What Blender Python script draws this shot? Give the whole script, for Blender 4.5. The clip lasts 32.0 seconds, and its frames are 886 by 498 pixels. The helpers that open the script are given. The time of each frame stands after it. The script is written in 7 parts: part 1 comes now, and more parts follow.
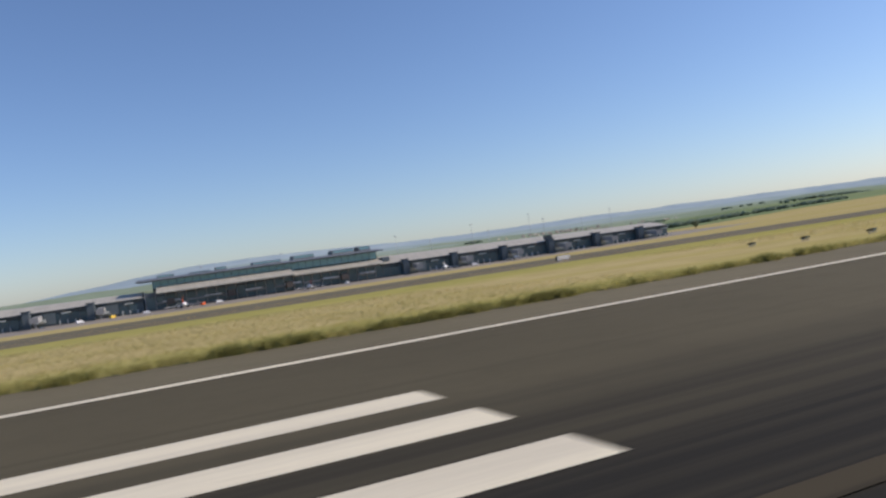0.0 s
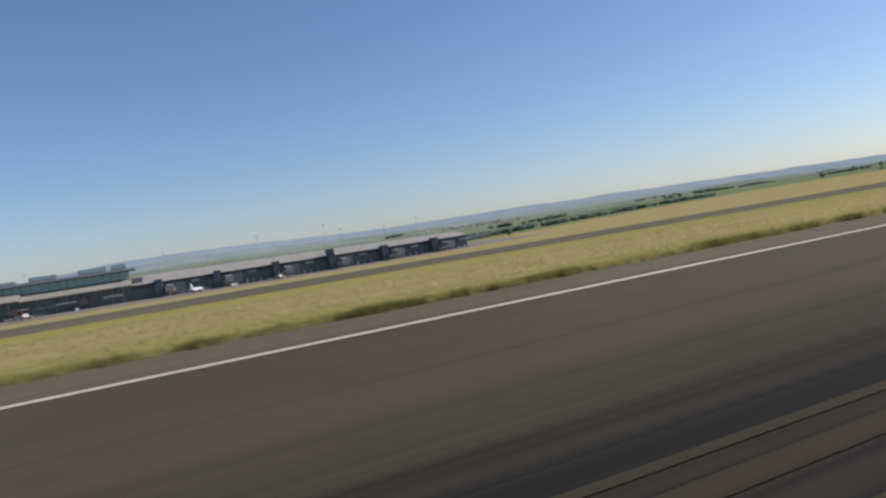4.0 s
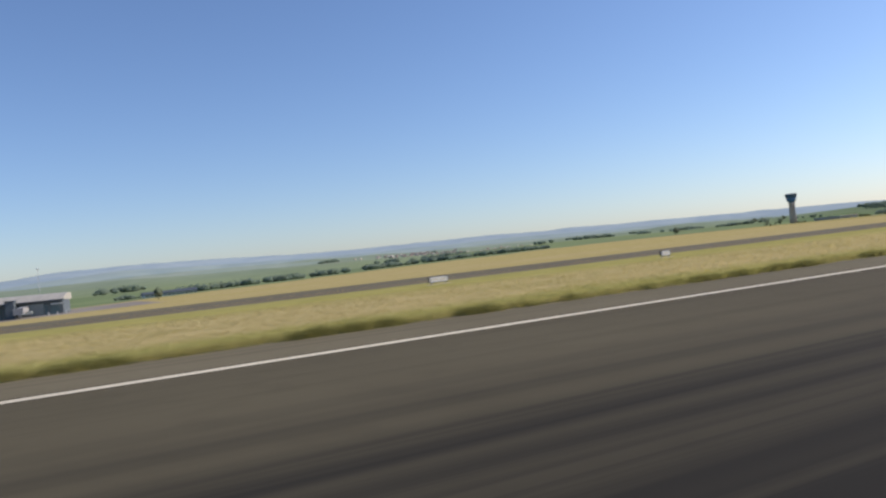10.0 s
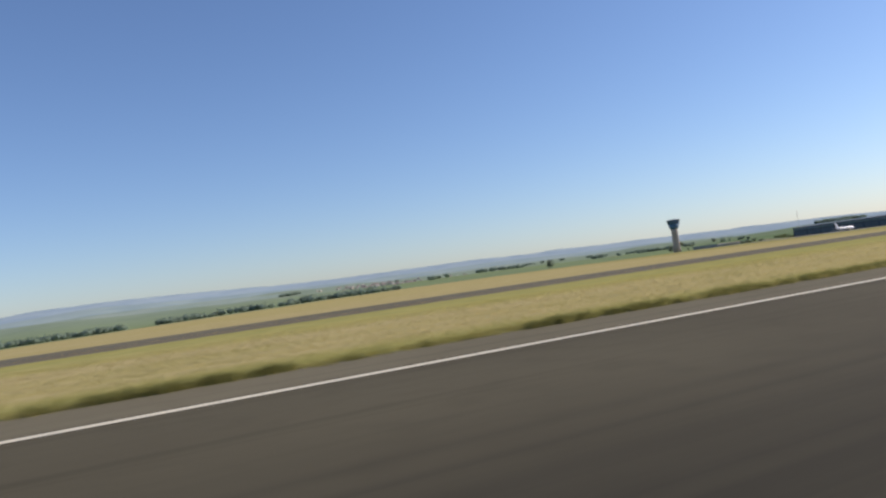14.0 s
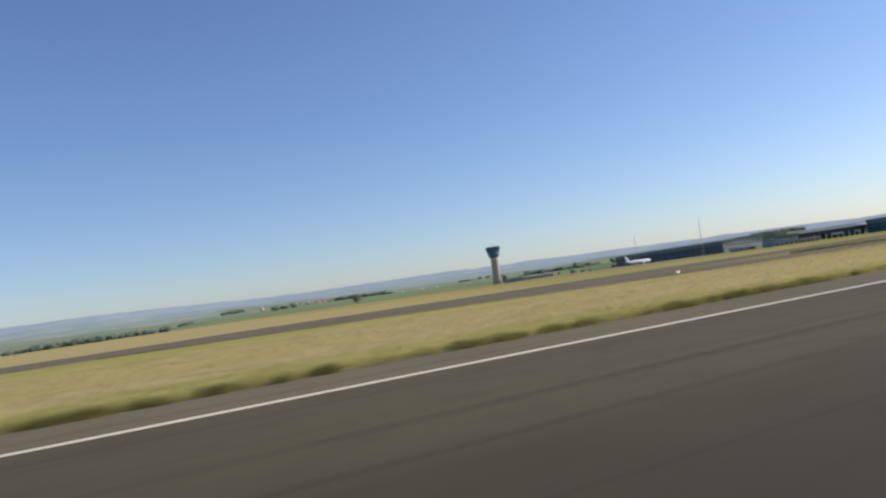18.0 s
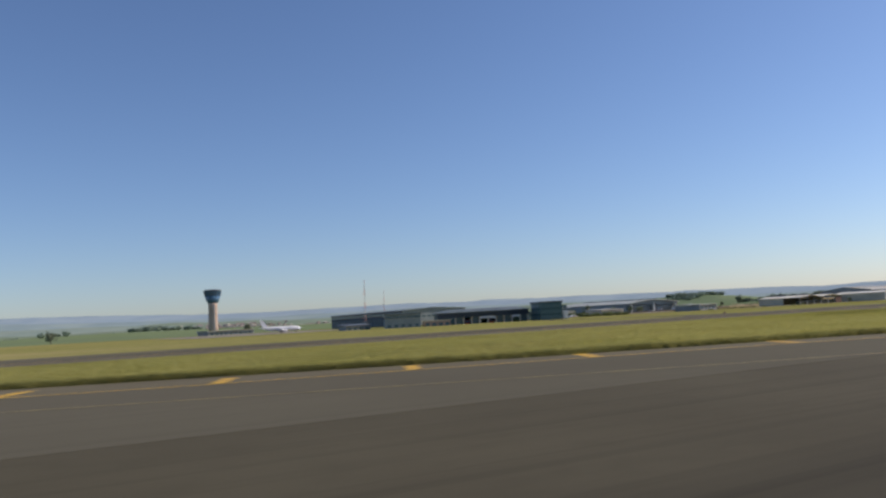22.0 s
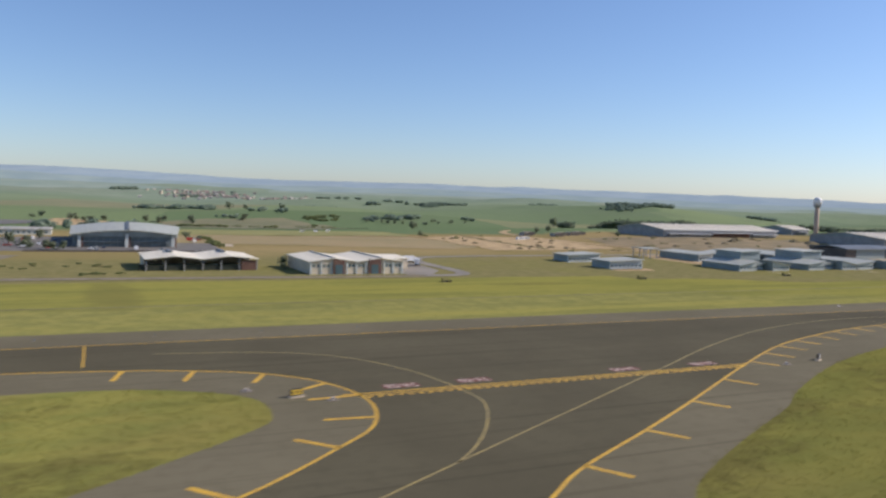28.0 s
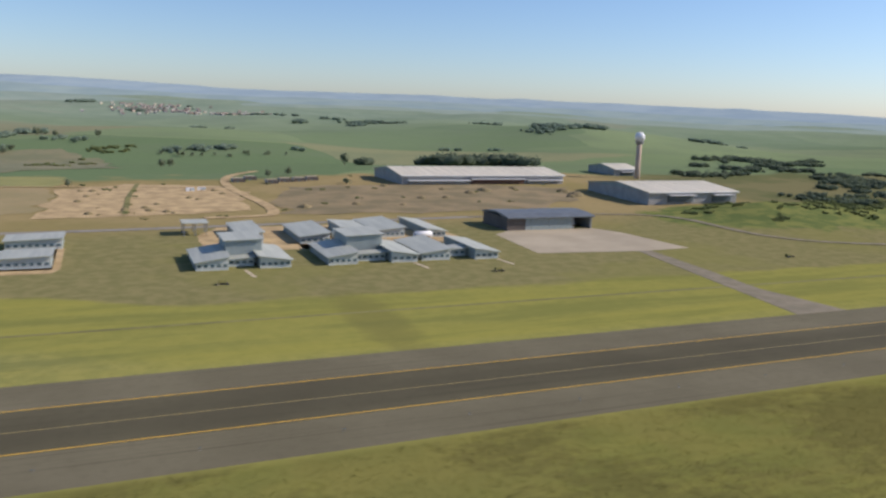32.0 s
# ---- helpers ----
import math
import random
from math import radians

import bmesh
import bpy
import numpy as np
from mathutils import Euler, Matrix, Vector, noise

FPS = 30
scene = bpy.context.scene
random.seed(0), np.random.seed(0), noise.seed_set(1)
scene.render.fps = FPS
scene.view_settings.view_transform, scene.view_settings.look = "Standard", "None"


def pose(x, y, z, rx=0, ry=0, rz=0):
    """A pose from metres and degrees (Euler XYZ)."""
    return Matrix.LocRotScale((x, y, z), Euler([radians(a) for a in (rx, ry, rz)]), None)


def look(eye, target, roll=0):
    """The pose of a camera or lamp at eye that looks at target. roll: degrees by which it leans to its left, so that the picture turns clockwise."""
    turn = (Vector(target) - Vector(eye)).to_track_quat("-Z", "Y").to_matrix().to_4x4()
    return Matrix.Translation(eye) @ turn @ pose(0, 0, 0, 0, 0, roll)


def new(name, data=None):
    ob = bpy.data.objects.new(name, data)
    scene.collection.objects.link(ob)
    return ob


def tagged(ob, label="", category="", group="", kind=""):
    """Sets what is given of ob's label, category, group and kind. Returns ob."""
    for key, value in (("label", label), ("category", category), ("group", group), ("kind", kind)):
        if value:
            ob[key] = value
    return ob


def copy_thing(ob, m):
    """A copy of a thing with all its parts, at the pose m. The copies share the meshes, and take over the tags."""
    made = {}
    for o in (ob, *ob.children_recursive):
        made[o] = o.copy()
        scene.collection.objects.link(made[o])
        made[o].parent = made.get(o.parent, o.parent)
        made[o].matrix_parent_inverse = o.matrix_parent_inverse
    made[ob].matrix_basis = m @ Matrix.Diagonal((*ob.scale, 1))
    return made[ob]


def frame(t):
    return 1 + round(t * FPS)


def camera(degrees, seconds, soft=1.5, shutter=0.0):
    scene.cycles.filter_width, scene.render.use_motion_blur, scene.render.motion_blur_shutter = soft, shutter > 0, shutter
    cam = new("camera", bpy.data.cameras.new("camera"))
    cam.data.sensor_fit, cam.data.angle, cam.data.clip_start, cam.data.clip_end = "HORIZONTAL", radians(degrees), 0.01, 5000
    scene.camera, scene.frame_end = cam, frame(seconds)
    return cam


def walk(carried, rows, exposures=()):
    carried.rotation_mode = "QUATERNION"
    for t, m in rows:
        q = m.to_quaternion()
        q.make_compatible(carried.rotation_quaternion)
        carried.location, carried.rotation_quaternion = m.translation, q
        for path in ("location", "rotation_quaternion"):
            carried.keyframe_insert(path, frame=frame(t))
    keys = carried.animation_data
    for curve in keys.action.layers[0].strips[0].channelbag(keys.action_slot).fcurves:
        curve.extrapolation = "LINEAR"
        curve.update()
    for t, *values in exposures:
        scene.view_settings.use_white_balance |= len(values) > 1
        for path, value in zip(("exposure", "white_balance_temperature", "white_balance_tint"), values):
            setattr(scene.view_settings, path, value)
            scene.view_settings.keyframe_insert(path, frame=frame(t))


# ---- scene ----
K = 0.475  # model metres per metre on the airfield

cam = camera(58.5, 32.0, soft=2.5, shutter=0.3)
# seconds, place (model metres), heading from +y towards +x, tilt, lean (degrees)
PATH = (
    (0.0, 149.40, -0.00, 1.85, 23.71, 0.18, -7.89),
    (0.5, 157.99, -0.00, 1.85, 23.88, 1.10, -7.45),
    (1.0, 166.83, -0.00, 1.86, 24.09, 1.15, -7.85),
    (1.5, 175.94, 0.00, 1.88, 24.91, 2.15, -8.61),
    (2.0, 185.31, 0.00, 1.88, 25.22, 1.84, -8.77),
    (2.5, 194.95, 0.00, 1.89, 25.38, 1.07, -8.80),
    (3.0, 204.84, 0.00, 1.90, 25.57, 1.46, -9.11),
    (3.5, 215.00, 0.00, 1.90, 26.72, -0.16, -9.49),
    (5.5, 258.25, 0.00, 1.85, 29.42, -1.52, -6.67),
    (6.0, 269.72, 0.00, 1.85, 29.86, -0.85, -7.32),
    (6.5, 281.45, 0.00, 1.85, 29.89, 0.17, -7.22),
    (7.0, 293.44, 0.00, 1.85, 29.89, 0.15, -7.37),
    (7.5, 305.69, 0.00, 1.85, 29.83, 0.58, -7.47),
    (8.0, 318.20, -0.00, 1.85, 29.98, 0.57, -7.62),
    (8.5, 330.96, -0.00, 1.85, 29.57, -0.05, -7.68),
    (9.0, 343.98, -0.00, 1.84, 29.16, 0.93, -7.03),
    (9.5, 357.26, -0.01, 1.84, 29.15, 0.69, -6.45),
    (10.0, 370.80, -0.00, 1.84, 28.81, 0.45, -5.68),
    (10.5, 384.60, -0.00, 1.84, 28.89, 1.20, -6.23),
    (11.0, 398.68, 0.00, 1.85, 28.57, 0.58, -6.26),
    (11.5, 413.02, 0.01, 1.85, 28.98, 0.41, -6.83),
    (12.0, 427.65, 0.01, 1.86, 28.60, 0.93, -6.82),
    (12.5, 442.57, 0.01, 1.85, 28.33, 1.18, -6.55),
    (13.0, 457.77, 0.01, 1.85, 28.48, 1.52, -7.28),
    (13.5, 473.26, 0.00, 1.85, 28.42, 1.95, -7.50),
    (14.0, 489.04, 0.00, 1.85, 28.75, 2.20, -7.43),
    (14.5, 505.12, -0.00, 1.85, 28.61, 1.70, -6.88),
    (16.5, 572.28, -0.00, 1.85, 28.60, 2.60, -6.64),
    (17.0, 589.77, -0.00, 1.84, 28.60, 2.45, -8.14),
    (17.5, 607.52, -0.00, 1.84, 28.64, 2.57, -7.27),
    (18.0, 625.53, -0.00, 1.84, 29.14, 2.81, -8.04),
    (18.5, 643.77, -0.00, 1.84, 29.69, 2.74, -7.75),
    (19.0, 662.23, -0.00, 1.84, 29.84, 2.93, -6.77),
    (19.5, 680.88, -0.00, 1.84, 30.25, 2.21, -8.08),
    (20.0, 699.69, -0.00, 1.83, 30.15, 3.87, -7.91),
    (20.5, 718.65, -0.00, 1.82, 30.56, 3.57, -8.87),
    (21.0, 737.72, -0.00, 1.82, 30.95, 3.26, -8.65),
    (21.5, 756.87, -0.00, 1.88, 29.58, 6.72, -2.55),
    (22.0, 776.08, 0.00, 2.10, 30.10, 4.96, -3.11),
    (22.5, 795.31, 0.01, 2.50, 30.22, 4.99, -2.15),
    (23.0, 814.55, 0.02, 3.11, 30.12, 4.63, -1.73),
    (23.5, 833.76, 0.04, 3.93, 29.87, 2.99, -1.39),
    (24.0, 852.93, 0.08, 4.93, 28.87, -0.13, -2.53),
    (24.5, 872.05, 0.14, 6.09, 27.09, -0.01, -1.57),
    (25.0, 891.11, 0.22, 7.39, 26.42, -2.03, -1.09),
    (25.5, 910.10, 0.34, 8.80, 26.58, -3.72, -0.62),
    (27.5, 985.42, 1.10, 15.39, 25.25, -4.94, 1.73),
    (28.0, 1004.10, 1.37, 17.21, 25.16, -3.72, 1.90),
    (28.5, 1022.73, 1.66, 19.08, 24.96, -4.96, 2.65),
    (29.0, 1041.30, 1.96, 20.99, 24.99, -4.58, 2.53),
    (29.5, 1059.83, 2.28, 22.92, 25.37, -5.76, 2.25),
    (30.0, 1078.29, 2.60, 24.89, 25.20, -6.33, 3.77),
    (30.5, 1096.69, 2.92, 26.89, 23.75, -5.53, 2.63),
    (31.0, 1115.01, 3.25, 28.94, 23.97, -5.62, 2.58),
    (31.5, 1133.25, 3.57, 31.06, 23.59, -8.74, 2.58),
    (32.0, 1151.41, 3.90, 33.24, 23.47, -10.23, 2.16),
)


def view(x, y, z, heading, tilt, lean):
    h, v = radians(heading), radians(tilt)
    way = Vector((math.sin(h) * math.cos(v), math.cos(h) * math.cos(v), math.sin(v)))
    eye = Vector((x, y, z))
    return look(eye, eye + way * 100, lean)


walk(cam, [(r[0], view(*r[1:])) for r in PATH], exposures=((0.0, 0.02, 6560, 19), (2.0, 0.0, 6560, 19), (3.0, -0.15, 6560, 19), (4.0, -0.1, 6560, 19), (6.0, 0.18, 6560, 19), (7.0, 0.08, 6560, 19), (9.0, 0.13, 6560, 19), (13.0, 0.06, 6560, 19), (20.0, 0.03, 6560, 19), (22.0, -0.16, 6560, 19), (23.0, -0.26, 6560, 19), (24.0, -0.26, 6560, 19), (25.5, -0.05, 6560, 19), (28.0, 0.1, 6500, 18), (32.0, 0.1, 6450, 17)))

# ---- world and sun ----
SUN_EL, SUN_AZ = radians(33), radians(106)
world = bpy.data.worlds.new("world")
scene.world = world
world.use_nodes = True
wn = world.node_tree.nodes
sky = wn.new("ShaderNodeTexSky")
sky.sky_type = "NISHITA"
sky.sun_disc = False
sky.sun_elevation, sky.sun_rotation = SUN_EL, SUN_AZ
sky.altitude, sky.air_density, sky.dust_density, sky.ozone_density = 300, 1.0, 0.6, 6.0
wn["Background"].inputs["Strength"].default_value = 0.127
world.node_tree.links.new(sky.outputs[0], wn["Background"].inputs["Color"])
lamp = bpy.data.lights.new("sun", "SUN")
lamp.energy, lamp.angle, lamp.color = 4.6, radians(0.53), (1.0, 0.92, 0.80)
sun = new("sun", lamp)
sun.matrix_world = look((0, 0, 0), (-math.sin(SUN_AZ) * math.cos(SUN_EL), -math.cos(SUN_AZ) * math.cos(SUN_EL), -math.sin(SUN_EL)))


# ---- materials ----
def nodes_of(name):
    m = bpy.data.materials.new(name)
    m.use_nodes = True
    nt = m.node_tree
    return m, nt, nt.nodes["Principled BSDF"]


def noise_node(nt, coord, scale, detail=4.0, rough=0.6):
    n = nt.nodes.new("ShaderNodeTexNoise")
    n.inputs["Scale"].default_value, n.inputs["Detail"].default_value, n.inputs["Roughness"].default_value = scale, detail, rough
    nt.links.new(coord, n.inputs["Vector"])
    return n.outputs["Fac"]


def ramp_node(nt, fac, lo, hi):
    n = nt.nodes.new("ShaderNodeMapRange")
    n.interpolation_type = "SMOOTHSTEP"
    n.inputs["From Min"].default_value, n.inputs["From Max"].default_value = lo, hi
    nt.links.new(fac, n.inputs["Value"])
    return n.outputs["Result"]


def mix_node(nt, fac, a, b):
    n = nt.nodes.new("ShaderNodeMix")
    n.data_type = "RGBA"
    if isinstance(fac, float):
        n.inputs["Factor"].default_value = fac
    else:
        nt.links.new(fac, n.inputs["Factor"])
    for key, v in (("A", a), ("B", b)):
        sock = [s for s in n.inputs if s.name == key and s.type == "RGBA"][0]
        if isinstance(v, tuple):
            sock.default_value = (*v, 1)
        else:
            nt.links.new(v, sock)
    return [s for s in n.outputs if s.type == "RGBA"][0]


def math_node(nt, op, a, b):
    n = nt.nodes.new("ShaderNodeMath")
    n.operation = op
    for i, v in enumerate((a, b)):
        if isinstance(v, (int, float)):
            n.inputs[i].default_value = v
        else:
            nt.links.new(v, n.inputs[i])
    return n.outputs[0]


def bump_node(nt, height, strength, distance):
    n = nt.nodes.new("ShaderNodeBump")
    n.inputs["Strength"].default_value, n.inputs["Distance"].default_value = strength, distance
    nt.links.new(height, n.inputs["Height"])
    return n.outputs[0]


def coords(nt, stretch=None):
    tc = nt.nodes.new("ShaderNodeTexCoord").outputs["Object"]
    if stretch:
        mp = nt.nodes.new("ShaderNodeMapping")
        mp.inputs["Scale"].default_value = stretch
        nt.links.new(tc, mp.inputs["Vector"])
        return mp.outputs[0]
    return tc


def mat(name, c1, c2, scale=2.0, fine=30.0, rough=0.8, metal=0.0, bump=0.15, per_piece=0.0, spec=0.3, stretch=None):
    m, nt, p = nodes_of(name)
    co = coords(nt, stretch)
    big, small = noise_node(nt, co, scale), noise_node(nt, co, fine, 3.0)
    col = mix_node(nt, ramp_node(nt, big, 0.35, 0.65), c1, c2)
    col = mix_node(nt, math_node(nt, "MULTIPLY", ramp_node(nt, small, 0.4, 0.75), 0.35), col, tuple(v * 0.7 for v in c1))
    if per_piece:
        info = nt.nodes.new("ShaderNodeObjectInfo")
        col = mix_node(nt, math_node(nt, "MULTIPLY", info.outputs["Random"], per_piece), col, tuple(v * 0.55 for v in c2))
    nt.links.new(col, p.inputs["Base Color"])
    p.inputs["Roughness"].default_value, p.inputs["Metallic"].default_value = rough, metal
    p.inputs["Specular IOR Level"].default_value = spec
    if bump:
        nt.links.new(bump_node(nt, small, bump, 0.05), p.inputs["Normal"])
    return m


def glass_mat(name, c, rough=0.08):
    m, nt, p = nodes_of(name)
    co = coords(nt)
    col = mix_node(nt, noise_node(nt, co, 0.4), c, tuple(v * 1.7 for v in c))
    nt.links.new(col, p.inputs["Base Color"])
    p.inputs["Roughness"].default_value, p.inputs["Specular IOR Level"].default_value = rough, 0.6
    return m


def asphalt_mat(name, c1, c2, streak=0.0):
    m, nt, p = nodes_of(name)
    co = coords(nt)
    big, mid, fine = noise_node(nt, co, 0.05, 5.0), noise_node(nt, co, 0.8, 4.0), noise_node(nt, co, 25.0, 2.0)
    col = mix_node(nt, ramp_node(nt, big, 0.35, 0.65), c1, c2)
    col = mix_node(nt, math_node(nt, "MULTIPLY", ramp_node(nt, mid, 0.45, 0.7), 0.3), col, tuple(v * 0.75 for v in c1))
    col = mix_node(nt, math_node(nt, "MULTIPLY", ramp_node(nt, fine, 0.5, 0.8), 0.35), col, tuple(v * 1.5 for v in c2))
    long = noise_node(nt, coords(nt, (0.012, 1.2, 1.0)), 1.0, 4.0)
    col = mix_node(nt, math_node(nt, "MULTIPLY", ramp_node(nt, long, 0.52, 0.72), 0.45), col, tuple(v * 0.55 for v in c1))
    nt.links.new(col, p.inputs["Base Color"])
    p.inputs["Roughness"].default_value, p.inputs["Specular IOR Level"].default_value = 0.95, 0.06
    nt.links.new(bump_node(nt, fine, 0.3, 0.01), p.inputs["Normal"])
    return m


def runway_mat():
    """Runway asphalt, darkened by tyre rubber in long soft streaks along the touchdown zone."""
    m = asphalt_mat("runway_asphalt", (0.083, 0.073, 0.046), (0.104, 0.092, 0.058))
    nt = m.node_tree
    p = nt.nodes["Principled BSDF"]
    bare = p.inputs["Base Color"].links[0].from_socket
    co = coords(nt)
    sep = nt.nodes.new("ShaderNodeSeparateXYZ")
    nt.links.new(co, sep.inputs[0])
    wide, thin = noise_node(nt, coords(nt, (0.006, 0.35, 1.0)), 1.0, 3.0), noise_node(nt, coords(nt, (0.015, 1.6, 1.0)), 1.0, 4.0)
    yy = math_node(nt, "ADD", sep.outputs["Y"], math_node(nt, "MULTIPLY", math_node(nt, "SUBTRACT", wide, 0.5), 9.0))
    zone = math_node(nt, "MULTIPLY", ramp_node(nt, yy, 9.6, 4.2), ramp_node(nt, sep.outputs["X"], 560.0, 380.0))
    worn = math_node(nt, "MULTIPLY", zone, math_node(nt, "ADD", 0.55, math_node(nt, "MULTIPLY", ramp_node(nt, thin, 0.42, 0.62), 0.6)))
    lane = math_node(nt, "MULTIPLY", ramp_node(nt, yy, 11.5, 3.0), math_node(nt, "ADD", 0.36, math_node(nt, "MULTIPLY", wide, 0.4)))
    used = mix_node(nt, lane, bare, (0.034, 0.032, 0.024))
    nt.links.new(mix_node(nt, worn, used, (0.024, 0.023, 0.019)), p.inputs["Base Color"])
    return m


def taxiway_mat():
    """Taxiway asphalt, worn darker along the rolling lane past the junction."""
    m = asphalt_mat("taxiway_asphalt", (0.090, 0.080, 0.050), (0.112, 0.100, 0.062))
    nt = m.node_tree
    p = nt.nodes["Principled BSDF"]
    bare = p.inputs["Base Color"].links[0].from_socket
    sep = nt.nodes.new("ShaderNodeSeparateXYZ")
    nt.links.new(coords(nt), sep.inputs[0])
    wide = noise_node(nt, coords(nt, (0.008, 0.3, 1.0)), 1.0, 4.0)
    yy = math_node(nt, "ADD", sep.outputs["Y"], math_node(nt, "MULTIPLY", math_node(nt, "SUBTRACT", wide, 0.5), 4.0))
    lane = math_node(nt, "MULTIPLY", ramp_node(nt, yy, 81.8, 85.5), ramp_node(nt, yy, 94.0, 89.0))
    lane = math_node(nt, "MULTIPLY", lane, ramp_node(nt, sep.outputs["X"], 1065.0, 1125.0))
    bare = mix_node(nt, math_node(nt, "MULTIPLY", ramp_node(nt, sep.outputs["X"], 880.0, 700.0), 0.7), bare, (0.15, 0.138, 0.098))
    nt.links.new(mix_node(nt, math_node(nt, "MULTIPLY", lane, 0.28), bare, (0.054, 0.048, 0.031)), p.inputs["Base Color"])
    return m


def rubber_mat():
    """Tyre rubber laid down in long broken streaks; bare asphalt shows between them."""
    m, nt, p = nodes_of("tyre_rubber")
    long = noise_node(nt, coords(nt, (0.02, 2.2, 1.0)), 1.0, 5.0)
    col = mix_node(nt, ramp_node(nt, long, 0.45, 0.6), (0.060, 0.051, 0.033), (0.044, 0.038, 0.026))
    nt.links.new(col, p.inputs["Base Color"])
    p.inputs["Roughness"].default_value, p.inputs["Specular IOR Level"].default_value = 0.95, 0.05
    return m


def patch_node(nt):
    """Where the grass has dark worn patches: broad drifts broken up by smaller tufts."""
    broad = noise_node(nt, coords(nt, (0.038, 0.07, 1.0)), 1.0, 3.0, 0.5)
    fine = noise_node(nt, coords(nt, (0.45, 0.8, 1.0)), 1.0, 4.0, 0.65)
    both = math_node(nt, "ADD", math_node(nt, "MULTIPLY", broad, 0.68), math_node(nt, "MULTIPLY", fine, 0.32))
    sep = nt.nodes.new("ShaderNodeSeparateXYZ")
    nt.links.new(coords(nt), sep.inputs[0])
    both = math_node(nt, "ADD", both, math_node(nt, "MULTIPLY", ramp_node(nt, sep.outputs["X"], 985.0, 1050.0), 0.045))
    return ramp_node(nt, both, 0.51, 0.62)


def band_nodes(nt):
    """Long strips of the dry grass: greener along the verge and towards the taxiway, tan between them."""
    sep = nt.nodes.new("ShaderNodeSeparateXYZ")
    nt.links.new(coords(nt), sep.inputs[0])
    drift = noise_node(nt, coords(nt, (0.012, 0.05, 1.0)), 1.0, 4.0)
    yy = math_node(nt, "ADD", sep.outputs["Y"], math_node(nt, "MULTIPLY", math_node(nt, "SUBTRACT", drift, 0.5), 15.0))
    near = ramp_node(nt, yy, 26.5, 21.5)
    far = math_node(nt, "MULTIPLY", ramp_node(nt, yy, 44.0, 60.0), ramp_node(nt, sep.outputs["Y"], 76.0, 72.0))
    return math_node(nt, "MAXIMUM", near, far)


def ground_mat():
    """Airfield grass, dry veld and cane fields in one sheet, by where they grow; distant fields carry painted haze."""
    m, nt, p = nodes_of("grassland")
    co = coords(nt)
    sep = nt.nodes.new("ShaderNodeSeparateXYZ")
    nt.links.new(co, sep.inputs[0])
    n1, n2, n3 = noise_node(nt, co, 0.02, 5.0), noise_node(nt, co, 0.35, 5.0), noise_node(nt, co, 6.0, 4.0)
    band = noise_node(nt, coords(nt, (0.006, 0.09, 1.0)), 1.0, 4.0)
    dry = mix_node(nt, ramp_node(nt, n2, 0.35, 0.65), (0.43, 0.355, 0.170), (0.365, 0.305, 0.140))
    dry = mix_node(nt, math_node(nt, "MULTIPLY", band_nodes(nt), 0.85), dry, mix_node(nt, ramp_node(nt, n2, 0.35, 0.65), (0.335, 0.315, 0.105), (0.265, 0.26, 0.085)))
    lush = mix_node(nt, ramp_node(nt, n2, 0.35, 0.65), (0.285, 0.265, 0.086), (0.21, 0.21, 0.072))
    xx = math_node(nt, "ADD", sep.outputs["X"], math_node(nt, "MULTIPLY", math_node(nt, "SUBTRACT", n1, 0.5), 300.0))
    grass = mix_node(nt, ramp_node(nt, xx, 640.0, 860.0), dry, lush)
    grass = mix_node(nt, math_node(nt, "MULTIPLY", ramp_node(nt, band, 0.45, 0.68), 0.55), grass, (0.33, 0.30, 0.075))
    grass = mix_node(nt, math_node(nt, "MULTIPLY", ramp_node(nt, n3, 0.5, 0.8), 0.4), grass, (0.15, 0.135, 0.04))
    worn = math_node(nt, "MULTIPLY", math_node(nt, "MULTIPLY", patch_node(nt), 0.62), ramp_node(nt, xx, 700.0, 860.0))
    turf = mix_node(nt, ramp_node(nt, noise_node(nt, coords(nt, (0.09, 0.2, 1.0)), 1.0, 5.0, 0.55), 0.36, 0.64), (0.295, 0.275, 0.072), (0.205, 0.215, 0.058))
    turf = mix_node(nt, math_node(nt, "MULTIPLY", ramp_node(nt, noise_node(nt, co, 1.5, 4.0, 0.7), 0.48, 0.7), 0.24), turf, (0.13, 0.13, 0.04))
    turf = mix_node(nt, math_node(nt, "MULTIPLY", ramp_node(nt, n1, 0.52, 0.6), 0.4), turf, (0.27, 0.21, 0.075))
    turf = mix_node(nt, math_node(nt, "MULTIPLY", ramp_node(nt, sep.outputs["X"], 985.0, 1040.0), 0.55), turf, (0.15, 0.145, 0.04))
    inner = mix_node(nt, worn, mix_node(nt, ramp_node(nt, xx, 640.0, 860.0), grass, turf), (0.12, 0.108, 0.036))
    streak = noise_node(nt, coords(nt, (0.02, 0.16, 1.0)), 1.0, 6.0, 0.65)
    outer = mix_node(nt, math_node(nt, "MULTIPLY", ramp_node(nt, streak, 0.5, 0.64), 0.6), grass, (0.16, 0.17, 0.06))
    outer = mix_node(nt, math_node(nt, "MULTIPLY", ramp_node(nt, noise_node(nt, co, 0.9, 4.0, 0.7), 0.5, 0.68), 0.4), outer, (0.16, 0.15, 0.045))
    grass = mix_node(nt, ramp_node(nt, xx, 640.0, 860.0), grass, outer)
    grass = mix_node(nt, ramp_node(nt, sep.outputs["Y"], 72.0, 75.0), inner, grass)
    veld = mix_node(nt, ramp_node(nt, n1, 0.4, 0.6), (0.31, 0.24, 0.115), (0.25, 0.205, 0.088))
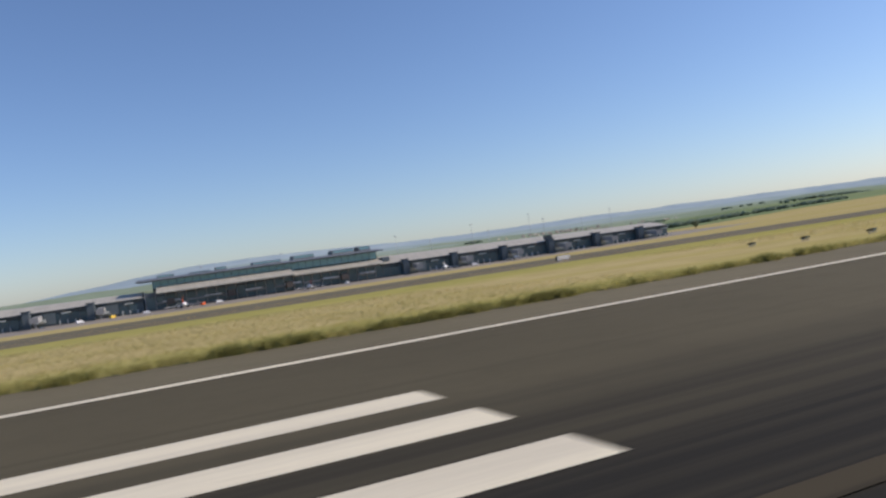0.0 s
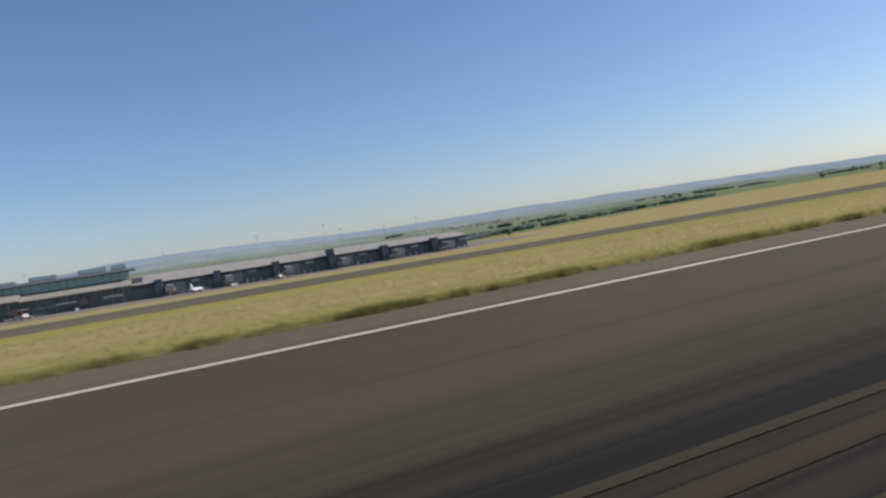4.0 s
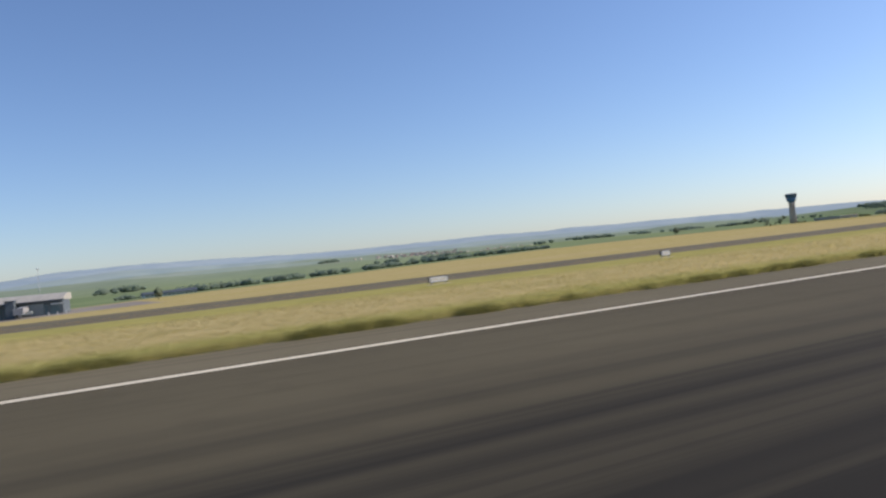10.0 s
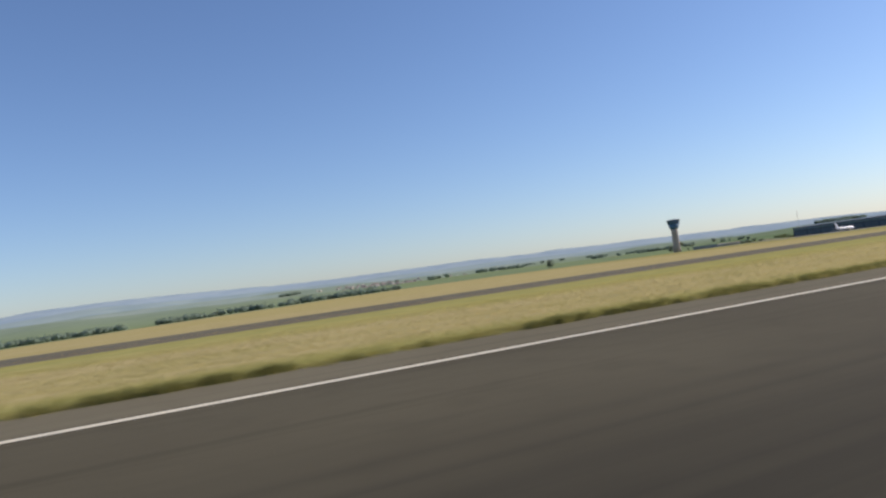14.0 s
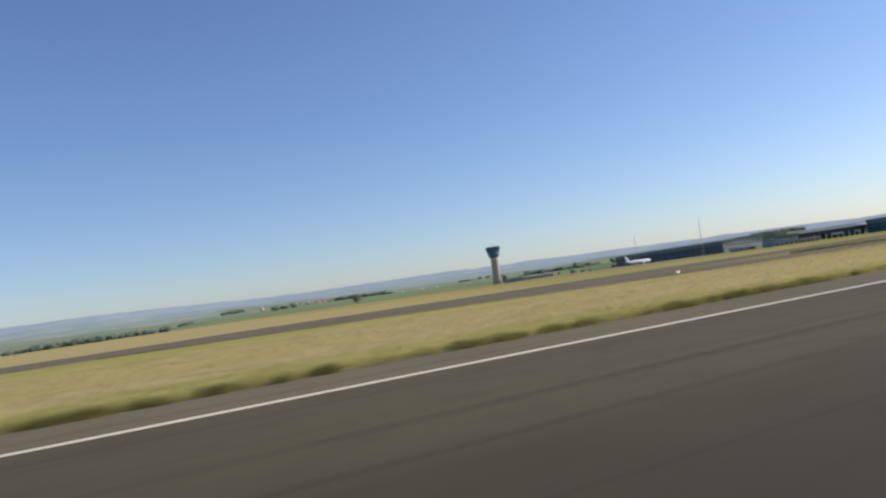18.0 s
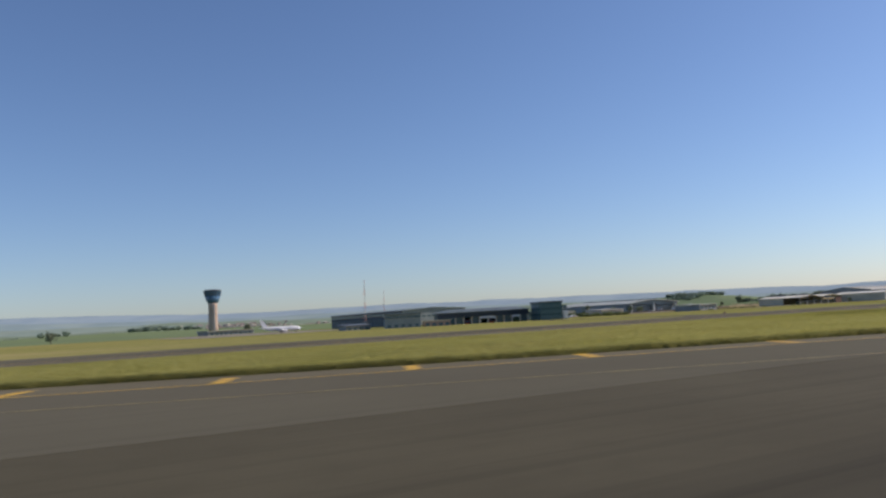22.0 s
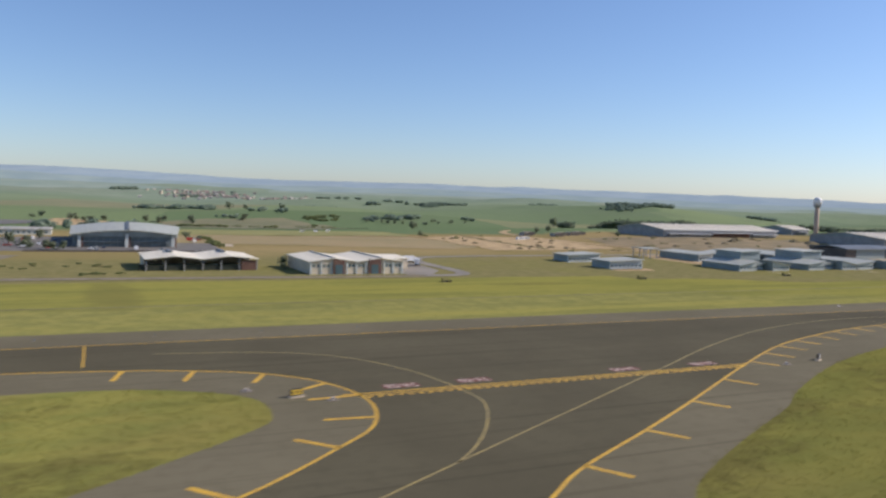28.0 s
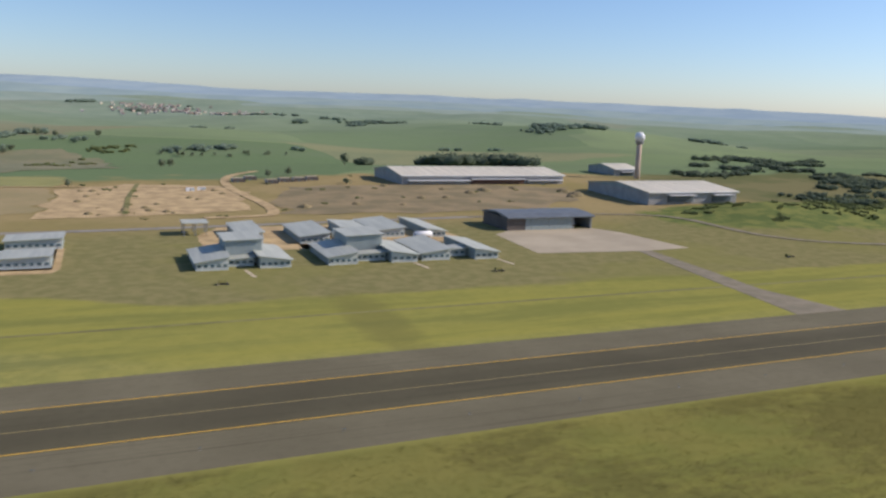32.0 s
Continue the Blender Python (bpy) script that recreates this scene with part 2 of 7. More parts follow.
    veld = mix_node(nt, math_node(nt, "MULTIPLY", ramp_node(nt, n2, 0.5, 0.75), 0.5), veld, (0.20, 0.16, 0.085))
    vor = nt.nodes.new("ShaderNodeTexVoronoi")
    vor.inputs["Scale"].default_value = 0.0042
    warp = nt.nodes.new("ShaderNodeVectorMath")
    nt.links.new(co, warp.inputs[0])
    wsc = nt.nodes.new("ShaderNodeTexNoise")
    wsc.inputs["Scale"].default_value = 0.006
    nt.links.new(co, wsc.inputs["Vector"])
    wmul = nt.nodes.new("ShaderNodeVectorMath")
    wmul.operation = "SCALE"
    wmul.inputs["Scale"].default_value = 160.0
    nt.links.new(wsc.outputs["Color"], wmul.inputs[0])
    nt.links.new(wmul.outputs[0], warp.inputs[1])
    nt.links.new(warp.outputs[0], vor.inputs["Vector"])
    vs = nt.nodes.new("ShaderNodeSeparateColor")
    nt.links.new(vor.outputs["Color"], vs.inputs[0])
    cane = mix_node(nt, vs.outputs[0], (0.135, 0.19, 0.095), (0.21, 0.262, 0.13))
    cane = mix_node(nt, math_node(nt, "MULTIPLY", ramp_node(nt, vs.outputs[1], 0.9, 0.95), 0.6), cane, (0.27, 0.21, 0.13))
    cane = mix_node(nt, math_node(nt, "MULTIPLY", ramp_node(nt, n2, 0.45, 0.75), 0.25), cane, (0.085, 0.115, 0.065))
    cane = mix_node(nt, math_node(nt, "MULTIPLY", ramp_node(nt, noise_node(nt, co, 0.011, 5.0, 0.65), 0.45, 0.62), 0.45), cane, (0.15, 0.19, 0.11))
    # Painted haze: the cane colour goes paler and bluer with distance.
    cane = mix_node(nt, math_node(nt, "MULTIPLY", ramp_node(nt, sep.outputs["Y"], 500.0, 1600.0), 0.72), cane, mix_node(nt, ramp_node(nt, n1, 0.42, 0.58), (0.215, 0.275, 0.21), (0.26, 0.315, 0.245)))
    yy = math_node(nt, "ADD", sep.outputs["Y"], math_node(nt, "MULTIPLY", math_node(nt, "SUBTRACT", n1, 0.5), 90.0))
    right = ramp_node(nt, sep.outputs["X"], 900.0, 1000.0)
    dull = mix_node(nt, ramp_node(nt, n2, 0.35, 0.65), (0.235, 0.207, 0.092), (0.178, 0.168, 0.07))
    dull = mix_node(nt, math_node(nt, "MULTIPLY", ramp_node(nt, n1, 0.5, 0.62), 0.5), dull, (0.21, 0.20, 0.065))
    edge = math_node(nt, "ADD", math_node(nt, "MULTIPLY", ramp_node(nt, sep.outputs["X"], 1118.0, 1122.0), 8.5), math_node(nt, "MULTIPLY", ramp_node(nt, sep.outputs["X"], 1138.0, 1164.0), 11.5))
    ragged = math_node(nt, "MULTIPLY", math_node(nt, "SUBTRACT", noise_node(nt, coords(nt, (0.05, 0.12, 1.0)), 1.0, 5.0, 0.7), 0.5), 9.0)
    past = math_node(nt, "ADD", math_node(nt, "ADD", sep.outputs["Y"], edge), ragged)
    bright = mix_node(nt, ramp_node(nt, streak, 0.4, 0.62), (0.265, 0.25, 0.056), (0.20, 0.20, 0.05))
    sunny = math_node(nt, "MULTIPLY", math_node(nt, "MULTIPLY", ramp_node(nt, past, 119.0, 127.0), right), 0.6)
    grass = mix_node(nt, sunny, grass, bright)
    grass = mix_node(nt, math_node(nt, "MULTIPLY", ramp_node(nt, past, 152.5, 155.5), right), grass, dull)
    for cx, cy, rx, ry in ((1190.0, 118.0, 5.0, 21.0), (1010.0, 136.0, 4.5, 19.0), (1176.0, 96.0, 9.0, 3.5), (1090.0, 141.0, 12.0, 2.5)):
        ex = math_node(nt, "DIVIDE", math_node(nt, "SUBTRACT", sep.outputs["X"], cx), rx)
        ey = math_node(nt, "DIVIDE", math_node(nt, "SUBTRACT", sep.outputs["Y"], cy), ry)
        rr = math_node(nt, "ADD", math_node(nt, "MULTIPLY", ex, ex), math_node(nt, "MULTIPLY", ey, ey))
        rr = math_node(nt, "ADD", rr, math_node(nt, "MULTIPLY", math_node(nt, "SUBTRACT", noise_node(nt, co, 0.2, 5.0, 0.7), 0.5), 2.4))
        grass = mix_node(nt, math_node(nt, "MULTIPLY", ramp_node(nt, rr, 1.4, 0.1), 0.5), grass, (0.15, 0.14, 0.05))
    veld = mix_node(nt, ramp_node(nt, sep.outputs["X"], 1375.0, 1400.0), veld, mix_node(nt, ramp_node(nt, n1, 0.42, 0.58), (0.125, 0.135, 0.06), (0.18, 0.165, 0.08)))
    col = mix_node(nt, math_node(nt, "MULTIPLY", ramp_node(nt, yy, 195.0, 225.0), right), grass, veld)
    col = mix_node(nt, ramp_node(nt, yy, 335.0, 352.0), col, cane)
    bx = math_node(nt, "DIVIDE", math_node(nt, "SUBTRACT", sep.outputs["X"], 1380.0), 68.0)
    by = math_node(nt, "DIVIDE", math_node(nt, "SUBTRACT", sep.outputs["Y"], 205.0), 34.0)
    bd = math_node(nt, "ADD", math_node(nt, "MULTIPLY", bx, bx), math_node(nt, "MULTIPLY", by, by))
    bd = math_node(nt, "ADD", bd, math_node(nt, "MULTIPLY", math_node(nt, "SUBTRACT", noise_node(nt, co, 0.07, 5.0), 0.5), 1.4))
    lush_bank = mix_node(nt, ramp_node(nt, noise_node(nt, co, 0.16, 5.0, 0.65), 0.4, 0.6), (0.115, 0.145, 0.05), (0.195, 0.205, 0.066))
    col = mix_node(nt, ramp_node(nt, bd, 1.05, 0.85), col, lush_bank)
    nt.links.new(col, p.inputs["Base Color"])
    p.inputs["Roughness"].default_value, p.inputs["Specular IOR Level"].default_value = 1.0, 0.0
    nt.links.new(bump_node(nt, n3, 0.35, 0.08), p.inputs["Normal"])
    return m


def blade_mat(name, root, tip, alt, patches=False, bands=False):
    m, nt, p = nodes_of(name)
    geo = nt.nodes.new("ShaderNodeNewGeometry")
    co = coords(nt)
    col = mix_node(nt, geo.outputs["Random Per Island"], root, tip)
    if patches:
        sep = nt.nodes.new("ShaderNodeSeparateXYZ")
        nt.links.new(co, sep.inputs[0])
        col = mix_node(nt, math_node(nt, "MULTIPLY", ramp_node(nt, sep.outputs["X"], 985.0, 1040.0), 0.6), col, (0.165, 0.158, 0.045))
        col = mix_node(nt, math_node(nt, "MULTIPLY", patch_node(nt), 0.66), col, alt)
    else:
        col = mix_node(nt, ramp_node(nt, noise_node(nt, co, 0.09, 4.0), 0.5, 0.62), col, alt)
    if bands:
        col = mix_node(nt, math_node(nt, "MULTIPLY", band_nodes(nt), 0.8), col, mix_node(nt, geo.outputs["Random Per Island"], (0.29, 0.28, 0.085), (0.42, 0.40, 0.13)))
    nt.links.new(col, p.inputs["Base Color"])
    p.inputs["Roughness"].default_value, p.inputs["Specular IOR Level"].default_value = 0.9, 0.1
    thin = nt.nodes.new("ShaderNodeBsdfTranslucent")
    nt.links.new(col, thin.inputs["Color"])
    both = nt.nodes.new("ShaderNodeMixShader")
    both.inputs[0].default_value = 0.55
    nt.links.new(p.outputs[0], both.inputs[1])
    nt.links.new(thin.outputs[0], both.inputs[2])
    nt.links.new(both.outputs[0], nt.nodes["Material Output"].inputs["Surface"])
    return m


M = {
    "ground": ground_mat(),
    "runway": runway_mat(),
    "shoulder": asphalt_mat("shoulder_asphalt", (0.136, 0.120, 0.076), (0.166, 0.147, 0.094)),
    "taxi": taxiway_mat(),
    "rubber": rubber_mat(),
    "white_paint": mat("white_road_paint", (0.72, 0.66, 0.48), (0.60, 0.55, 0.41), 0.6, 14, 0.7, bump=0.1, stretch=(0.15, 2, 1)),
    "yellow_paint": mat("yellow_road_paint", (0.66, 0.40, 0.045), (0.52, 0.31, 0.05), 0.8, 12, 0.7, bump=0.1),
    "pale_yellow": mat("worn_yellow_paint", (0.38, 0.29, 0.10), (0.25, 0.20, 0.09), 0.8, 12, 0.75, bump=0.1),
    "red_paint": mat("red_road_paint", (0.17, 0.05, 0.036), (0.115, 0.055, 0.042), 1.6, 14, 0.8, bump=0.1),
    "letter": mat("white_letter_paint", (0.70, 0.60, 0.50), (0.55, 0.43, 0.36), 0.9, 12, 0.75, bump=0.1),
    "gravel": mat("gravel_road", (0.24, 0.20, 0.135), (0.18, 0.155, 0.10), 0.3, 8, 0.95),
    "service": asphalt_mat("service_road_asphalt", (0.108, 0.099, 0.069), (0.136, 0.125, 0.088)),
    "yard_tar": mat("pale_worn_asphalt", (0.27, 0.245, 0.20), (0.21, 0.19, 0.155), 0.12, 2.0, 0.9),
    "car_tar": mat("grey_car_park_asphalt", (0.175, 0.165, 0.145), (0.14, 0.13, 0.115), 0.12, 2.0, 0.9),
    "fallow": mat("scrubby_fallow_ground", (0.215, 0.195, 0.105), (0.16, 0.165, 0.085), 0.05, 0.5, 0.95, bump=0.3),
    "dirt": mat("bare_sandy_earth", (0.52, 0.375, 0.19), (0.33, 0.235, 0.115), 0.2, 1.6, 0.95, bump=0.4),
    "brown": mat("churned_brown_earth", (0.275, 0.205, 0.105), (0.175, 0.142, 0.07), 0.08, 0.9, 0.95, bump=0.4),
    "scrub_soil": mat("dark_ditch_grass", (0.15, 0.14, 0.05), (0.22, 0.20, 0.065), 0.1, 1.0, 0.95),
    "field_yellow": mat("yellow_green_field", (0.27, 0.255, 0.085), (0.215, 0.21, 0.07), 0.05, 0.9, 0.95, bump=0.3),
    "tan": mat("mown_tan_veld", (0.33, 0.25, 0.12), (0.27, 0.218, 0.098), 0.04, 0.8, 0.95, bump=0.3),
    "concrete": mat("pale_concrete", (0.55, 0.455, 0.325), (0.44, 0.365, 0.26), 0.08, 3, 0.85),
    "sandy_slab": mat("sandy_worn_concrete", (0.43, 0.36, 0.25), (0.34, 0.285, 0.195), 0.06, 1.5, 0.9),
    "apron": mat("apron_concrete", (0.26, 0.23, 0.185), (0.21, 0.185, 0.15), 0.06, 3, 0.85),
    "blades_dry": blade_mat("dry_grass_blades", (0.44, 0.37, 0.165), (0.54, 0.46, 0.215), (0.42, 0.37, 0.15), bands=True),
    "blades_edge": blade_mat("verge_grass_blades", (0.24, 0.225, 0.075), (0.42, 0.36, 0.13), (0.25, 0.235, 0.07)),
    "blades_dark": blade_mat("dark_verge_tufts", (0.17, 0.168, 0.053), (0.30, 0.28, 0.092), (0.19, 0.18, 0.058)),
    "blades_exit": blade_mat("yellow_green_blades", (0.34, 0.315, 0.10), (0.46, 0.42, 0.145), (0.36, 0.335, 0.10)),
    "blades_patch": blade_mat("tufted_grass_blades", (0.165, 0.165, 0.046), (0.30, 0.28, 0.085), (0.20, 0.19, 0.055)),
    "blades_lush": blade_mat("green_grass_blades", (0.27, 0.265, 0.07), (0.38, 0.355, 0.10), (0.12, 0.105, 0.036), True),
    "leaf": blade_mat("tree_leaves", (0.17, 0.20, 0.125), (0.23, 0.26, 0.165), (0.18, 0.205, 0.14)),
    # Leaves of distant woods, lightened and blued to imitate haze.
    "hazed_leaf": blade_mat("hazed_tree_leaves", (0.215, 0.28, 0.205), (0.26, 0.325, 0.245), (0.23, 0.295, 0.225)),
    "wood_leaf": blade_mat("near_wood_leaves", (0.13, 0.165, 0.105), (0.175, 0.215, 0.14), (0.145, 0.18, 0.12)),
    "bush_leaf": blade_mat("bank_bush_leaves", (0.16, 0.195, 0.08), (0.22, 0.245, 0.10), (0.175, 0.20, 0.085)),
    "bark": mat("tree_bark", (0.12, 0.09, 0.065), (0.08, 0.06, 0.045), 1, 10),
    "glass_dark": glass_mat("dark_facade_glass", (0.06, 0.10, 0.112), 0.2),
    # Raised base colour stands in for the reflection on the hangar glass.
    "glass_pale": glass_mat("reflection_pale_glass", (0.15, 0.185, 0.20), 0.25),
    "glass_teal": glass_mat("teal_facade_glass", (0.16, 0.29, 0.30), 0.2),
    "glass_block": glass_mat("dark_teal_block_glass", (0.045, 0.095, 0.105), 0.35),
    "glass_blue": glass_mat("blue_cab_glass", (0.045, 0.10, 0.155)),
    "roof_grey": mat("grey_metal_roof", (0.49, 0.46, 0.375), (0.41, 0.39, 0.32), 0.3, 4, 0.55, 0.2, stretch=(3, 0.2, 1)),
    "roof_dark": mat("slate_blue_metal_roof", (0.165, 0.182, 0.19), (0.13, 0.145, 0.155), 0.3, 4, 0.55, 0.2),
    "roof_slate": mat("dark_slate_metal_roof", (0.085, 0.105, 0.115), (0.068, 0.084, 0.092), 0.3, 4, 0.6, 0.1),
    "roof_hip": mat("slate_grey_hip_roof", (0.155, 0.185, 0.18), (0.125, 0.15, 0.15), 0.3, 4, 0.6, 0.1),
    "roof_white": mat("white_metal_roof", (0.64, 0.585, 0.46), (0.54, 0.495, 0.39), 0.2, 3, 0.6, stretch=(3, 0.2, 1)),
    "roof_cream": mat("cream_metal_roof", (0.80, 0.74, 0.58), (0.68, 0.63, 0.49), 0.2, 3, 0.6, stretch=(3, 0.2, 1)),
    "roof_blue": mat("blue_grey_corrugated_roof", (0.46, 0.475, 0.405), (0.38, 0.395, 0.345), 0.3, 4, 0.6, 0.1, stretch=(4, 0.3, 1)),
    "wall_dark": mat("charcoal_cladding", (0.115, 0.14, 0.15), (0.095, 0.118, 0.128), 0.3, 4, 0.6),
    "wall_navy": mat("navy_blue_cladding", (0.058, 0.075, 0.098), (0.046, 0.06, 0.08), 0.3, 4, 0.65),
    "wall_teal": mat("dark_teal_cladding", (0.05, 0.105, 0.11), (0.04, 0.085, 0.09), 0.3, 4, 0.55),
    "wall_cream": mat("cream_plaster", (0.66, 0.57, 0.42), (0.56, 0.485, 0.36), 0.3, 4, 0.85),
    "wall_pale": mat("pale_blue_plaster", (0.58, 0.61, 0.565), (0.49, 0.52, 0.485), 0.3, 4, 0.85),
    "wall_blue": mat("blue_grey_cladding", (0.30, 0.345, 0.335), (0.25, 0.29, 0.28), 0.3, 4, 0.75),
    "wall_grey": mat("grey_cladding", (0.34, 0.34, 0.33), (0.28, 0.28, 0.27), 0.3, 4, 0.75),
    "brick": mat("red_brown_pier_plaster", (0.17, 0.095, 0.07), (0.13, 0.075, 0.06), 0.5, 6, 0.85),
    "black_green": mat("dark_netting_wall", (0.035, 0.042, 0.03), (0.05, 0.055, 0.04), 0.6, 6, 0.9),
    "wall_haze": mat("pale_grey_green_cladding", (0.30, 0.335, 0.315), (0.25, 0.28, 0.265), 0.3, 4, 0.75),
    "wall_pink": mat("pinkish_brick", (0.42, 0.30, 0.245), (0.35, 0.25, 0.205), 0.5, 6, 0.85),
    "umber": mat("umber_cladding", (0.13, 0.11, 0.095), (0.10, 0.085, 0.075), 0.3, 4, 0.8),
    "column": mat("tower_concrete", (0.50, 0.38, 0.29), (0.42, 0.32, 0.25), 0.2, 3, 0.85),
    "steel": mat("galvanised_steel", (0.33, 0.34, 0.35), (0.26, 0.27, 0.28), 1, 10, 0.5, 0.6),
    # Steel lightened to put haze on the masts and keep them faint.
    "mast_grey": mat("haze_pale_mast_steel", (0.48, 0.50, 0.50), (0.40, 0.42, 0.42), 1, 10, 0.6, 0.2),
    "white": mat("white_enamel", (0.78, 0.78, 0.77), (0.70, 0.70, 0.69), 0.4, 5, 0.35, bump=0),
    "orange": mat("orange_enamel", (0.75, 0.13, 0.02), (0.62, 0.11, 0.02), 0.5, 5, 0.4, bump=0),
    "red": mat("red_enamel", (0.45, 0.04, 0.03), (0.36, 0.04, 0.03), 0.5, 5, 0.4, bump=0),
    # Mast red paled in its base colour, as haze over distance.
    "hazed_red": mat("hazed_red_enamel", (0.46, 0.22, 0.18), (0.40, 0.2, 0.17), 0.5, 5, 0.5, bump=0),
    "carblue": mat("dark_blue_enamel", (0.03, 0.05, 0.10), (0.025, 0.04, 0.08), 0.5, 5, 0.35, bump=0),
    "silver": mat("silver_enamel", (0.42, 0.43, 0.44), (0.36, 0.37, 0.38), 0.5, 5, 0.35, 0.5, bump=0),
    "black": mat("black_rubber", (0.02, 0.02, 0.02), (0.03, 0.03, 0.03), 1, 10, 0.7, bump=0),
    "sign_yellow": mat("yellow_sign_panel", (0.70, 0.48, 0.06), (0.6, 0.41, 0.06), 1, 8, 0.5, bump=0),
    # Terracotta greyed down, with the far village's haze in the colour.
    "terracotta": mat("hazed_terracotta_roof", (0.28, 0.215, 0.175), (0.22, 0.18, 0.155), 0.5, 5, 0.85),
}


# Cover of the far hills, with haze mixed into its base colours.
def hazed_backdrop_mat(name, c1, c2):
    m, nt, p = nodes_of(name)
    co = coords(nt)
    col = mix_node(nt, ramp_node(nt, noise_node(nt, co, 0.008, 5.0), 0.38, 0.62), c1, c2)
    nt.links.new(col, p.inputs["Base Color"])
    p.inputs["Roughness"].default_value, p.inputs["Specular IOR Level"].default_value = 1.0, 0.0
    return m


# ---- builders: all sizes below are metres on the airfield; K brings them to the model ----
class Shape:
    """Vertices and faces of one mesh."""

    def __init__(self):
        self.v, self.f = [], []

    def add(self, verts, faces):
        n = len(self.v)
        self.v += verts
        self.f += [tuple(i + n for i in fc) for fc in faces]
        return self

    def box(self, x0, x1, y0, y1, z0, z1):
        return self.add([(x0, y0, z0), (x1, y0, z0), (x1, y1, z0), (x0, y1, z0), (x0, y0, z1), (x1, y0, z1), (x1, y1, z1), (x0, y1, z1)],
                        [(3, 2, 1, 0), (4, 5, 6, 7), (0, 1, 5, 4), (1, 2, 6, 5), (2, 3, 7, 6), (3, 0, 4, 7)])

    def prism(self, poly, z0, z1):
        """A slab over a polygon, counter-clockwise from above."""
        n = len(poly)
        vs = [(x, y, z0) for x, y in poly] + [(x, y, z1) for x, y in poly]
        return self.add(vs, [tuple(range(n, 2 * n)), tuple(reversed(range(n)))] + [(i, (i + 1) % n, n + (i + 1) % n, n + i) for i in range(n)])

    def loft(self, rings, cap=True):
        """Closed rings of equal length, joined in order."""
        n = len(rings[0])
        vs = [p for r in rings for p in r]
        fs = [(k * n + i, k * n + (i + 1) % n, (k + 1) * n + (i + 1) % n, (k + 1) * n + i) for k in range(len(rings) - 1) for i in range(n)]
        if cap:
            fs += [tuple(reversed(range(n))), tuple(range((len(rings) - 1) * n, len(rings) * n))]
        return self.add(vs, fs)

    def turned(self, cx, cy, profile, n=16):
        """A turned body: (radius, height) pairs upwards."""
        return self.loft([[(cx + r * math.cos(2 * math.pi * i / n), cy + r * math.sin(2 * math.pi * i / n), z) for i in range(n)] for r, z in profile])

    def profile_x(self, outline, x0, x1):
        """A body along x with a (y, z) outline."""
        return self.loft([[(x0, y, z) for y, z in outline], [(x1, y, z) for y, z in outline]])

    def profile_y(self, outline, y0, y1):
        """A body along y with an (x, z) outline."""
        return self.loft([[(x, y0, z) for x, z in outline], [(x, y1, z) for x, z in outline]])

    def mesh(self, name, material, smooth=False):
        me = bpy.data.meshes.new(name)
        me.from_pydata([(x * K, y * K, z * K) for x, y, z in self.v], [], self.f)
        me.materials.append(M[material] if isinstance(material, str) else material)
        bm = bmesh.new()
        bm.from_mesh(me)
        if len(bm.faces) < 3000:
            bmesh.ops.recalc_face_normals(bm, faces=bm.faces)
        for fc in bm.faces:
            fc.smooth = smooth
        bm.to_mesh(me)
        bm.free()
        return me


def part(name, shape, material, parent, label="", smooth=False):
    ob = new(name, shape.mesh(name, material, smooth))
    ob.parent = parent
    if label:
        ob["label"] = label
    return ob


def piece(name, me, parent, x=0.0, y=0.0, z=0.0, turn=0.0):
    """One more piece on a shared mesh."""
    ob = new(name, me)
    ob.parent = parent
    ob.matrix_local = pose(x * K, y * K, z * K, 0, 0, turn)
    return ob


def thing(name, x, y, z, label, category, group="", turn=0.0, kind=""):
    ob = new(name)
    ob.matrix_world = pose(x * K, y * K, z * K, 0, 0, turn)
    return tagged(ob, label, category, group, kind)


def structure(name, shape, material, label, category, smooth=False):
    return tagged(new(name, shape.mesh(name, material, smooth)), label, category, kind="structure")


def smooth01(v, a, b):
    t = min(1.0, max(0.0, (v - a) / (b - a)))
    return t * t * (3 - 2 * t)


def lin01(v, a, b):
    return min(1.0, max(0.0, (v - a) / (b - a)))


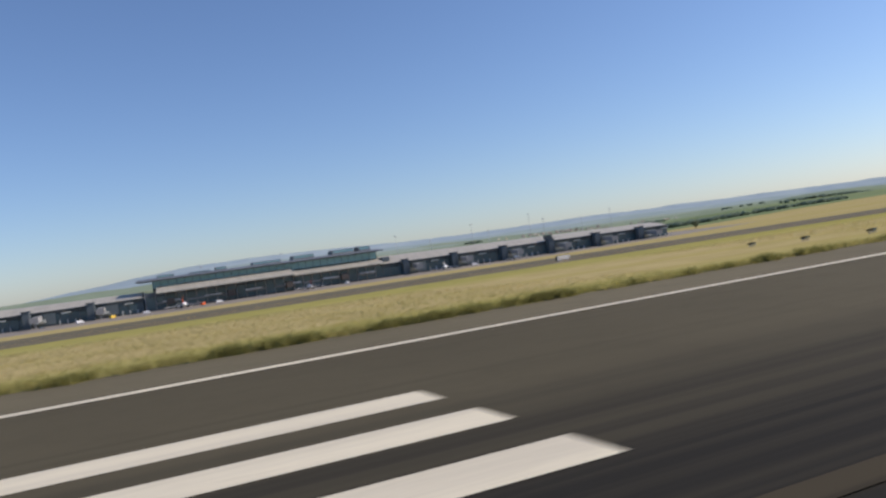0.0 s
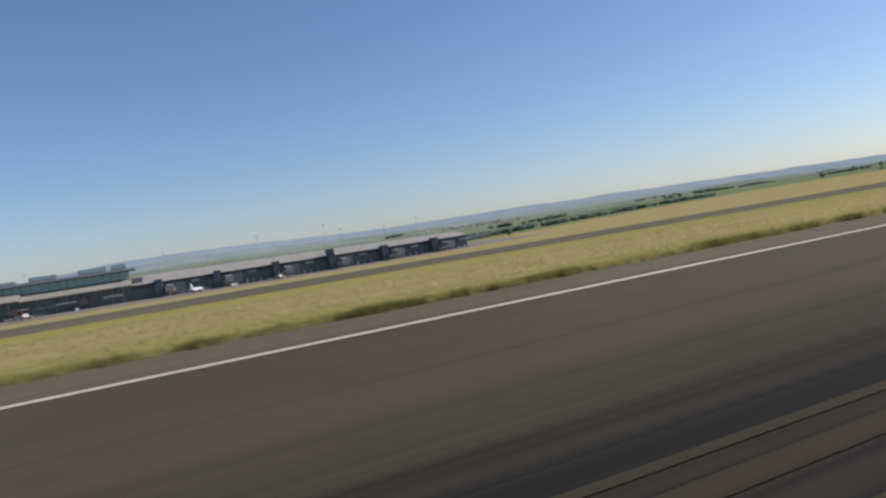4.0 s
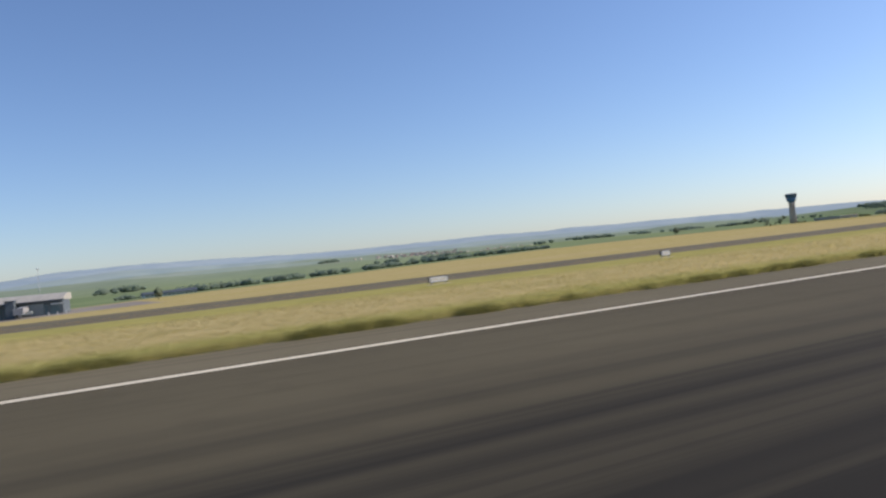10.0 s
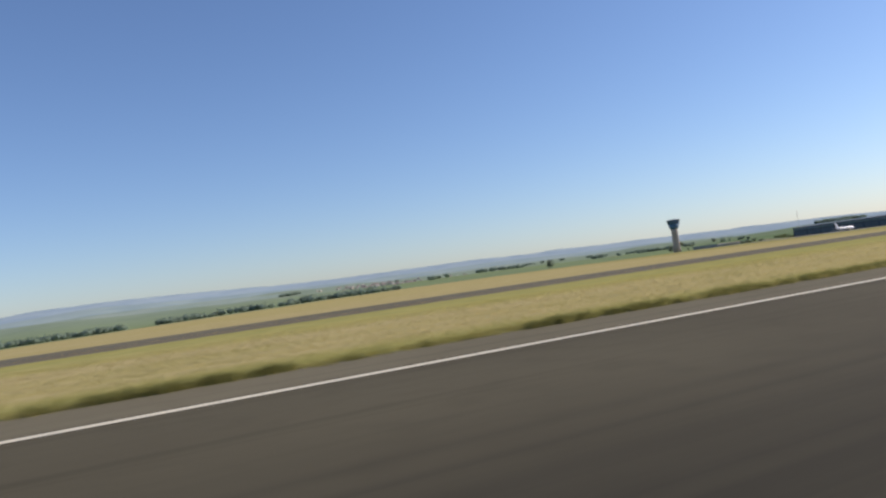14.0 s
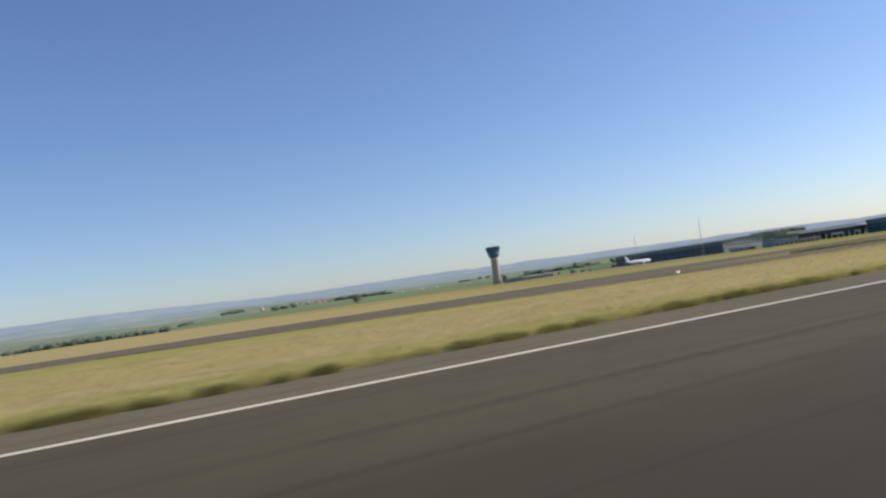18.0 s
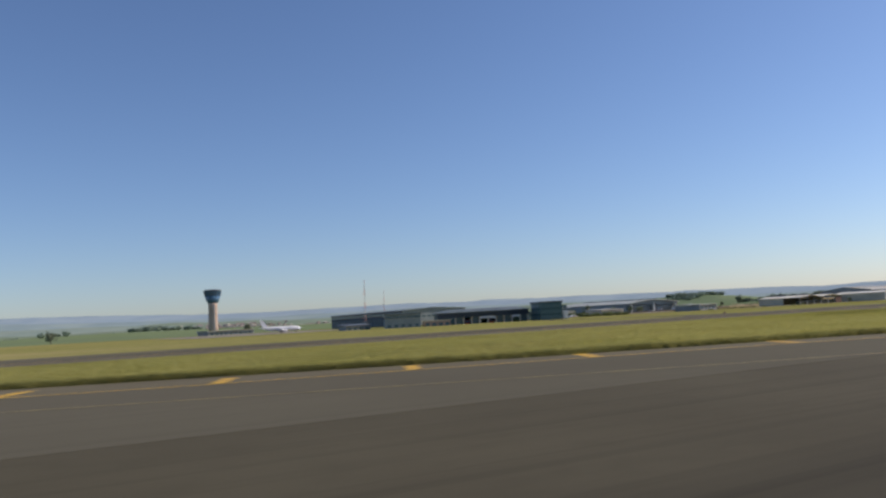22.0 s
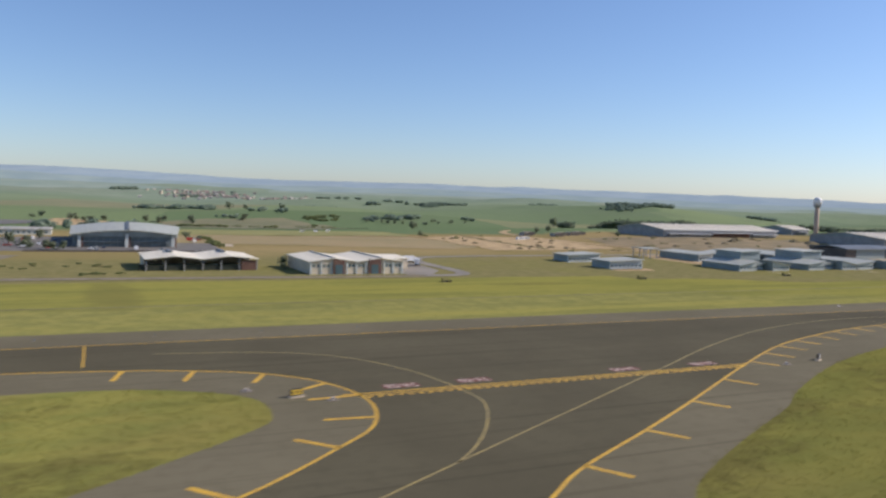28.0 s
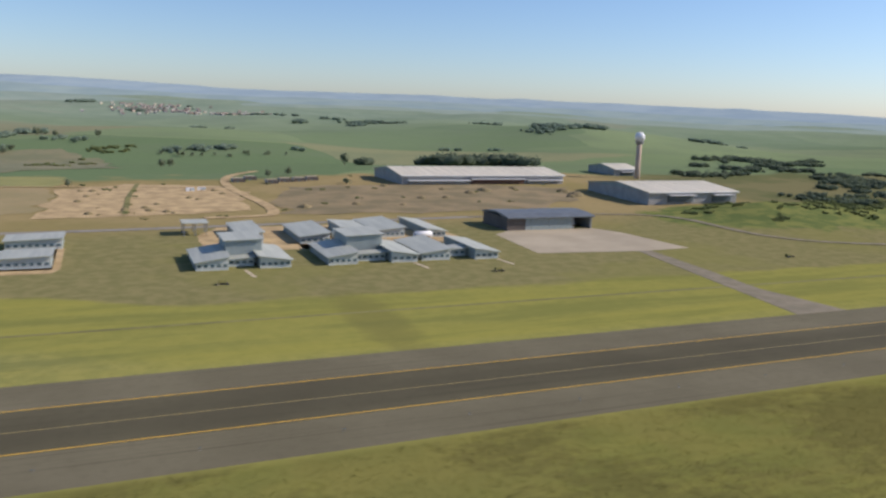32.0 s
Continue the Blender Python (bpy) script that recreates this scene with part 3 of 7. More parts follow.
def height(x, y):
    """The lie of the land."""
    dip = 1 - smooth01(x, 600, 1450)
    z = -dip * (2.4 * lin01(y, 50, 155) + 0.5 * lin01(y, 155, 214) + 8.6 * lin01(y, 214, 560))
    z += 4.0 * smooth01(y, 480, 640) * smooth01(x, 2480, 2680)
    z += 9 * smooth01(y, 720, 920) * dip
    if y > 700:
        far = smooth01(y, 700, 1100)
        roll = noise.noise(Vector((x / 620.0, y / 520.0, 3.3))) * 12 + noise.noise(Vector((x / 1500.0, y / 1200.0, 9.1))) * 16
        roll *= 1 + 0.9 * smooth01(x, 2100, 2700)
        z += far * (roll - 3 + 16 * smooth01(y, 1000, 3200) + 26 * smooth01(y, 3000, 6000))
        z += 9 * smooth01(y, 1150, 1600) * noise.noise(Vector((x / 310.0, y / 420.0, 6.7)))
        z += 17 * math.exp(-(((x - 3520) / 400) ** 2 + ((y - 1690) / 230) ** 2))
        z -= 14 * math.exp(-(((x - 2500) / 500) ** 2 + ((y - 1000) / 120) ** 2))
    if x > 2720 and y > 300:
        bank = math.exp(-(((x - 2868) / (58 if x < 2868 else 120)) ** 2 + ((y - 432) / 46) ** 2))
        z += bank * (10.5 + 2.0 * noise.noise(Vector((x / 22.0, y / 22.0, 2.0))))
    if y < -120:
        z += 10 * noise.noise(Vector((x / 700.0, y / 700.0, 1.7))) * lin01(-y, 120, 600)
    return z


# ---- ground ----
def steps(a, b, d):
    n = max(1, round((b - a) / d))
    return [a + (b - a) * i / n for i in range(n)]


GX = steps(-6800, -800, 400) + steps(-800, -200, 100) + steps(-200, 2720, 40) + steps(2720, 3040, 16) + steps(3040, 4200, 40) + steps(4200, 6000, 150) + steps(6000, 9200, 400) + [9200]
GY = (steps(-6800, -800, 500) + steps(-800, -120, 170) + steps(-120, 50, 85) + steps(50, 155, 35) + steps(155, 214, 59) + steps(214, 470, 16)
      + steps(470, 700, 23) + steps(700, 2200, 60) + steps(2200, 4000, 120) + steps(4000, 6800, 280) + [6800])
sheet = Shape()
sheet.v = [(x, y, height(x, y)) for y in GY for x in GX]
nx = len(GX)
sheet.f = [(j * nx + i, j * nx + i + 1, (j + 1) * nx + i + 1, (j + 1) * nx + i) for j in range(len(GY) - 1) for i in range(nx - 1)]
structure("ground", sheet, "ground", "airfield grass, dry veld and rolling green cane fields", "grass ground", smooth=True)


def lie(x, y):
    """The height of the ground sheet itself, between its grid lines."""
    i = min(max(int(np.searchsorted(GX, x)) - 1, 0), len(GX) - 2)
    j = min(max(int(np.searchsorted(GY, y)) - 1, 0), len(GY) - 2)
    u, v = (x - GX[i]) / (GX[i + 1] - GX[i]), (y - GY[j]) / (GY[j + 1] - GY[j])
    a, b, c, d = (sheet.v[q][2] for q in (j * nx + i, j * nx + i + 1, (j + 1) * nx + i, (j + 1) * nx + i + 1))
    return (a * (1 - u) + b * u) * (1 - v) + (c * (1 - u) + d * u) * v


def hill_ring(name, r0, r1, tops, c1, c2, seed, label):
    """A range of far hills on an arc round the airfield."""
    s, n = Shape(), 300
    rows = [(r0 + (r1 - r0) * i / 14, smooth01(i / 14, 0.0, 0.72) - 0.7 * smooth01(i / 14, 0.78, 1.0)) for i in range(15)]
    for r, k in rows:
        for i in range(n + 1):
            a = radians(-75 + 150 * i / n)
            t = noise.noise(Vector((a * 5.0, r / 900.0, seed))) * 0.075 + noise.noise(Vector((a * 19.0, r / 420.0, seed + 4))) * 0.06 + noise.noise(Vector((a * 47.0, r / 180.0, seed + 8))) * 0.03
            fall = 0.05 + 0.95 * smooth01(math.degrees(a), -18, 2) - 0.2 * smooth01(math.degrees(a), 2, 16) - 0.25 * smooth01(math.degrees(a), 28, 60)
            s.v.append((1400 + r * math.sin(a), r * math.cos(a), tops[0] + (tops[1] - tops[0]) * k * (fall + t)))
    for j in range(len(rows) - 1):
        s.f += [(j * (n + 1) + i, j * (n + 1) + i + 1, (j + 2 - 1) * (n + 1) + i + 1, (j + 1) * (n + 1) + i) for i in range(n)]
    structure(name, s, hazed_backdrop_mat(name + "_cover", c1, c2), label, "hills", smooth=True)


# Haze is in the colours: each range behind is paler and bluer.
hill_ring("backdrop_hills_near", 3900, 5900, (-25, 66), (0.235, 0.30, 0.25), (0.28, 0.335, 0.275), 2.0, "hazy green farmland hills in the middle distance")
hill_ring("backdrop_hills_middle", 5200, 7400, (-20, 122), (0.255, 0.33, 0.325), (0.295, 0.365, 0.34), 4.6, "hazy pale blue-green hills behind the farmland")
hill_ring("backdrop_hills_far", 6400, 9200, (0, 212), (0.275, 0.355, 0.395), (0.315, 0.39, 0.415), 7.0, "long hazy blue-grey ridge on the horizon")


def strip(name, x0, x1, y0, y1, material, lift, label, category, kind="structure"):
    """A paved strip along x that follows the ground."""
    xs = [x0] + [x for x in GX if x0 < x < x1] + [x1]
    ys = [y0] + [y for y in GY if y0 < y < y1] + [y1]
    s = Shape()
    s.v = [(x, y, height(x, y) + lift) for y in ys for x in xs]
    n = len(xs)
    s.f = [(j * n + i, j * n + i + 1, (j + 1) * n + i + 1, (j + 1) * n + i) for j in range(len(ys) - 1) for i in range(n - 1)]
    return tagged(new(name, s.mesh(name, material)), label, category, kind=kind)


def curve_through(pts, n=6):
    """A smooth line through points."""
    out = []
    for i in range(len(pts) - 1):
        p0, p1, p2, p3 = pts[max(i - 1, 0)], pts[i], pts[i + 1], pts[min(i + 2, len(pts) - 1)]
        for k in range(n):
            t = k / n
            out.append(tuple(0.5 * (2 * b + (c - a) * t + (2 * a - 5 * b + 4 * c - d) * t * t + (3 * b - a - 3 * c + d) * t ** 3)
                             for a, b, c, d in zip(p0, p1, p2, p3)))
    return out + [pts[-1]]


def ribbon(shape, pts, width, lift):
    """A flat band along a line."""
    for i in range(len(pts)):
        a, b = Vector(pts[max(i - 1, 0)]), Vector(pts[min(i + 1, len(pts) - 1)])
        d = (b - a).normalized()
        nrm = Vector((-d.y, d.x)) * width / 2
        p = Vector(pts[i])
        for q in (p + nrm, p - nrm):
            shape.v.append((q.x, q.y, lie(q.x, q.y) + lift))
    n = len(shape.v) - 2 * len(pts)
    shape.f += [(n + 2 * i, n + 2 * i + 1, n + 2 * i + 3, n + 2 * i + 2) for i in range(len(pts) - 1)]
    return shape


def paint(name, lines, width, material, label, lift=0.045, category="road marking"):
    """Painted lines as one marking."""
    s = Shape()
    for ln in lines:
        ribbon(s, ln, width, lift)
    return tagged(new(name, s.mesh(name, material)), label, category, kind="structure")


def plot(name, poly, material, lift, label, category, ragged=0.0):
    """A patch of ground over a polygon, laid on the lie of the land."""
    bm = bmesh.new()
    bm.faces.new([bm.verts.new((x, y, 0)) for x, y in poly])
    bmesh.ops.triangulate(bm, faces=bm.faces)
    bmesh.ops.subdivide_edges(bm, edges=bm.edges, cuts=7, use_grid_fill=True)
    for v in bm.verts:
        q = Vector((v.co.x / 17.0, v.co.y / 17.0, 5.0))
        dx, dy = (ragged * noise.noise(q), ragged * noise.noise(q + Vector((40, 0, 0)))) if ragged else (0, 0)
        v.co = Vector((v.co.x + dx, v.co.y + dy, lie(v.co.x + dx, v.co.y + dy) + lift)) * K
    bmesh.ops.recalc_face_normals(bm, faces=bm.faces)
    me = bpy.data.meshes.new(name)
    bm.to_mesh(me)
    bm.free()
    me.materials.append(M[material])
    return tagged(new(name, me), label, category, kind="structure")


# paved surfaces
strip("runway", -420, 3300, -36, 34.95, "runway", 0.015, "dark asphalt runway with rubber streaks", "runway")
SHOULDER = [(-420, 34.95), (3300, 34.95), (3300, 43.4), (1992, 43.4), (1972, 42.0), (1906, 42.0), (1896, 43.4), (1850, 43.4), (1840, 42.0), (1802, 42.0), (1784, 43.4), (-420, 43.4)]
structure("runway_shoulder", Shape().prism(SHOULDER, -0.6, 0.015), "shoulder", "paler brown-grey asphalt shoulder beside the runway", "runway shoulder")
strip("runway_shoulder_far", -420, 3300, -45, -36, "shoulder", 0.015, "paler asphalt shoulder on the other runway side", "runway shoulder")
strip("taxiway_shoulder", -420, 3300, 155, 214, "shoulder", 0.015, "wide paler asphalt shoulders of the parallel taxiway", "taxiway shoulder")
strip("taxiway", -420, 3300, 172.6, 197.6, "taxi", 0.03, "dark asphalt parallel taxiway", "taxiway")

# rapid exit on the way, a strip that leaves the runway backwards
EXIT = [(1560, 43.3)] + curve_through([(1790, 43.3), (1760, 45.5), (1738, 48), (1727.5, 50.5), (1716, 54.5), (1696, 60.6), (1673, 68.2), (1653, 76.6), (1635, 84.0), (1609, 94), (1576, 110), (1520, 131), (1468, 155.2)], 3) + \
    [(1330, 155.2)] + curve_through([(1330, 155.2), (1440, 112), (1520, 84), (1552, 72), (1557, 58), (1548, 48), (1530, 43.3)], 4)[1:]
structure("exit_taxiway_shoulder", Shape().prism(EXIT, -0.6, 0.018), "shoulder", "asphalt of the rapid exit beside the runway", "taxiway shoulder")
EDGE_A = curve_through([(1789, 34.5), (1760, 35.6), (1728, 41), (1704, 51), (1665, 62), (1640, 69.5), (1600, 86), (1560, 106), (1500, 128), (1440, 155)], 5)
EDGE_B = curve_through([(1540, 34.5), (1553, 36), (1563.5, 40.5), (1569.6, 48.7), (1570, 60), (1562.7, 73), (1545, 81), (1500, 98), (1440, 122), (1370, 152)], 5)
structure("exit_taxiway", Shape().prism(EDGE_A + list(reversed(EDGE_B)), -0.6, 0.032), "taxi", "dark asphalt of the rapid exit", "taxiway")
paint("exit_edge_line", [EDGE_A, EDGE_B], 0.48, "yellow_paint", "yellow edge lines curving off the runway")
paint("exit_lead_line", [curve_through([(1752, 20), (1732, 23.4), (1690, 36), (1640, 55), (1560, 86), (1480, 121), (1430, 158), (1390, 183)]),
                         curve_through([(1598, 10), (1606, 15.5), (1610, 20), (1615, 28), (1618, 39), (1617, 49), (1610, 61), (1596, 72)])], 0.3, "pale_yellow",
      "worn yellow lead-off lines from the runway to the exit")
TICKS_A = [((1719.7, 43), (1722.5, 49.8)), ((1736.2, 38.8), (1738, 46.3)), ((1704, 51), (1707, 57.5)), ((1683, 57.2), (1686, 64)), ((1666, 61.5), (1669, 68)), ((1650, 66), (1653, 72.5)),
           ((1634, 72), (1637, 78)), ((1612, 81), (1615, 87)), ((1556.6, 44.5), (1561.5, 39.8)), ((1558, 50), (1567, 46.2)), ((1560, 57), (1570, 56.5)), ((1555, 64), (1566, 68)), ((1550, 41), (1553, 36.2))]
paint("exit_shoulder_bars", TICKS_A, 1.3, "yellow_paint", "short yellow bars across the exit shoulder")

# service road between runway and taxiway
ROAD = curve_through([(1848, 43.3), (1857, 44.6), (1861.3, 49), (1862.8, 60), (1863.8, 90), (1864.2, 110), (1864, 135), (1856, 155.2)], 4) + \
    curve_through([(1888, 155.2), (1877, 147), (1874.8, 138), (1873.6, 120), (1872, 104), (1872, 78), (1871.5, 58), (1873, 49.5), (1881, 44.6), (1897, 43.3)], 4)
structure("service_road", Shape().prism(list(reversed(ROAD)), -0.6, 0.022), "service", "narrow asphalt service road between runway and taxiway", "road")
STUB = [(1862, 214), (1890, 214), (1885, 226), (1884, 260), (1889, 330), (1881, 330), (1875, 260), (1873, 226)]
structure("service_road_stub", Shape().prism(STUB, -0.8, 0.08), "service", "asphalt road from the taxiway to the hangars", "road")

# junction with the holding position
FAN = [(1985, 43.3), (2236, 43.3)] + curve_through([(2236, 43.3), (2200, 46), (2180, 54), (2177, 66), (2184, 76), (2192.5, 83), (2212, 94.2), (2232.6, 105), (2247, 114.8), (2280, 132), (2319, 144.6), (2369, 155.2)], 4)[1:] + \
    curve_through([(2101, 155.2), (2120, 153.5), (2133.5, 148.4), (2142.4, 140.6), (2143.6, 130), (2138.3, 121), (2110, 100), (2090, 89.3), (2078, 84.5), (2045, 68), (2015, 53), (1985, 43.3)], 4)[:-1]
structure("junction_shoulder", Shape().prism(FAN, -0.6, 0.018), "shoulder", "paler asphalt shoulders of the taxiway junction", "taxiway shoulder")
LEFT = curve_through([(2020, 34.6), (2060, 56), (2098, 77), (2108.4, 82.5), (2131.3, 95), (2148.6, 109.4), (2157.5, 119), (2161.4, 133), (2158, 147.5), (2148.6, 158.5), (2135.8, 164.8), (2122.8, 168.6), (2100, 172.2), (2070, 173.2)], 5)
RIGHT = curve_through([(2156, 40), (2149, 50), (2149.5, 58.6), (2152.1, 64.7), (2158, 74), (2169, 84), (2178, 90.8), (2197.6, 101.9), (2218, 114), (2238, 126.4), (2256, 137.4), (2283, 152.6), (2308, 162.2), (2333, 168.9), (2358, 172.0), (2385, 173.2)], 5)
structure("junction", Shape().prism(RIGHT + list(reversed(LEFT)), -0.6, 0.034), "taxi", "dark asphalt where the taxiway meets the runway", "taxiway")
paint("junction_edge_line", [LEFT, RIGHT], 0.6, "yellow_paint", "yellow edge lines of the taxiway junction")
TICKS_B = [((2077.8, 173.5), (2078.3, 166.4)), ((2100, 172.2), (2099.6, 164)), ((2122.8, 168.4), (2120.7, 160.4)), ((2135.8, 164.4), (2133.1, 156.6)), ((2148.6, 158.6), (2145.1, 151.7)), ((2158, 147.5), (2151.8, 143.5)),
           ((2159, 122.6), (2150.5, 123.6)), ((2161.5, 136.9), (2151.5, 136.4)), ((2148.6, 109.4), (2143.5, 115)), ((2131.3, 95), (2126.7, 100.6)), ((2108.4, 82.5), (2104.4, 88.8)),
           ((2152.1, 64.7), (2159.5, 63.5)), ((2157, 72.5), (2165, 70.5)), ((2164, 80), (2171, 76.5)), ((2177.9, 90.8), (2181.5, 84.8)), ((2197.6, 101.7), (2201.2, 95.9)), ((2218.3, 114), (2222, 108.2)),
           ((2238.2, 126.5), (2241.4, 120.2)), ((2258.8, 139), (2262.2, 133.2)), ((2271, 146.3), (2274.2, 139.6)), ((2283, 152.6), (2285.8, 145.8)), ((2295, 157.6), (2297.3, 150.9)), ((2307.6, 162.1), (2309.5, 155.2)), ((2320.5, 165.6), (2322, 159)),
           ((2333, 169), (2334, 162.2)), ((2345.7, 171.2), (2346.4, 164.2)), ((2358.6, 172.6), (2359, 165)), ((2372, 173), (2371.8, 165.4))]
paint("junction_shoulder_bars", TICKS_B, 1.0, "yellow_paint", "short yellow bars across the junction shoulders")
paint("taxiway_lead_line", [curve_through([(2040, 30), (2115, 70.6), (2163, 98.6), (2230, 137.6), (2263, 157), (2298, 173.5), (2330, 182.2), (2354, 184.6)])], 0.36, "pale_yellow", "worn yellow centre line from runway to taxiway")
paint("taxiway_turn_line", [curve_through([(2162, 98), (2168, 104), (2174.7, 113.3), (2180, 124), (2181, 132), (2178.5, 150), (2170, 168), (2155, 179), (2130, 184.2)])], 0.4, "pale_yellow", "worn yellow turning line of the junction")
paint("holding_line", [[(2161.5, 136.3), (2254, 136.0)], [(2158, 137.7), (2256, 137.2)]], 0.55, "yellow_paint", "solid yellow holding position lines", 0.05)
paint("holding_dashes", [[(2162 + 2.0 * i, 135.0), (2163 + 2.0 * i, 135.0)] for i in range(46)], 0.9, "yellow_paint", "dashed yellow holding position line", 0.05)
paint("junction_faint_bar", [[(2160, 66), (2166, 60)]], 1.6, "letter", "faded white bar on the shoulder")


def designation(x, y):
    """Painted runway designation on a red field, read from the taxiway."""
    t = thing("runway_designation_marking", x, y, 0.038, "white 24-06 painted on a red field before the holding line", "road marking", "painted designations", turn=180.3)
    part("red_field", Shape().box(-3.75, 3.75, -1.5, 1.5, 0.0, 0.012), "red_paint", t, "worn red painted field")
    cu = bpy.data.curves.new("designation_text", "FONT")
    cu.body, cu.size, cu.align_x, cu.align_y, cu.extrude = "24-06", 4.1 * K, "CENTER", "CENTER", 0.002
    cu.space_character = 1.12
    cu.materials.append(M["letter"])
    ob = new("lettering", cu)
    ob.parent = t
    ob.matrix_local = Matrix.Translation((0, 0, 0.025 * K)) @ Matrix.Diagonal((0.62, 1, 1, 1))


for px, py in ((2171.0, 141.4), (2186.7, 141.4), (2223.5, 140.9), (2245.5, 140.4)):
    designation(px, py)

# taxiway lines
def along(x0, x1, y):
    return [(x0, y)] + [(x, y) for x in GX if x0 < x < x1] + [(x1, y)]


paint("taxiway_centre_line", [along(-400, 1990, 184.6), along(2354, 3290, 184.6)], 0.32, "pale_yellow", "worn yellow taxiway centre line")
paint("taxiway_edge_line_far", [along(-400, 1985, 197.2)], 0.42, "pale_yellow", "worn yellow far edge line of the taxiway")
paint("taxiway_edge_line_far", [along(1985, 3290, 197.2)], 0.44, "yellow_paint", "thin yellow far edge line of the taxiway")
paint("taxiway_edge_line_near", [along(-400, 1370, 173.2), along(1440, 2070, 173.2), along(2385, 3290, 173.2)], 0.46, "yellow_paint", "yellow near edge line of the taxiway")
paint("taxiway_stop_dashes", [[(2353.5, 174 + 2.2 * i), (2353.8, 175.2 + 2.2 * i)] for i in range(10)], 0.3, "pale_yellow", "pale dashed line across the taxiway")
paint("taxiway_cross_line", [[(2115.8, 174), (2116.4, 197)]], 0.42, "yellow_paint", "thin yellow line across the taxiway")

# runway markings
paint("runway_side_stripe", [along(-400, 1541, 33.9), along(1789, 1944, 33.2)], 0.85, "white_paint", "white runway side stripe")
paint("runway_side_stripe_far", [along(-400, 3290, -35)], 0.85, "white_paint", "white runway side stripe on the other edge")
paint("second_exit_edge_line", [curve_through([(1944, 34.4), (1975, 35.2), (2000, 36), (2020, 34.6)])], 0.7, "yellow_paint", "yellow line where the second exit begins")
BARS = [("touchdown_bar", 300, 322.5, 20.4, 1.85), ("touchdown_bar", 300, 322.5, 16.55, 1.9), ("touchdown_bar", 300, 322.5, 12.45, 1.9), ("aiming_point_bar", 384.2, 431.6, 15.35, 7.7),
        ("touchdown_bar", 600, 621.6, 15.95, 2.05), ("touchdown_bar", 600, 621.6, 12.05, 2.05), ("touchdown_bar", 750, 771, 11.7, 2.4), ("touchdown_bar", 900, 922.5, 11.7, 2.4)]
for nm, x0, x1, yc, w in BARS:
    paint(nm, [[(x0, yc), (x1, yc)]], w, "white_paint", "broad white aiming point bar on the runway" if w > 5 else "long white touchdown zone bar on the runway", 0.03)

# tyre marks
rnd = random.Random(4)
for i in range(5):
    y0 = 2.2 + 1.9 * i + rnd.uniform(-0.25, 0.25)
    xa = rnd.uniform(-100, 320)
    while xa < 600:
        xb = xa + rnd.uniform(60, 320)
        d = rnd.uniform(-1.2, 1.2)
        xb = min(xb, 625)
        one = ribbon(Shape(), [(xa + (xb - xa) * k / 6, y0 + d * k / 6) for k in range(7)], rnd.uniform(0.35, 0.8), 0.036 + 0.0015 * (i % 5))
        tagged(new("tyre_mark", one.mesh("tyre_mark", "rubber")), "dark rubber tyre streak along the touchdown zone", "tyre mark", kind="structure")
        xa = xb + rnd.uniform(20, 160)


paint("aiming_point_seam", [[(384.4, yy), (431.4, yy + 0.1)] for yy in (12.7, 14.4)], 0.05, "rubber", "thin dark rubber lines across the aiming point bar", 0.036, "tyre mark")


# ---- airfield furniture ----
def wall_windows(parent, y, z, xs, w, h, material="glass_dark", proud=0.06, name="window", frame_mat=None):
    """A row of panes on a wall that faces -y."""
    me = Shape().box(-w / 2, w / 2, -proud, 0.05, 0, h).mesh(name, material)
    rim = Shape().box(-w / 2 - 0.12, w / 2 + 0.12, -proud - 0.08, 0.0, -0.18, 0).mesh("sill", frame_mat or "wall_grey")
    for x in xs:
        ob = piece(name, me, parent, x, y, z)
        if frame_mat:
            piece("sill", rim, ob)


def papi_unit(x, y):
    t = thing("approach_light_unit", x, y, height(x, y), "low dark approach indicator light box on short legs in the grass", "airfield light", "approach indicator lights")
    part("housing", Shape().profile_x([(-0.35, 0.26), (0.35, 0.24), (0.35, 0.42), (-0.35, 0.5)], -0.3, 0.3), "black", t)
    part("lens", Shape().box(-0.22, 0.22, -0.38, -0.35, 0.32, 0.44), "glass_dark", t)
    leg = Shape().turned(0, 0, [(0.07, -0.1), (0.07, 0.32)], 8).mesh("leg", "steel")
    for lx, ly in ((-0.2, -0.25), (0.2, -0.25), (0, 0.25)):
        piece("leg", leg, t, lx, ly)


for yy in (46, 54, 62, 69.6):
    papi_unit(383.8, yy)


def sign_board(x, y, w, label, turn=0.0, face="sign_yellow"):
    t = thing("airfield_sign", x, y, height(x, y) + 0.05, label, "airfield sign", "airfield signs", turn)
    part("cabinet", Shape().box(-w / 2, w / 2, -0.25, 0.25, 0.35, 1.45), "black", t)
    part("face_panel", Shape().box(-w / 2 + 0.1, w / 2 - 0.1, -0.29, -0.25, 0.45, 1.35), face, t)
    bar = Shape().box(-0.25, 0.25, -0.31, -0.29, 0.65, 1.15).mesh("marking_bar", "black" if face == "sign_yellow" else "roof_white")
    n = int((w - 0.4) / 0.8)
    for k in range(n):
        piece("marking_bar", bar, t, (k - (n - 1) / 2) * 0.8, 0, 0)
    leg = Shape().box(-0.08, 0.08, -0.08, 0.08, 0, 0.36).mesh("leg", "steel")
    for k in (-0.4, 0.4):
        piece("leg", leg, t, k * w, 0, 0)
    part("base_slab", Shape().box(-w / 2 - 0.4, w / 2 + 0.4, -0.7, 0.7, -0.2, 0.04), "concrete", t)


sign_board(2150, 139, 2.2, "yellow and white airfield sign on the junction shoulder", 10)
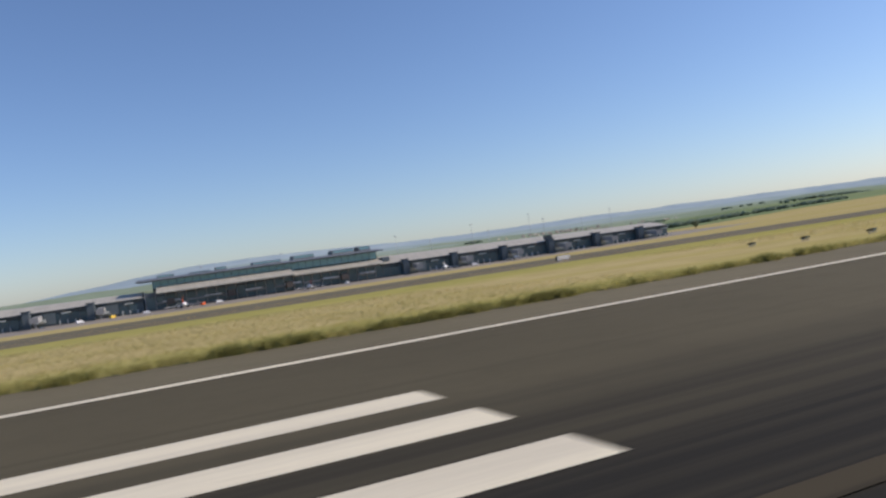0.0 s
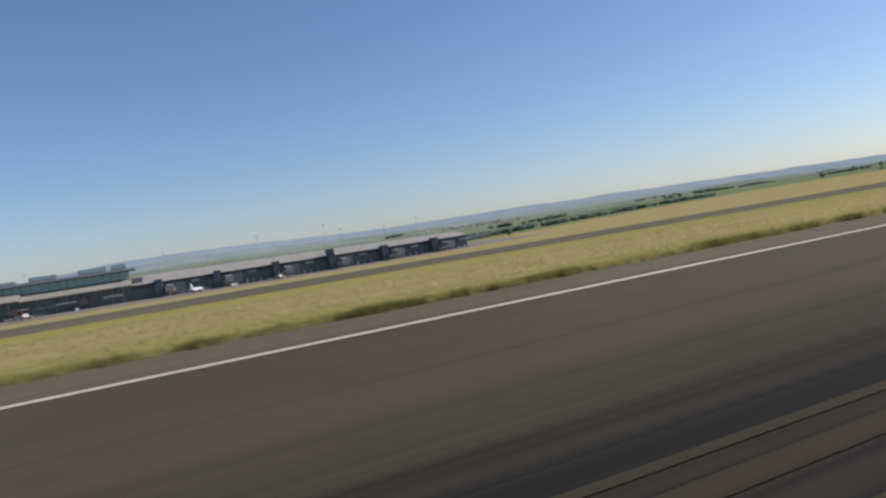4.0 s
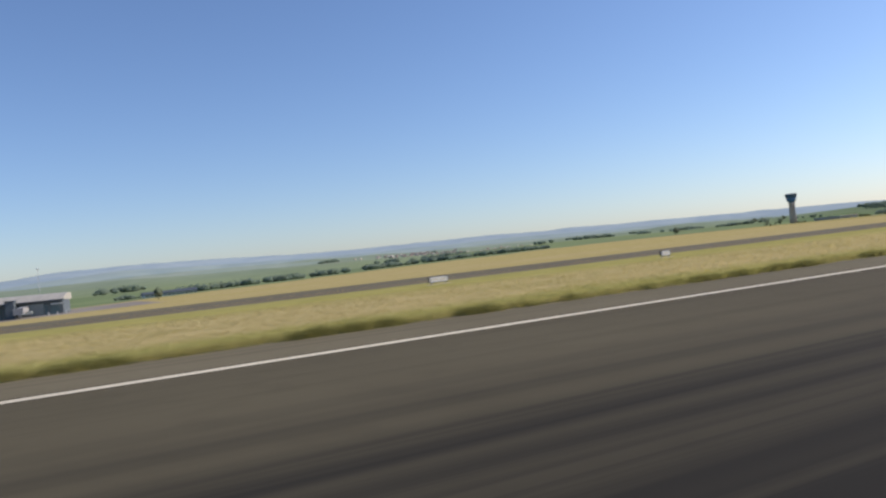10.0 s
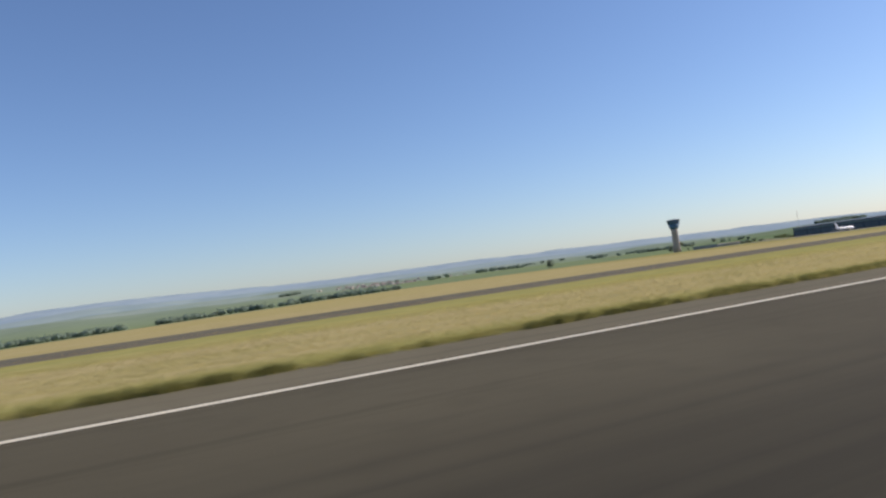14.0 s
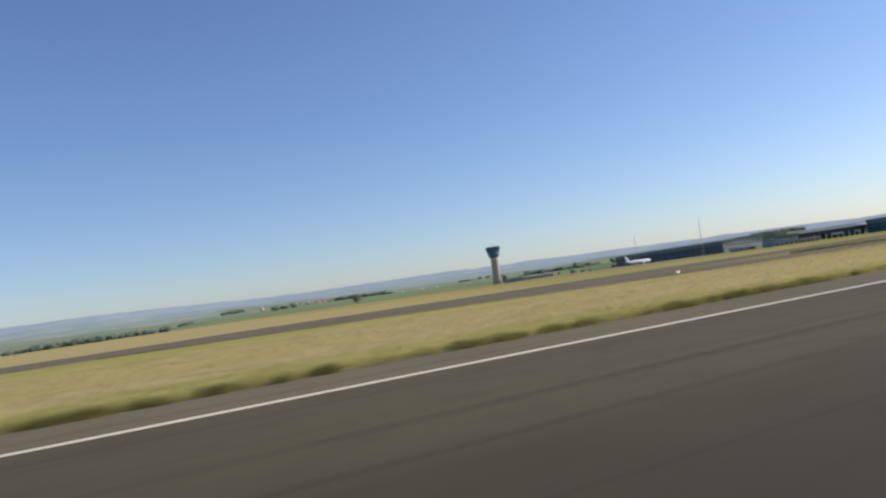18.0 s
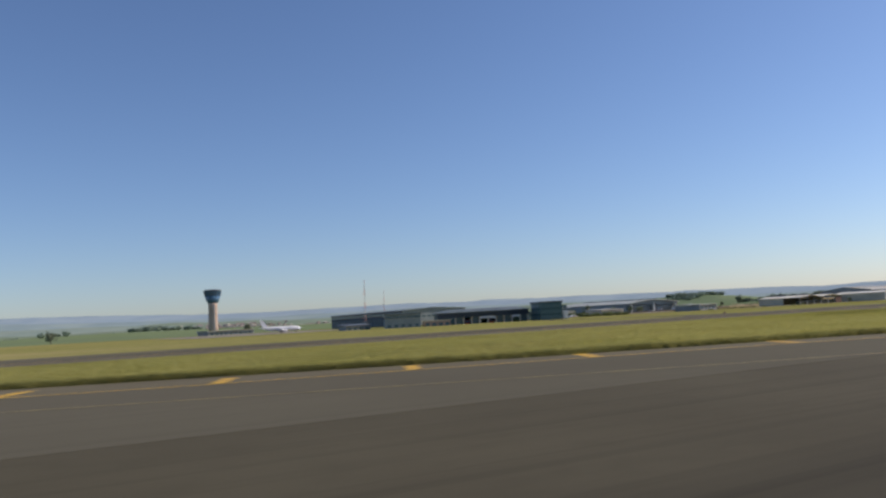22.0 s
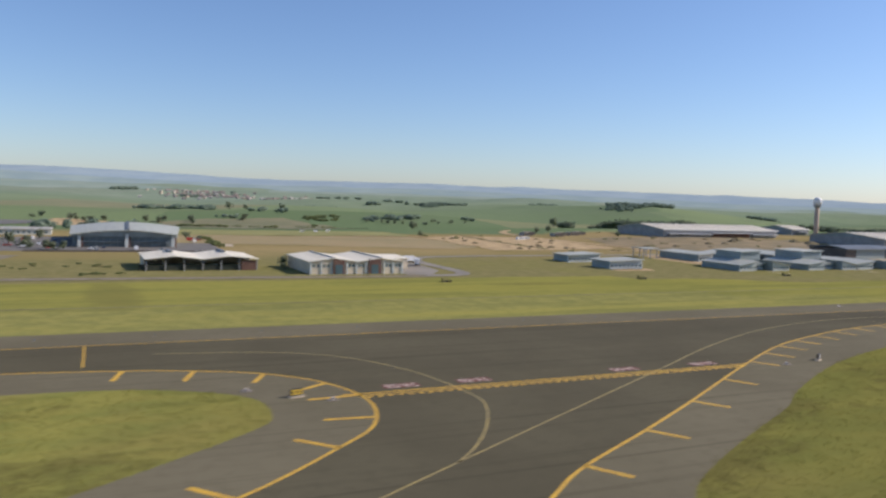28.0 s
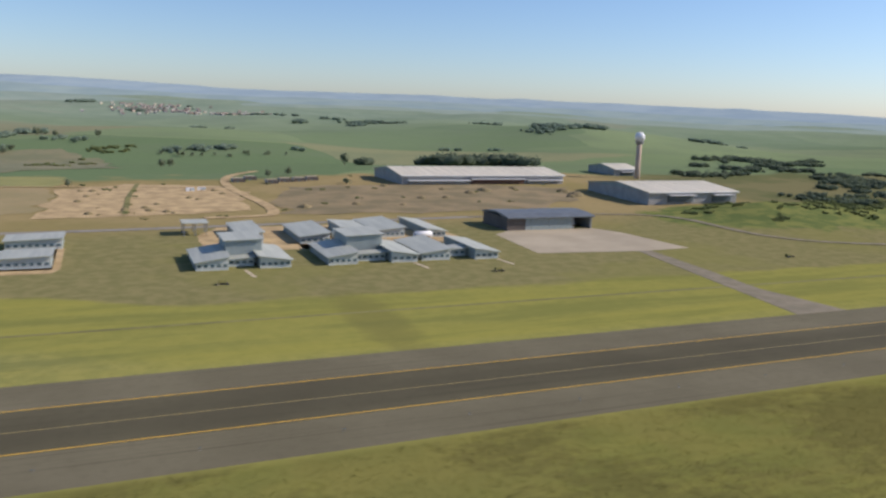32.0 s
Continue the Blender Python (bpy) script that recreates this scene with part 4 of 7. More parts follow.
sign_board(2277.5, 135.5, 1.8, "dark backed airfield sign on the junction shoulder", 30, "wall_grey")


sign_board(900, 122, 2.4, "white airfield sign board in the grass beside the taxiway", 0, "white")
sign_board(851, 131, 3.8, "long white airfield sign board in the grass", 0, "white")
sign_board(417, 163, 3.6, "white airfield sign board beside the taxiway", 0, "white")


def guard_light(x, y):
    t = thing("guard_light", x, y, 0.07, "low white runway guard light box on the shoulder", "airfield light", "guard lights")
    part("plate", Shape().box(-1.0, 1.0, -0.8, 0.8, 0, 0.06), "apron", t)
    part("housing", Shape().profile_x([(-0.25, 0.06), (0.25, 0.06), (0.2, 0.5), (-0.2, 0.5)], -0.35, 0.35), "letter", t)
    part("lens", Shape().box(-0.25, 0.25, -0.29, -0.21, 0.2, 0.42), "glass_dark", t)


for px, py in ((2155.5, 135.0), (2142.5, 145.5), (2265, 133.8), (2356, 162), (2376.4, 208), (2097, 90)):
    guard_light(px, py)


def edge_light(x, y):
    t = thing("edge_light", x, y, height(x, y) + 0.07, "small blue-capped taxiway edge light on a stake", "airfield light", "edge lights")
    part("stake", Shape().turned(0, 0, [(0.14, 0), (0.05, 0.06), (0.05, 0.4)], 8), "steel", t)
    part("lamp_head", Shape().turned(0, 0, [(0.1, 0.4), (0.12, 0.5), (0.06, 0.62)], 8), "glass_blue", t)


for i in range(14):
    edge_light(2380 + 30 * i, 164)
    edge_light(1950 + 26 * i, 205)

lit, lnt, lp = nodes_of("lit_lamp_lens")
lp.inputs["Base Color"].default_value = (0.9, 0.85, 0.7, 1)
lp.inputs["Emission Color"].default_value, lp.inputs["Emission Strength"].default_value = (1.0, 0.88, 0.6, 1), 2.5
M["lit"] = lit
for px, py in ((1428, 110), (1596, 99)):
    t = thing("lit_edge_light", px, py, height(px, py), "small lit airfield lamp on a stake in the grass", "airfield light", "lit edge lights")
    part("stake", Shape().turned(0, 0, [(0.2, 0), (0.08, 0.1), (0.08, 0.6)], 8), "steel", t)
    part("lamp_head", Shape().turned(0, 0, [(0.08, 0.6), (0.11, 0.70), (0.10, 0.82), (0.04, 0.88)], 10), "lit", t, "lit warm white lens")

# wind circle: white painted kerb round a dark disc
ring = thing("marker_circle", 1883.4, 115.8, 0.03, "white painted kerb ring round a dark gravel disc in grass", "ground marker")
part("disc", Shape().turned(0, 0, [(6.0, -0.2), (6.0, -0.01)], 40), "service", ring, "dark gravel disc")
me = Shape().prism([(5.9, -0.48), (6.8, -0.53), (6.8, 0.53), (5.9, 0.48)], -0.1, 0.05).mesh("kerb_stone", "white_paint")
for k in range(40):
    piece("kerb_stone", me, ring, 0, 0, 0, 9 * k)
part("mast", Shape().turned(-1.1, 0, [(0.09, 0), (0.06, 4.6)], 8), "mast_grey", ring)
part("lamp_box", Shape().box(-1.75, -0.45, -0.2, 0.2, 4.95, 5.35), "white", ring, "white lamp box on the thin mast")
part("lamp_bracket", Shape().box(-1.5, -0.7, -0.15, 0.15, 4.55, 4.95), "sign_yellow", ring, "ochre bracket under the lamp box")
for px, py in ((1874.4, 114), (1874.8, 131), (1863.2, 128), (1889, 219)):
    mk = thing("road_marker", px, py, 0.05, "small dark marker block at the service road edge", "marker", "road markers")
    part("block", Shape().profile_x([(-0.3, 0), (0.3, 0), (0.22, 0.7), (-0.22, 0.7)], -0.35, 0.35), "brick", mk)
    part("base", Shape().box(-0.5, 0.5, -0.45, 0.45, -0.1, 0.04), "concrete", mk)
paint("service_road_dash", [[(1869.7, 110), (1870.6, 127)]], 0.35, "letter", "faded white line on the service road", 0.05)


def headwall(x, y, s=1.0):
    """Drain headwall with a dark mouth."""
    t = thing("drain_headwall", x, y, height(x, y), "dark weathered drain headwall half hidden in the grass", "drain", "drain headwalls")
    part("wall", Shape().profile_x([(-0.8, -0.2), (1.2, -0.2), (1.2, 1.5), (0.3, 1.8), (-0.3, 1.3)], -2.4 * s, 2.4 * s), "scrub_soil", t)
    part("mouth", Shape().box(-1.5 * s, 1.5 * s, -0.84, -0.62, 0, 0.7), "black", t)
    for sx in (-1, 1):
        part("wing_wall", Shape().prism([(sx * 2.4 * s, -0.8), (sx * 3.4 * s, -1.7), (sx * 3.7 * s, -1.4), (sx * 2.5 * s, -0.2)][::sx], -0.2, 0.8), "umber", t)


for px, py in ((2259.5, 309), (2364, 308), (2464.5, 311), (2581.4, 309), (2748, 306)):
    headwall(px, py, 0.6)

def drain_cover(x, y, w):
    """Concrete slab with a lid, let into the shoulder's edge."""
    t = thing("drain_cover", x, y, 0.02, "pale concrete drain slab at the runway edge", "drain", "drain slabs")
    part("slab", Shape().box(-w, w, -1.25, 1.25, -0.1, 0.1), "concrete", t)
    part("lid", Shape().box(-0.6 * w, 0.6 * w, -0.75, 0.75, 0.1, 0.15), "concrete", t, "worn concrete lid")


SLABS = ((1804.4, 42.5), (1917.4, 41.9))
for px, py in SLABS:
    drain_cover(px, py, 0.85)


# ---- vehicles and aircraft ----
def car(x, y, turn, colour, label, van=False):
    t = thing("van" if van else "car", x, y, height(x, y), label, "van" if van else "car", "parked vehicles", turn)
    if van:
        body = [(-2.6, 0.4), (2.5, 0.4), (2.6, 1.0), (1.9, 1.35), (1.5, 2.2), (-2.6, 2.3)]
        part("body", Shape().profile_y(body, -1.0, 1.0), colour, t)
        part("windscreen", Shape().profile_y([(1.9, 1.37), (1.55, 2.1), (1.58, 2.1), (1.95, 1.4)], -0.85, 0.85), "glass_dark", t)
    else:
        part("body", Shape().profile_y([(-2.2, 0.35), (2.2, 0.35), (2.25, 0.75), (1.3, 0.95), (-1.6, 1.0), (-2.2, 0.9)], -0.88, 0.88), colour, t)
        part("cabin", Shape().profile_y([(-1.7, 1.0), (0.9, 0.97), (0.3, 1.45), (-1.2, 1.48)], -0.76, 0.76), "glass_dark", t)
        part("roof", Shape().box(-1.15, 0.25, -0.72, 0.72, 1.46, 1.52), colour, t)
    wheel = Shape().loft([[(0.33 * math.cos(a), -0.1 + k * 0.2, 0.33 + 0.33 * math.sin(a)) for a in [2 * math.pi * i / 12 for i in range(12)]] for k in (0, 1)]).mesh("wheel", "black")
    for wx in (-1.4, 1.4):
        for wy in (-0.85, 0.85):
            piece("wheel", wheel, t, wx, wy)
    return t


def airliner(x, y, turn, size, label, fin="white", engines=True, z=None):
    """A twin-jet airliner of the given length, nose to +x."""
    s = size / 33.0
    t = thing("airliner", x, y, height(x, y) if z is None else z, label, "aircraft", "parked aircraft", turn)

    def body(sections, n=14):
        return Shape().loft([[(px * s, r * s * math.cos(2 * math.pi * i / n), (zc + r * math.sin(2 * math.pi * i / n)) * s) for i in range(n)] for px, r, zc in sections])

    part("fuselage", body([(-16.5, 0.25, 4.6), (-13, 1.1, 4.2), (-8, 1.85, 3.7), (10, 1.95, 3.5), (13.5, 1.75, 3.4), (15.6, 1.0, 3.1), (16.5, 0.25, 3.0)]), "white", t, "white painted fuselage", smooth=True)
    part("cockpit_window", Shape().box(14.2 * s, 15.0 * s, -0.95 * s, 0.95 * s, 3.75 * s, 4.35 * s), "glass_dark", t)
    wing = [(3.5, 0), (-1.0, 0), (-5.5, 16), (-3.8, 16)]
    for sy in (-1, 1):
        part("wing", Shape().prism([(a * s, sy * (1.0 + b) * s) for a, b in wing][::-sy], 2.6 * s, 2.95 * s), "white", t)
        part("tailplane", Shape().prism([(a * s, sy * b * s) for a, b in ((-12.5, 0.3), (-15.5, 0.3), (-17, 5.6), (-15.8, 5.6))][::-sy], 4.5 * s, 4.7 * s), "white", t)
        if engines:
            eng = Shape().loft([[(px * s, (sy * 5.6 + r * math.cos(2 * math.pi * i / 12)) * s, (1.9 + r * math.sin(2 * math.pi * i / 12)) * s) for i in range(12)] for px, r in ((3.6, 0.95), (2.5, 1.1), (0.6, 1.0), (-0.8, 0.6))])
            part("engine", eng, "white", t, smooth=True)
        part("main_gear", Shape().turned(-0.5 * s, sy * 3.2 * s, [(0.5 * s, 0), (0.5 * s, 1.0 * s), (0.15 * s, 1.1 * s), (0.15 * s, 2.7 * s)], 10), "black", t)
    part("nose_gear", Shape().turned(12.5 * s, 0, [(0.38 * s, 0), (0.38 * s, 0.75 * s), (0.12 * s, 0.8 * s), (0.12 * s, 1.9 * s)], 10), "black", t)
    part("tail_fin", Shape().profile_y([(a * s, b * s) for a, b in ((-10.5, 5.2), (-15.5, 5.2), (-17.2, 11.0), (-15.4, 11.0))], -0.18 * s, 0.18 * s), fin, t, "coloured tail fin" if fin != "white" else "white tail fin")
    wn_me = Shape().box(-0.15 * s, 0.15 * s, -1.97 * s, -1.85 * s, 3.7 * s, 4.05 * s).mesh("cabin_window", "glass_dark")
    for k in range(20):
        piece("cabin_window", wn_me, t, (-8.5 + k * 0.95) * s, 0, 0)
    return t


airliner(1810.5, 534, -4, 28, "white twin-jet airliner parked on the apron below the control tower")
airliner(372, 622, 80, 27, "orange-tailed airliner parked nose-in at the terminal", "orange")
airliner(467, 616, 82, 24, "white airliner with a red tail at the terminal", "red")
airliner(581, 606, 60, 22, "white airliner parked nose-in at the pier", "white")
airliner(640, 590, 70, 20, "white airliner with a silver tail parked at the pier", "silver")
strip("apron", 40, 870, 540, 690, "apron", 0.02, "wide pale concrete aircraft apron", "apron")
structure("tower_apron", Shape().prism([(1740, 480), (1850, 480), (1850, 640), (1740, 640)], -0.6, 0.08), "apron", "concrete apron below the control tower", "apron")
for k, (px, py, tn, col, lb, vn) in enumerate([(398, 625, 10, "white", "white service van on the apron", True), (386, 628, 60, "orange", "orange baggage tractor van on the apron", True), (345, 615, 0, "white", "white service van on the apron", True),
                                               (430, 630, 5, "silver", "silver service car on the apron", False), (500, 625, 90, "white", "white service van beside the terminal", True), (300, 625, 20, "white", "white service van on the apron", True),
                                               (275, 630, 0, "silver", "silver service car on the apron", False), (322, 632, 45, "sign_yellow", "yellow service van on the apron", True), (610, 610, 0, "white", "white service van beside the pier", True)]):
    car(px, py, tn, col, lb, vn)


# ---- terminal ----
TZ = -11.5
terminal = thing("airport_terminal", 347, 669, TZ, "long dark-glazed airport terminal with a raised teal hall and grey roof", "terminal building")
part("lower_wall", Shape().box(0, 147, 2, 55, -1, 11), "wall_dark", terminal)
bay = Shape().box(0.3, 5.5, -0.05, 0.2, 0, 7.0).mesh("glazing_bay", "glass_dark")
soffit = Shape().box(0.2, 5.65, -0.1, 0.3, 0, 1.0).mesh("spandrel", "wall_grey")
box_me = Shape().box(0, 4.2, -4.0, 1.8, 2.6, 6.2).mesh("gate_box", "umber")
col_me = Shape().box(-0.22, 0.22, -0.6, 0, -0.5, 9.8).mesh("column", "wall_grey")
for k in range(25):
    piece("glazing_bay", bay, terminal, 0.5 + 5.85 * k, 2, 1.2)
    piece("column", col_me, terminal, 0.3 + 5.85 * k, 1.6, 0)
    if k % 3:
        piece("spandrel", soffit, terminal, 0.5 + 5.85 * k, 2, 3.6)
    if k % 6 == 2:
        piece("gate_box", box_me, terminal, 0.8 + 5.85 * k, 0, 0)
part("canopy_roof", Shape().profile_x([(-8, 9.8), (-8, 10.5), (10, 14.2), (10, 13.4)], 7, 88), "roof_grey", terminal, "pale grey sloping canopy roof")
part("canopy_roof", Shape().profile_x([(-5, 9.0), (-5, 9.7), (10, 12.6), (10, 11.9)], 88, 146), "roof_grey", terminal, "lower pale grey canopy roof")
part("hall_wall", Shape().box(5, 145, 10, 50, 11, 17.6), "wall_teal", terminal)
hb = Shape().box(0.15, 4.5, -0.12, 0.1, 0, 4.2).mesh("hall_pane", "glass_teal")
for k in range(30):
    piece("hall_pane", hb, terminal, 5.2 + 4.65 * k, 10, 13.2)
part("hall_roof", Shape().profile_x([(5, 17.7), (5, 18.2), (25, 19.6), (56, 18.6), (56, 17.8)], -4, 149), "roof_dark", terminal, "overhanging slate-blue roof")
for x0, x1, h in ((8, 18, 1.6), (27, 40, 0.9), (43, 50, 2.0), (66, 84, 1.8), (92, 106, 2.6), (118, 133, 2.8), (136, 144, 3.0)):
    lan = part("roof_lantern", Shape().profile_x([(20, 19.0), (38, 19.0), (36, 19.2 + h), (29, 19.6 + h), (22, 19.2 + h)], x0, x1), "roof_dark", terminal, "glazed roof lantern")
    part("lantern_glass", Shape().box(x0 + 0.6, x1 - 0.6, 20.8, 21.2, 19.6, 19.0 + h), "glass_teal", lan)
part("end_wall", Shape().box(147, 152, 4, 40, -1, 13), "wall_dark", terminal)
for k in range(6):
    part("awning", Shape().box(10 + 24 * k, 20 + 24 * k, -3, 1.6, 4.6, 5.2), "white", terminal, "pale entrance awning")


terminal.matrix_world = pose(347 * K, 669 * K, TZ * K, 0, 0, -5.3) @ Matrix.Diagonal((1.34, 1.34, 1.34, 1))


def pier(x, y, turn, n, gates, label):
    """A long glazed pier with gate towers, air bridges and a broad pale roof that rises to the back."""
    t = thing("terminal_pier", x, y, TZ, label, "terminal building", "terminal piers", turn)
    part("wall", Shape().box(0, n, 2, 36, -2, 10.8), "wall_dark", t)
    part("roof_edge", Shape().box(-1, n + 1, -1.5, 2.5, 10.8, 11.7), "roof_slate", t, "dark roof edge")
    part("roof", Shape().loft([[(px, y, 11.3 + (z - 11.3) * q) for y, z in ((0, 11.2), (0, 11.8), (20, 17.0), (34, 18.6), (46, 17.4), (46, 10.5))] for px, q in ((0, 1.0), (n, 0.62))]), "roof_grey", t, "broad pale ribbed metal roof")
    bay_me = Shape().box(0.3, 6.6, -0.15, 0.1, 0, 7.4).mesh("glazing_bay", "glass_dark")
    for k in range(int(n / 7)):
        piece("glazing_bay", bay_me, t, 0.3 + 7 * k, 2, 1.0)
    stair = Shape().box(-2.6, 2.6, -7, 2, -1, 12.8).mesh("gate_tower", "wall_dark")
    cap = Shape().box(-3.0, 3.0, -7.5, 2.5, 12.8, 13.6).mesh("tower_cap", "roof_slate")
    bridge = Shape().profile_x([(-22, 4.6), (2, 5.2), (2, 8.8), (-22, 8.2)], 0, 4).mesh("air_bridge", "wall_grey")
    head = Shape().box(-0.8, 5.2, -26, -22, 4.0, 8.2).mesh("bridge_head", "wall_grey")
    leg_me = Shape().box(1.4, 2.6, -21, -19.8, -1, 4.7).mesh("bridge_leg", "steel")
    cab = Shape().box(0, 6.5, -1.2, 1.9, 8.3, 9.3).mesh("sign_panel", "wall_pale")
    clad = Shape().box(3.0, 19.0, 1.5, 1.95, 1.4, 9.6).mesh("clad_panel", "wall_haze")
    low = Shape().box(4.0, 12.0, -1.5, 1.5, 3.2, 5.4).mesh("gate_lounge", "wall_pale")
    col_p = Shape().box(-0.4, 0.4, -1.0, -0.2, -1, 3.4).mesh("column", "wall_pale")
    for gx in gates:
        tw = piece("gate_tower", stair, t, gx, 0, 0)
        piece("tower_cap", cap, tw)
        b = piece("air_bridge", bridge, t, gx + 6, 0, 0)
        piece("bridge_head", head, b)
        piece("bridge_leg", leg_me, b)
        piece("clad_panel", clad, t, gx, 0, 0)
        piece("gate_lounge", low, t, gx, 0, 0)
        piece("sign_panel", cab, t, gx + 24, 0, 0)
        for k in (22, 27.5, 33):
            piece("column", col_p, t, gx + k, 0, 0)
    part("roof_plant", Shape().box(gates[len(gates) // 2] - 3, gates[len(gates) // 2] + 3, -2, 5, 13.6, 17.2), "roof_slate", t)
    return t


pier(541, 651, -10.7, 275, (20, 64, 110, 155, 200, 244), "long low dark-glazed pier with broad pale metal roof and air bridges")
pier(104, 692, -5.3, 243, (25, 70, 115, 160, 205), "low dark-glazed pier with pale metal roof beside the terminal hall")
depot = thing("depot_building", 890, 785, -8.6, "long low depot with a dark blue roof and pale wall", "building")
part("wall", Shape().box(0, 48, 0, 18, -1.5, 2.8), "wall_pale", depot)
part("roof", Shape().profile_x([(-1.2, 2.6), (-1.2, 3.2), (9, 5.4), (19.2, 3.2), (19.2, 2.6)], -1, 49), "roof_slate", depot, "dark blue pitched roof")
wall_windows(depot, 0, 0.8, [2.5 + 4 * k for k in range(12)], 2.4, 1.1)


def mast(x, y, h, label="tall slim floodlight mast with a lamp ring"):
    t = thing("floodlight_mast", x, y, height(x, y), label, "light mast", "floodlight masts")
    part("pole", Shape().turned(0, 0, [(0.26, -0.3), (0.11, h)], 10), "mast_grey", t)
    part("lamp_ring", Shape().turned(0, 0, [(0.3, h - 0.5), (0.75, h - 0.35), (0.75, h), (0.25, h + 0.2)], 12), "mast_grey", t)
    lm = Shape().box(0.7, 1.1, -0.25, 0.25, h - 0.7, h - 0.25).mesh("floodlight", "silver")
    for k in range(6):
        piece("floodlight", lm, t, 0, 0, 0, 60 * k)


for px, py, hh in ((575, 700, 36), (612, 705, 28), (655, 700, 38), (668, 690, 30), (715, 690, 40), (728, 685, 34), (770, 680, 30), (800, 672, 34), (470, 720, 34), (400, 730, 32)):
    mast(px, py, hh)


def lattice_mast(x, y, h):
    """A slim three-legged mast with cross braces, banded red and white."""
    t = thing("lattice_mast", x, y, height(x, y), "slim red and white banded lattice mast", "mast", "lattice masts")
    n = 7
    for k in range(n):
        r0, r1 = 1.0 - 0.75 * k / n, 1.0 - 0.75 * (k + 1) / n
        z0, z1 = h * k / n, h * (k + 1) / n
        s = Shape()
        for j in range(3):
            a, b = radians(120 * j), radians(120 * j + 120)
            p, q = (r0 * math.cos(a), r0 * math.sin(a), z0), (r1 * math.cos(a), r1 * math.sin(a), z1)
            far = (r1 * math.cos(b), r1 * math.sin(b), z1)
            for u, v, w in ((p, q, 0.075), (p, far, 0.04)):
                s.loft([[(c[0] + w * math.cos(g), c[1] + w * math.sin(g), c[2]) for g in (0, 2.09, 4.19)] for c in (u, v)])
        part("mast_section", s, "hazed_red" if k % 2 else "mast_grey", t)
    part("beacon", Shape().turned(0, 0, [(0.3, h), (0.3, h + 0.8), (0.1, h + 1.0)], 8), "red", t)


lattice_mast(1977, 715, 33)
lattice_mast(1862, 506, 32)


# ---- control tower ----
tower = thing("control_tower", 1828, 796, 0, "tall control tower with tan concrete shaft and flared blue glass cab", "control tower")
part("shaft", Shape().turned(0, 0, [(5.4, -2), (4.6, 10), (4.3, 28), (4.6, 31)], 24), "column", tower, "tan concrete shaft", smooth=True)
part("flare", Shape().turned(0, 0, [(4.6, 31), (6.2, 33.5), (7.4, 38.0)], 24), "glass_blue", tower, "blue glazed flared underside", smooth=True)
part("cab", Shape().turned(0, 0, [(7.2, 38.0), (8.3, 43.2)], 24), "glass_blue", tower, "dark blue glass cab")
mul = Shape().loft([[(7.25, -0.14, 38), (7.55, -0.14, 38), (7.55, 0.14, 38), (7.25, 0.14, 38)], [(8.3, -0.14, 43.2), (8.6, -0.14, 43.2), (8.6, 0.14, 43.2), (8.3, 0.14, 43.2)]]).mesh("mullion", "wall_dark")
for k in range(24):
    piece("mullion", mul, tower, 0, 0, 0, 15 * k)
part("cab_roof", Shape().turned(0, 0, [(8.7, 43.2), (8.8, 43.9), (6.0, 44.6), (1.0, 44.9)], 24), "roof_dark", tower)
part("antenna", Shape().turned(2, 1, [(0.12, 44.4), (0.05, 48.5)], 6), "steel", tower)
part("window_slot", Shape().box(-0.6, 0.6, -5.1, -4.2, 4, 30), "wall_grey", tower, "narrow recessed window slot")
base = thing("tower_base_building", 1800, 700, -1.0, "low pale grey building at the foot of the control tower", "building")
part("wall", Shape().box(0, 40, 0, 40, -1, 4.2), "wall_grey", base)
part("roof", Shape().box(-1, 41, -1, 41, 4.2, 5.0), "roof_grey", base)
wall_windows(base, 0, 1.3, [3 + 4.2 * k for k in range(9)], 2.6, 1.5)

# long navy hangar behind the apron, its narrow front towards the runway
ga = thing("maintenance_hangar", 1893, 510, -0.3, "long navy blue maintenance hangar with a pale grey front", "hangar", turn=-3)
part("side_wall", Shape().box(0, 0.5, 0.5, 157, -1, 11.0), "wall_navy", ga, "navy blue clad long wall")
part("side_wall", Shape().box(50.5, 51, 0.5, 157, -1, 11.0), "wall_navy", ga, "navy blue clad long wall")
part("back_wall", Shape().box(0.5, 50.5, 156.5, 157, -1, 11.0), "wall_navy", ga)
# Front coloured pale for light and haze; the other walls are navy.
part("front_wall", Shape().profile_y([(0, -1), (51, -1), (51, 11.0), (25.5, 12.6), (0, 11.0)], 0, 0.5), "wall_haze", ga, "pale grey-green front gable")
part("roof", Shape().profile_y([(-0.8, 11.0), (-0.8, 11.4), (25.5, 13.0), (51.8, 11.4), (51.8, 11.0), (25.5, 12.6)], -1.2, 158), "roof_hip", ga, "slate-grey shallow roof")
cl = Shape().box(-0.12, 0.1, 0.4, 9.2, 0, 2.2).mesh("clerestory_pane", "glass_dark")
dr = Shape().box(-0.15, 0.1, 0, 17.5, -0.5, 6.4).mesh("hangar_door", "wall_dark")
for k in range(16):
    piece("clerestory_pane", cl, ga, 0, 1.2 + 9.7 * k, 8.0)
for k in range(8):
    piece("hangar_door", dr, ga, 0, 1.5 + 19.4 * k, 0)
wall_windows(ga, 0, 6.0, [4 + 4.3 * k for k in range(11)], 3.2, 1.6)
dst = thing("dark_store", 1926, 426, -0.6, "low dark teal store behind the watch block", "building", turn=-10)
part("wall", Shape().box(0, 19, 0, 12, -1, 5.6), "wall_teal", dst)
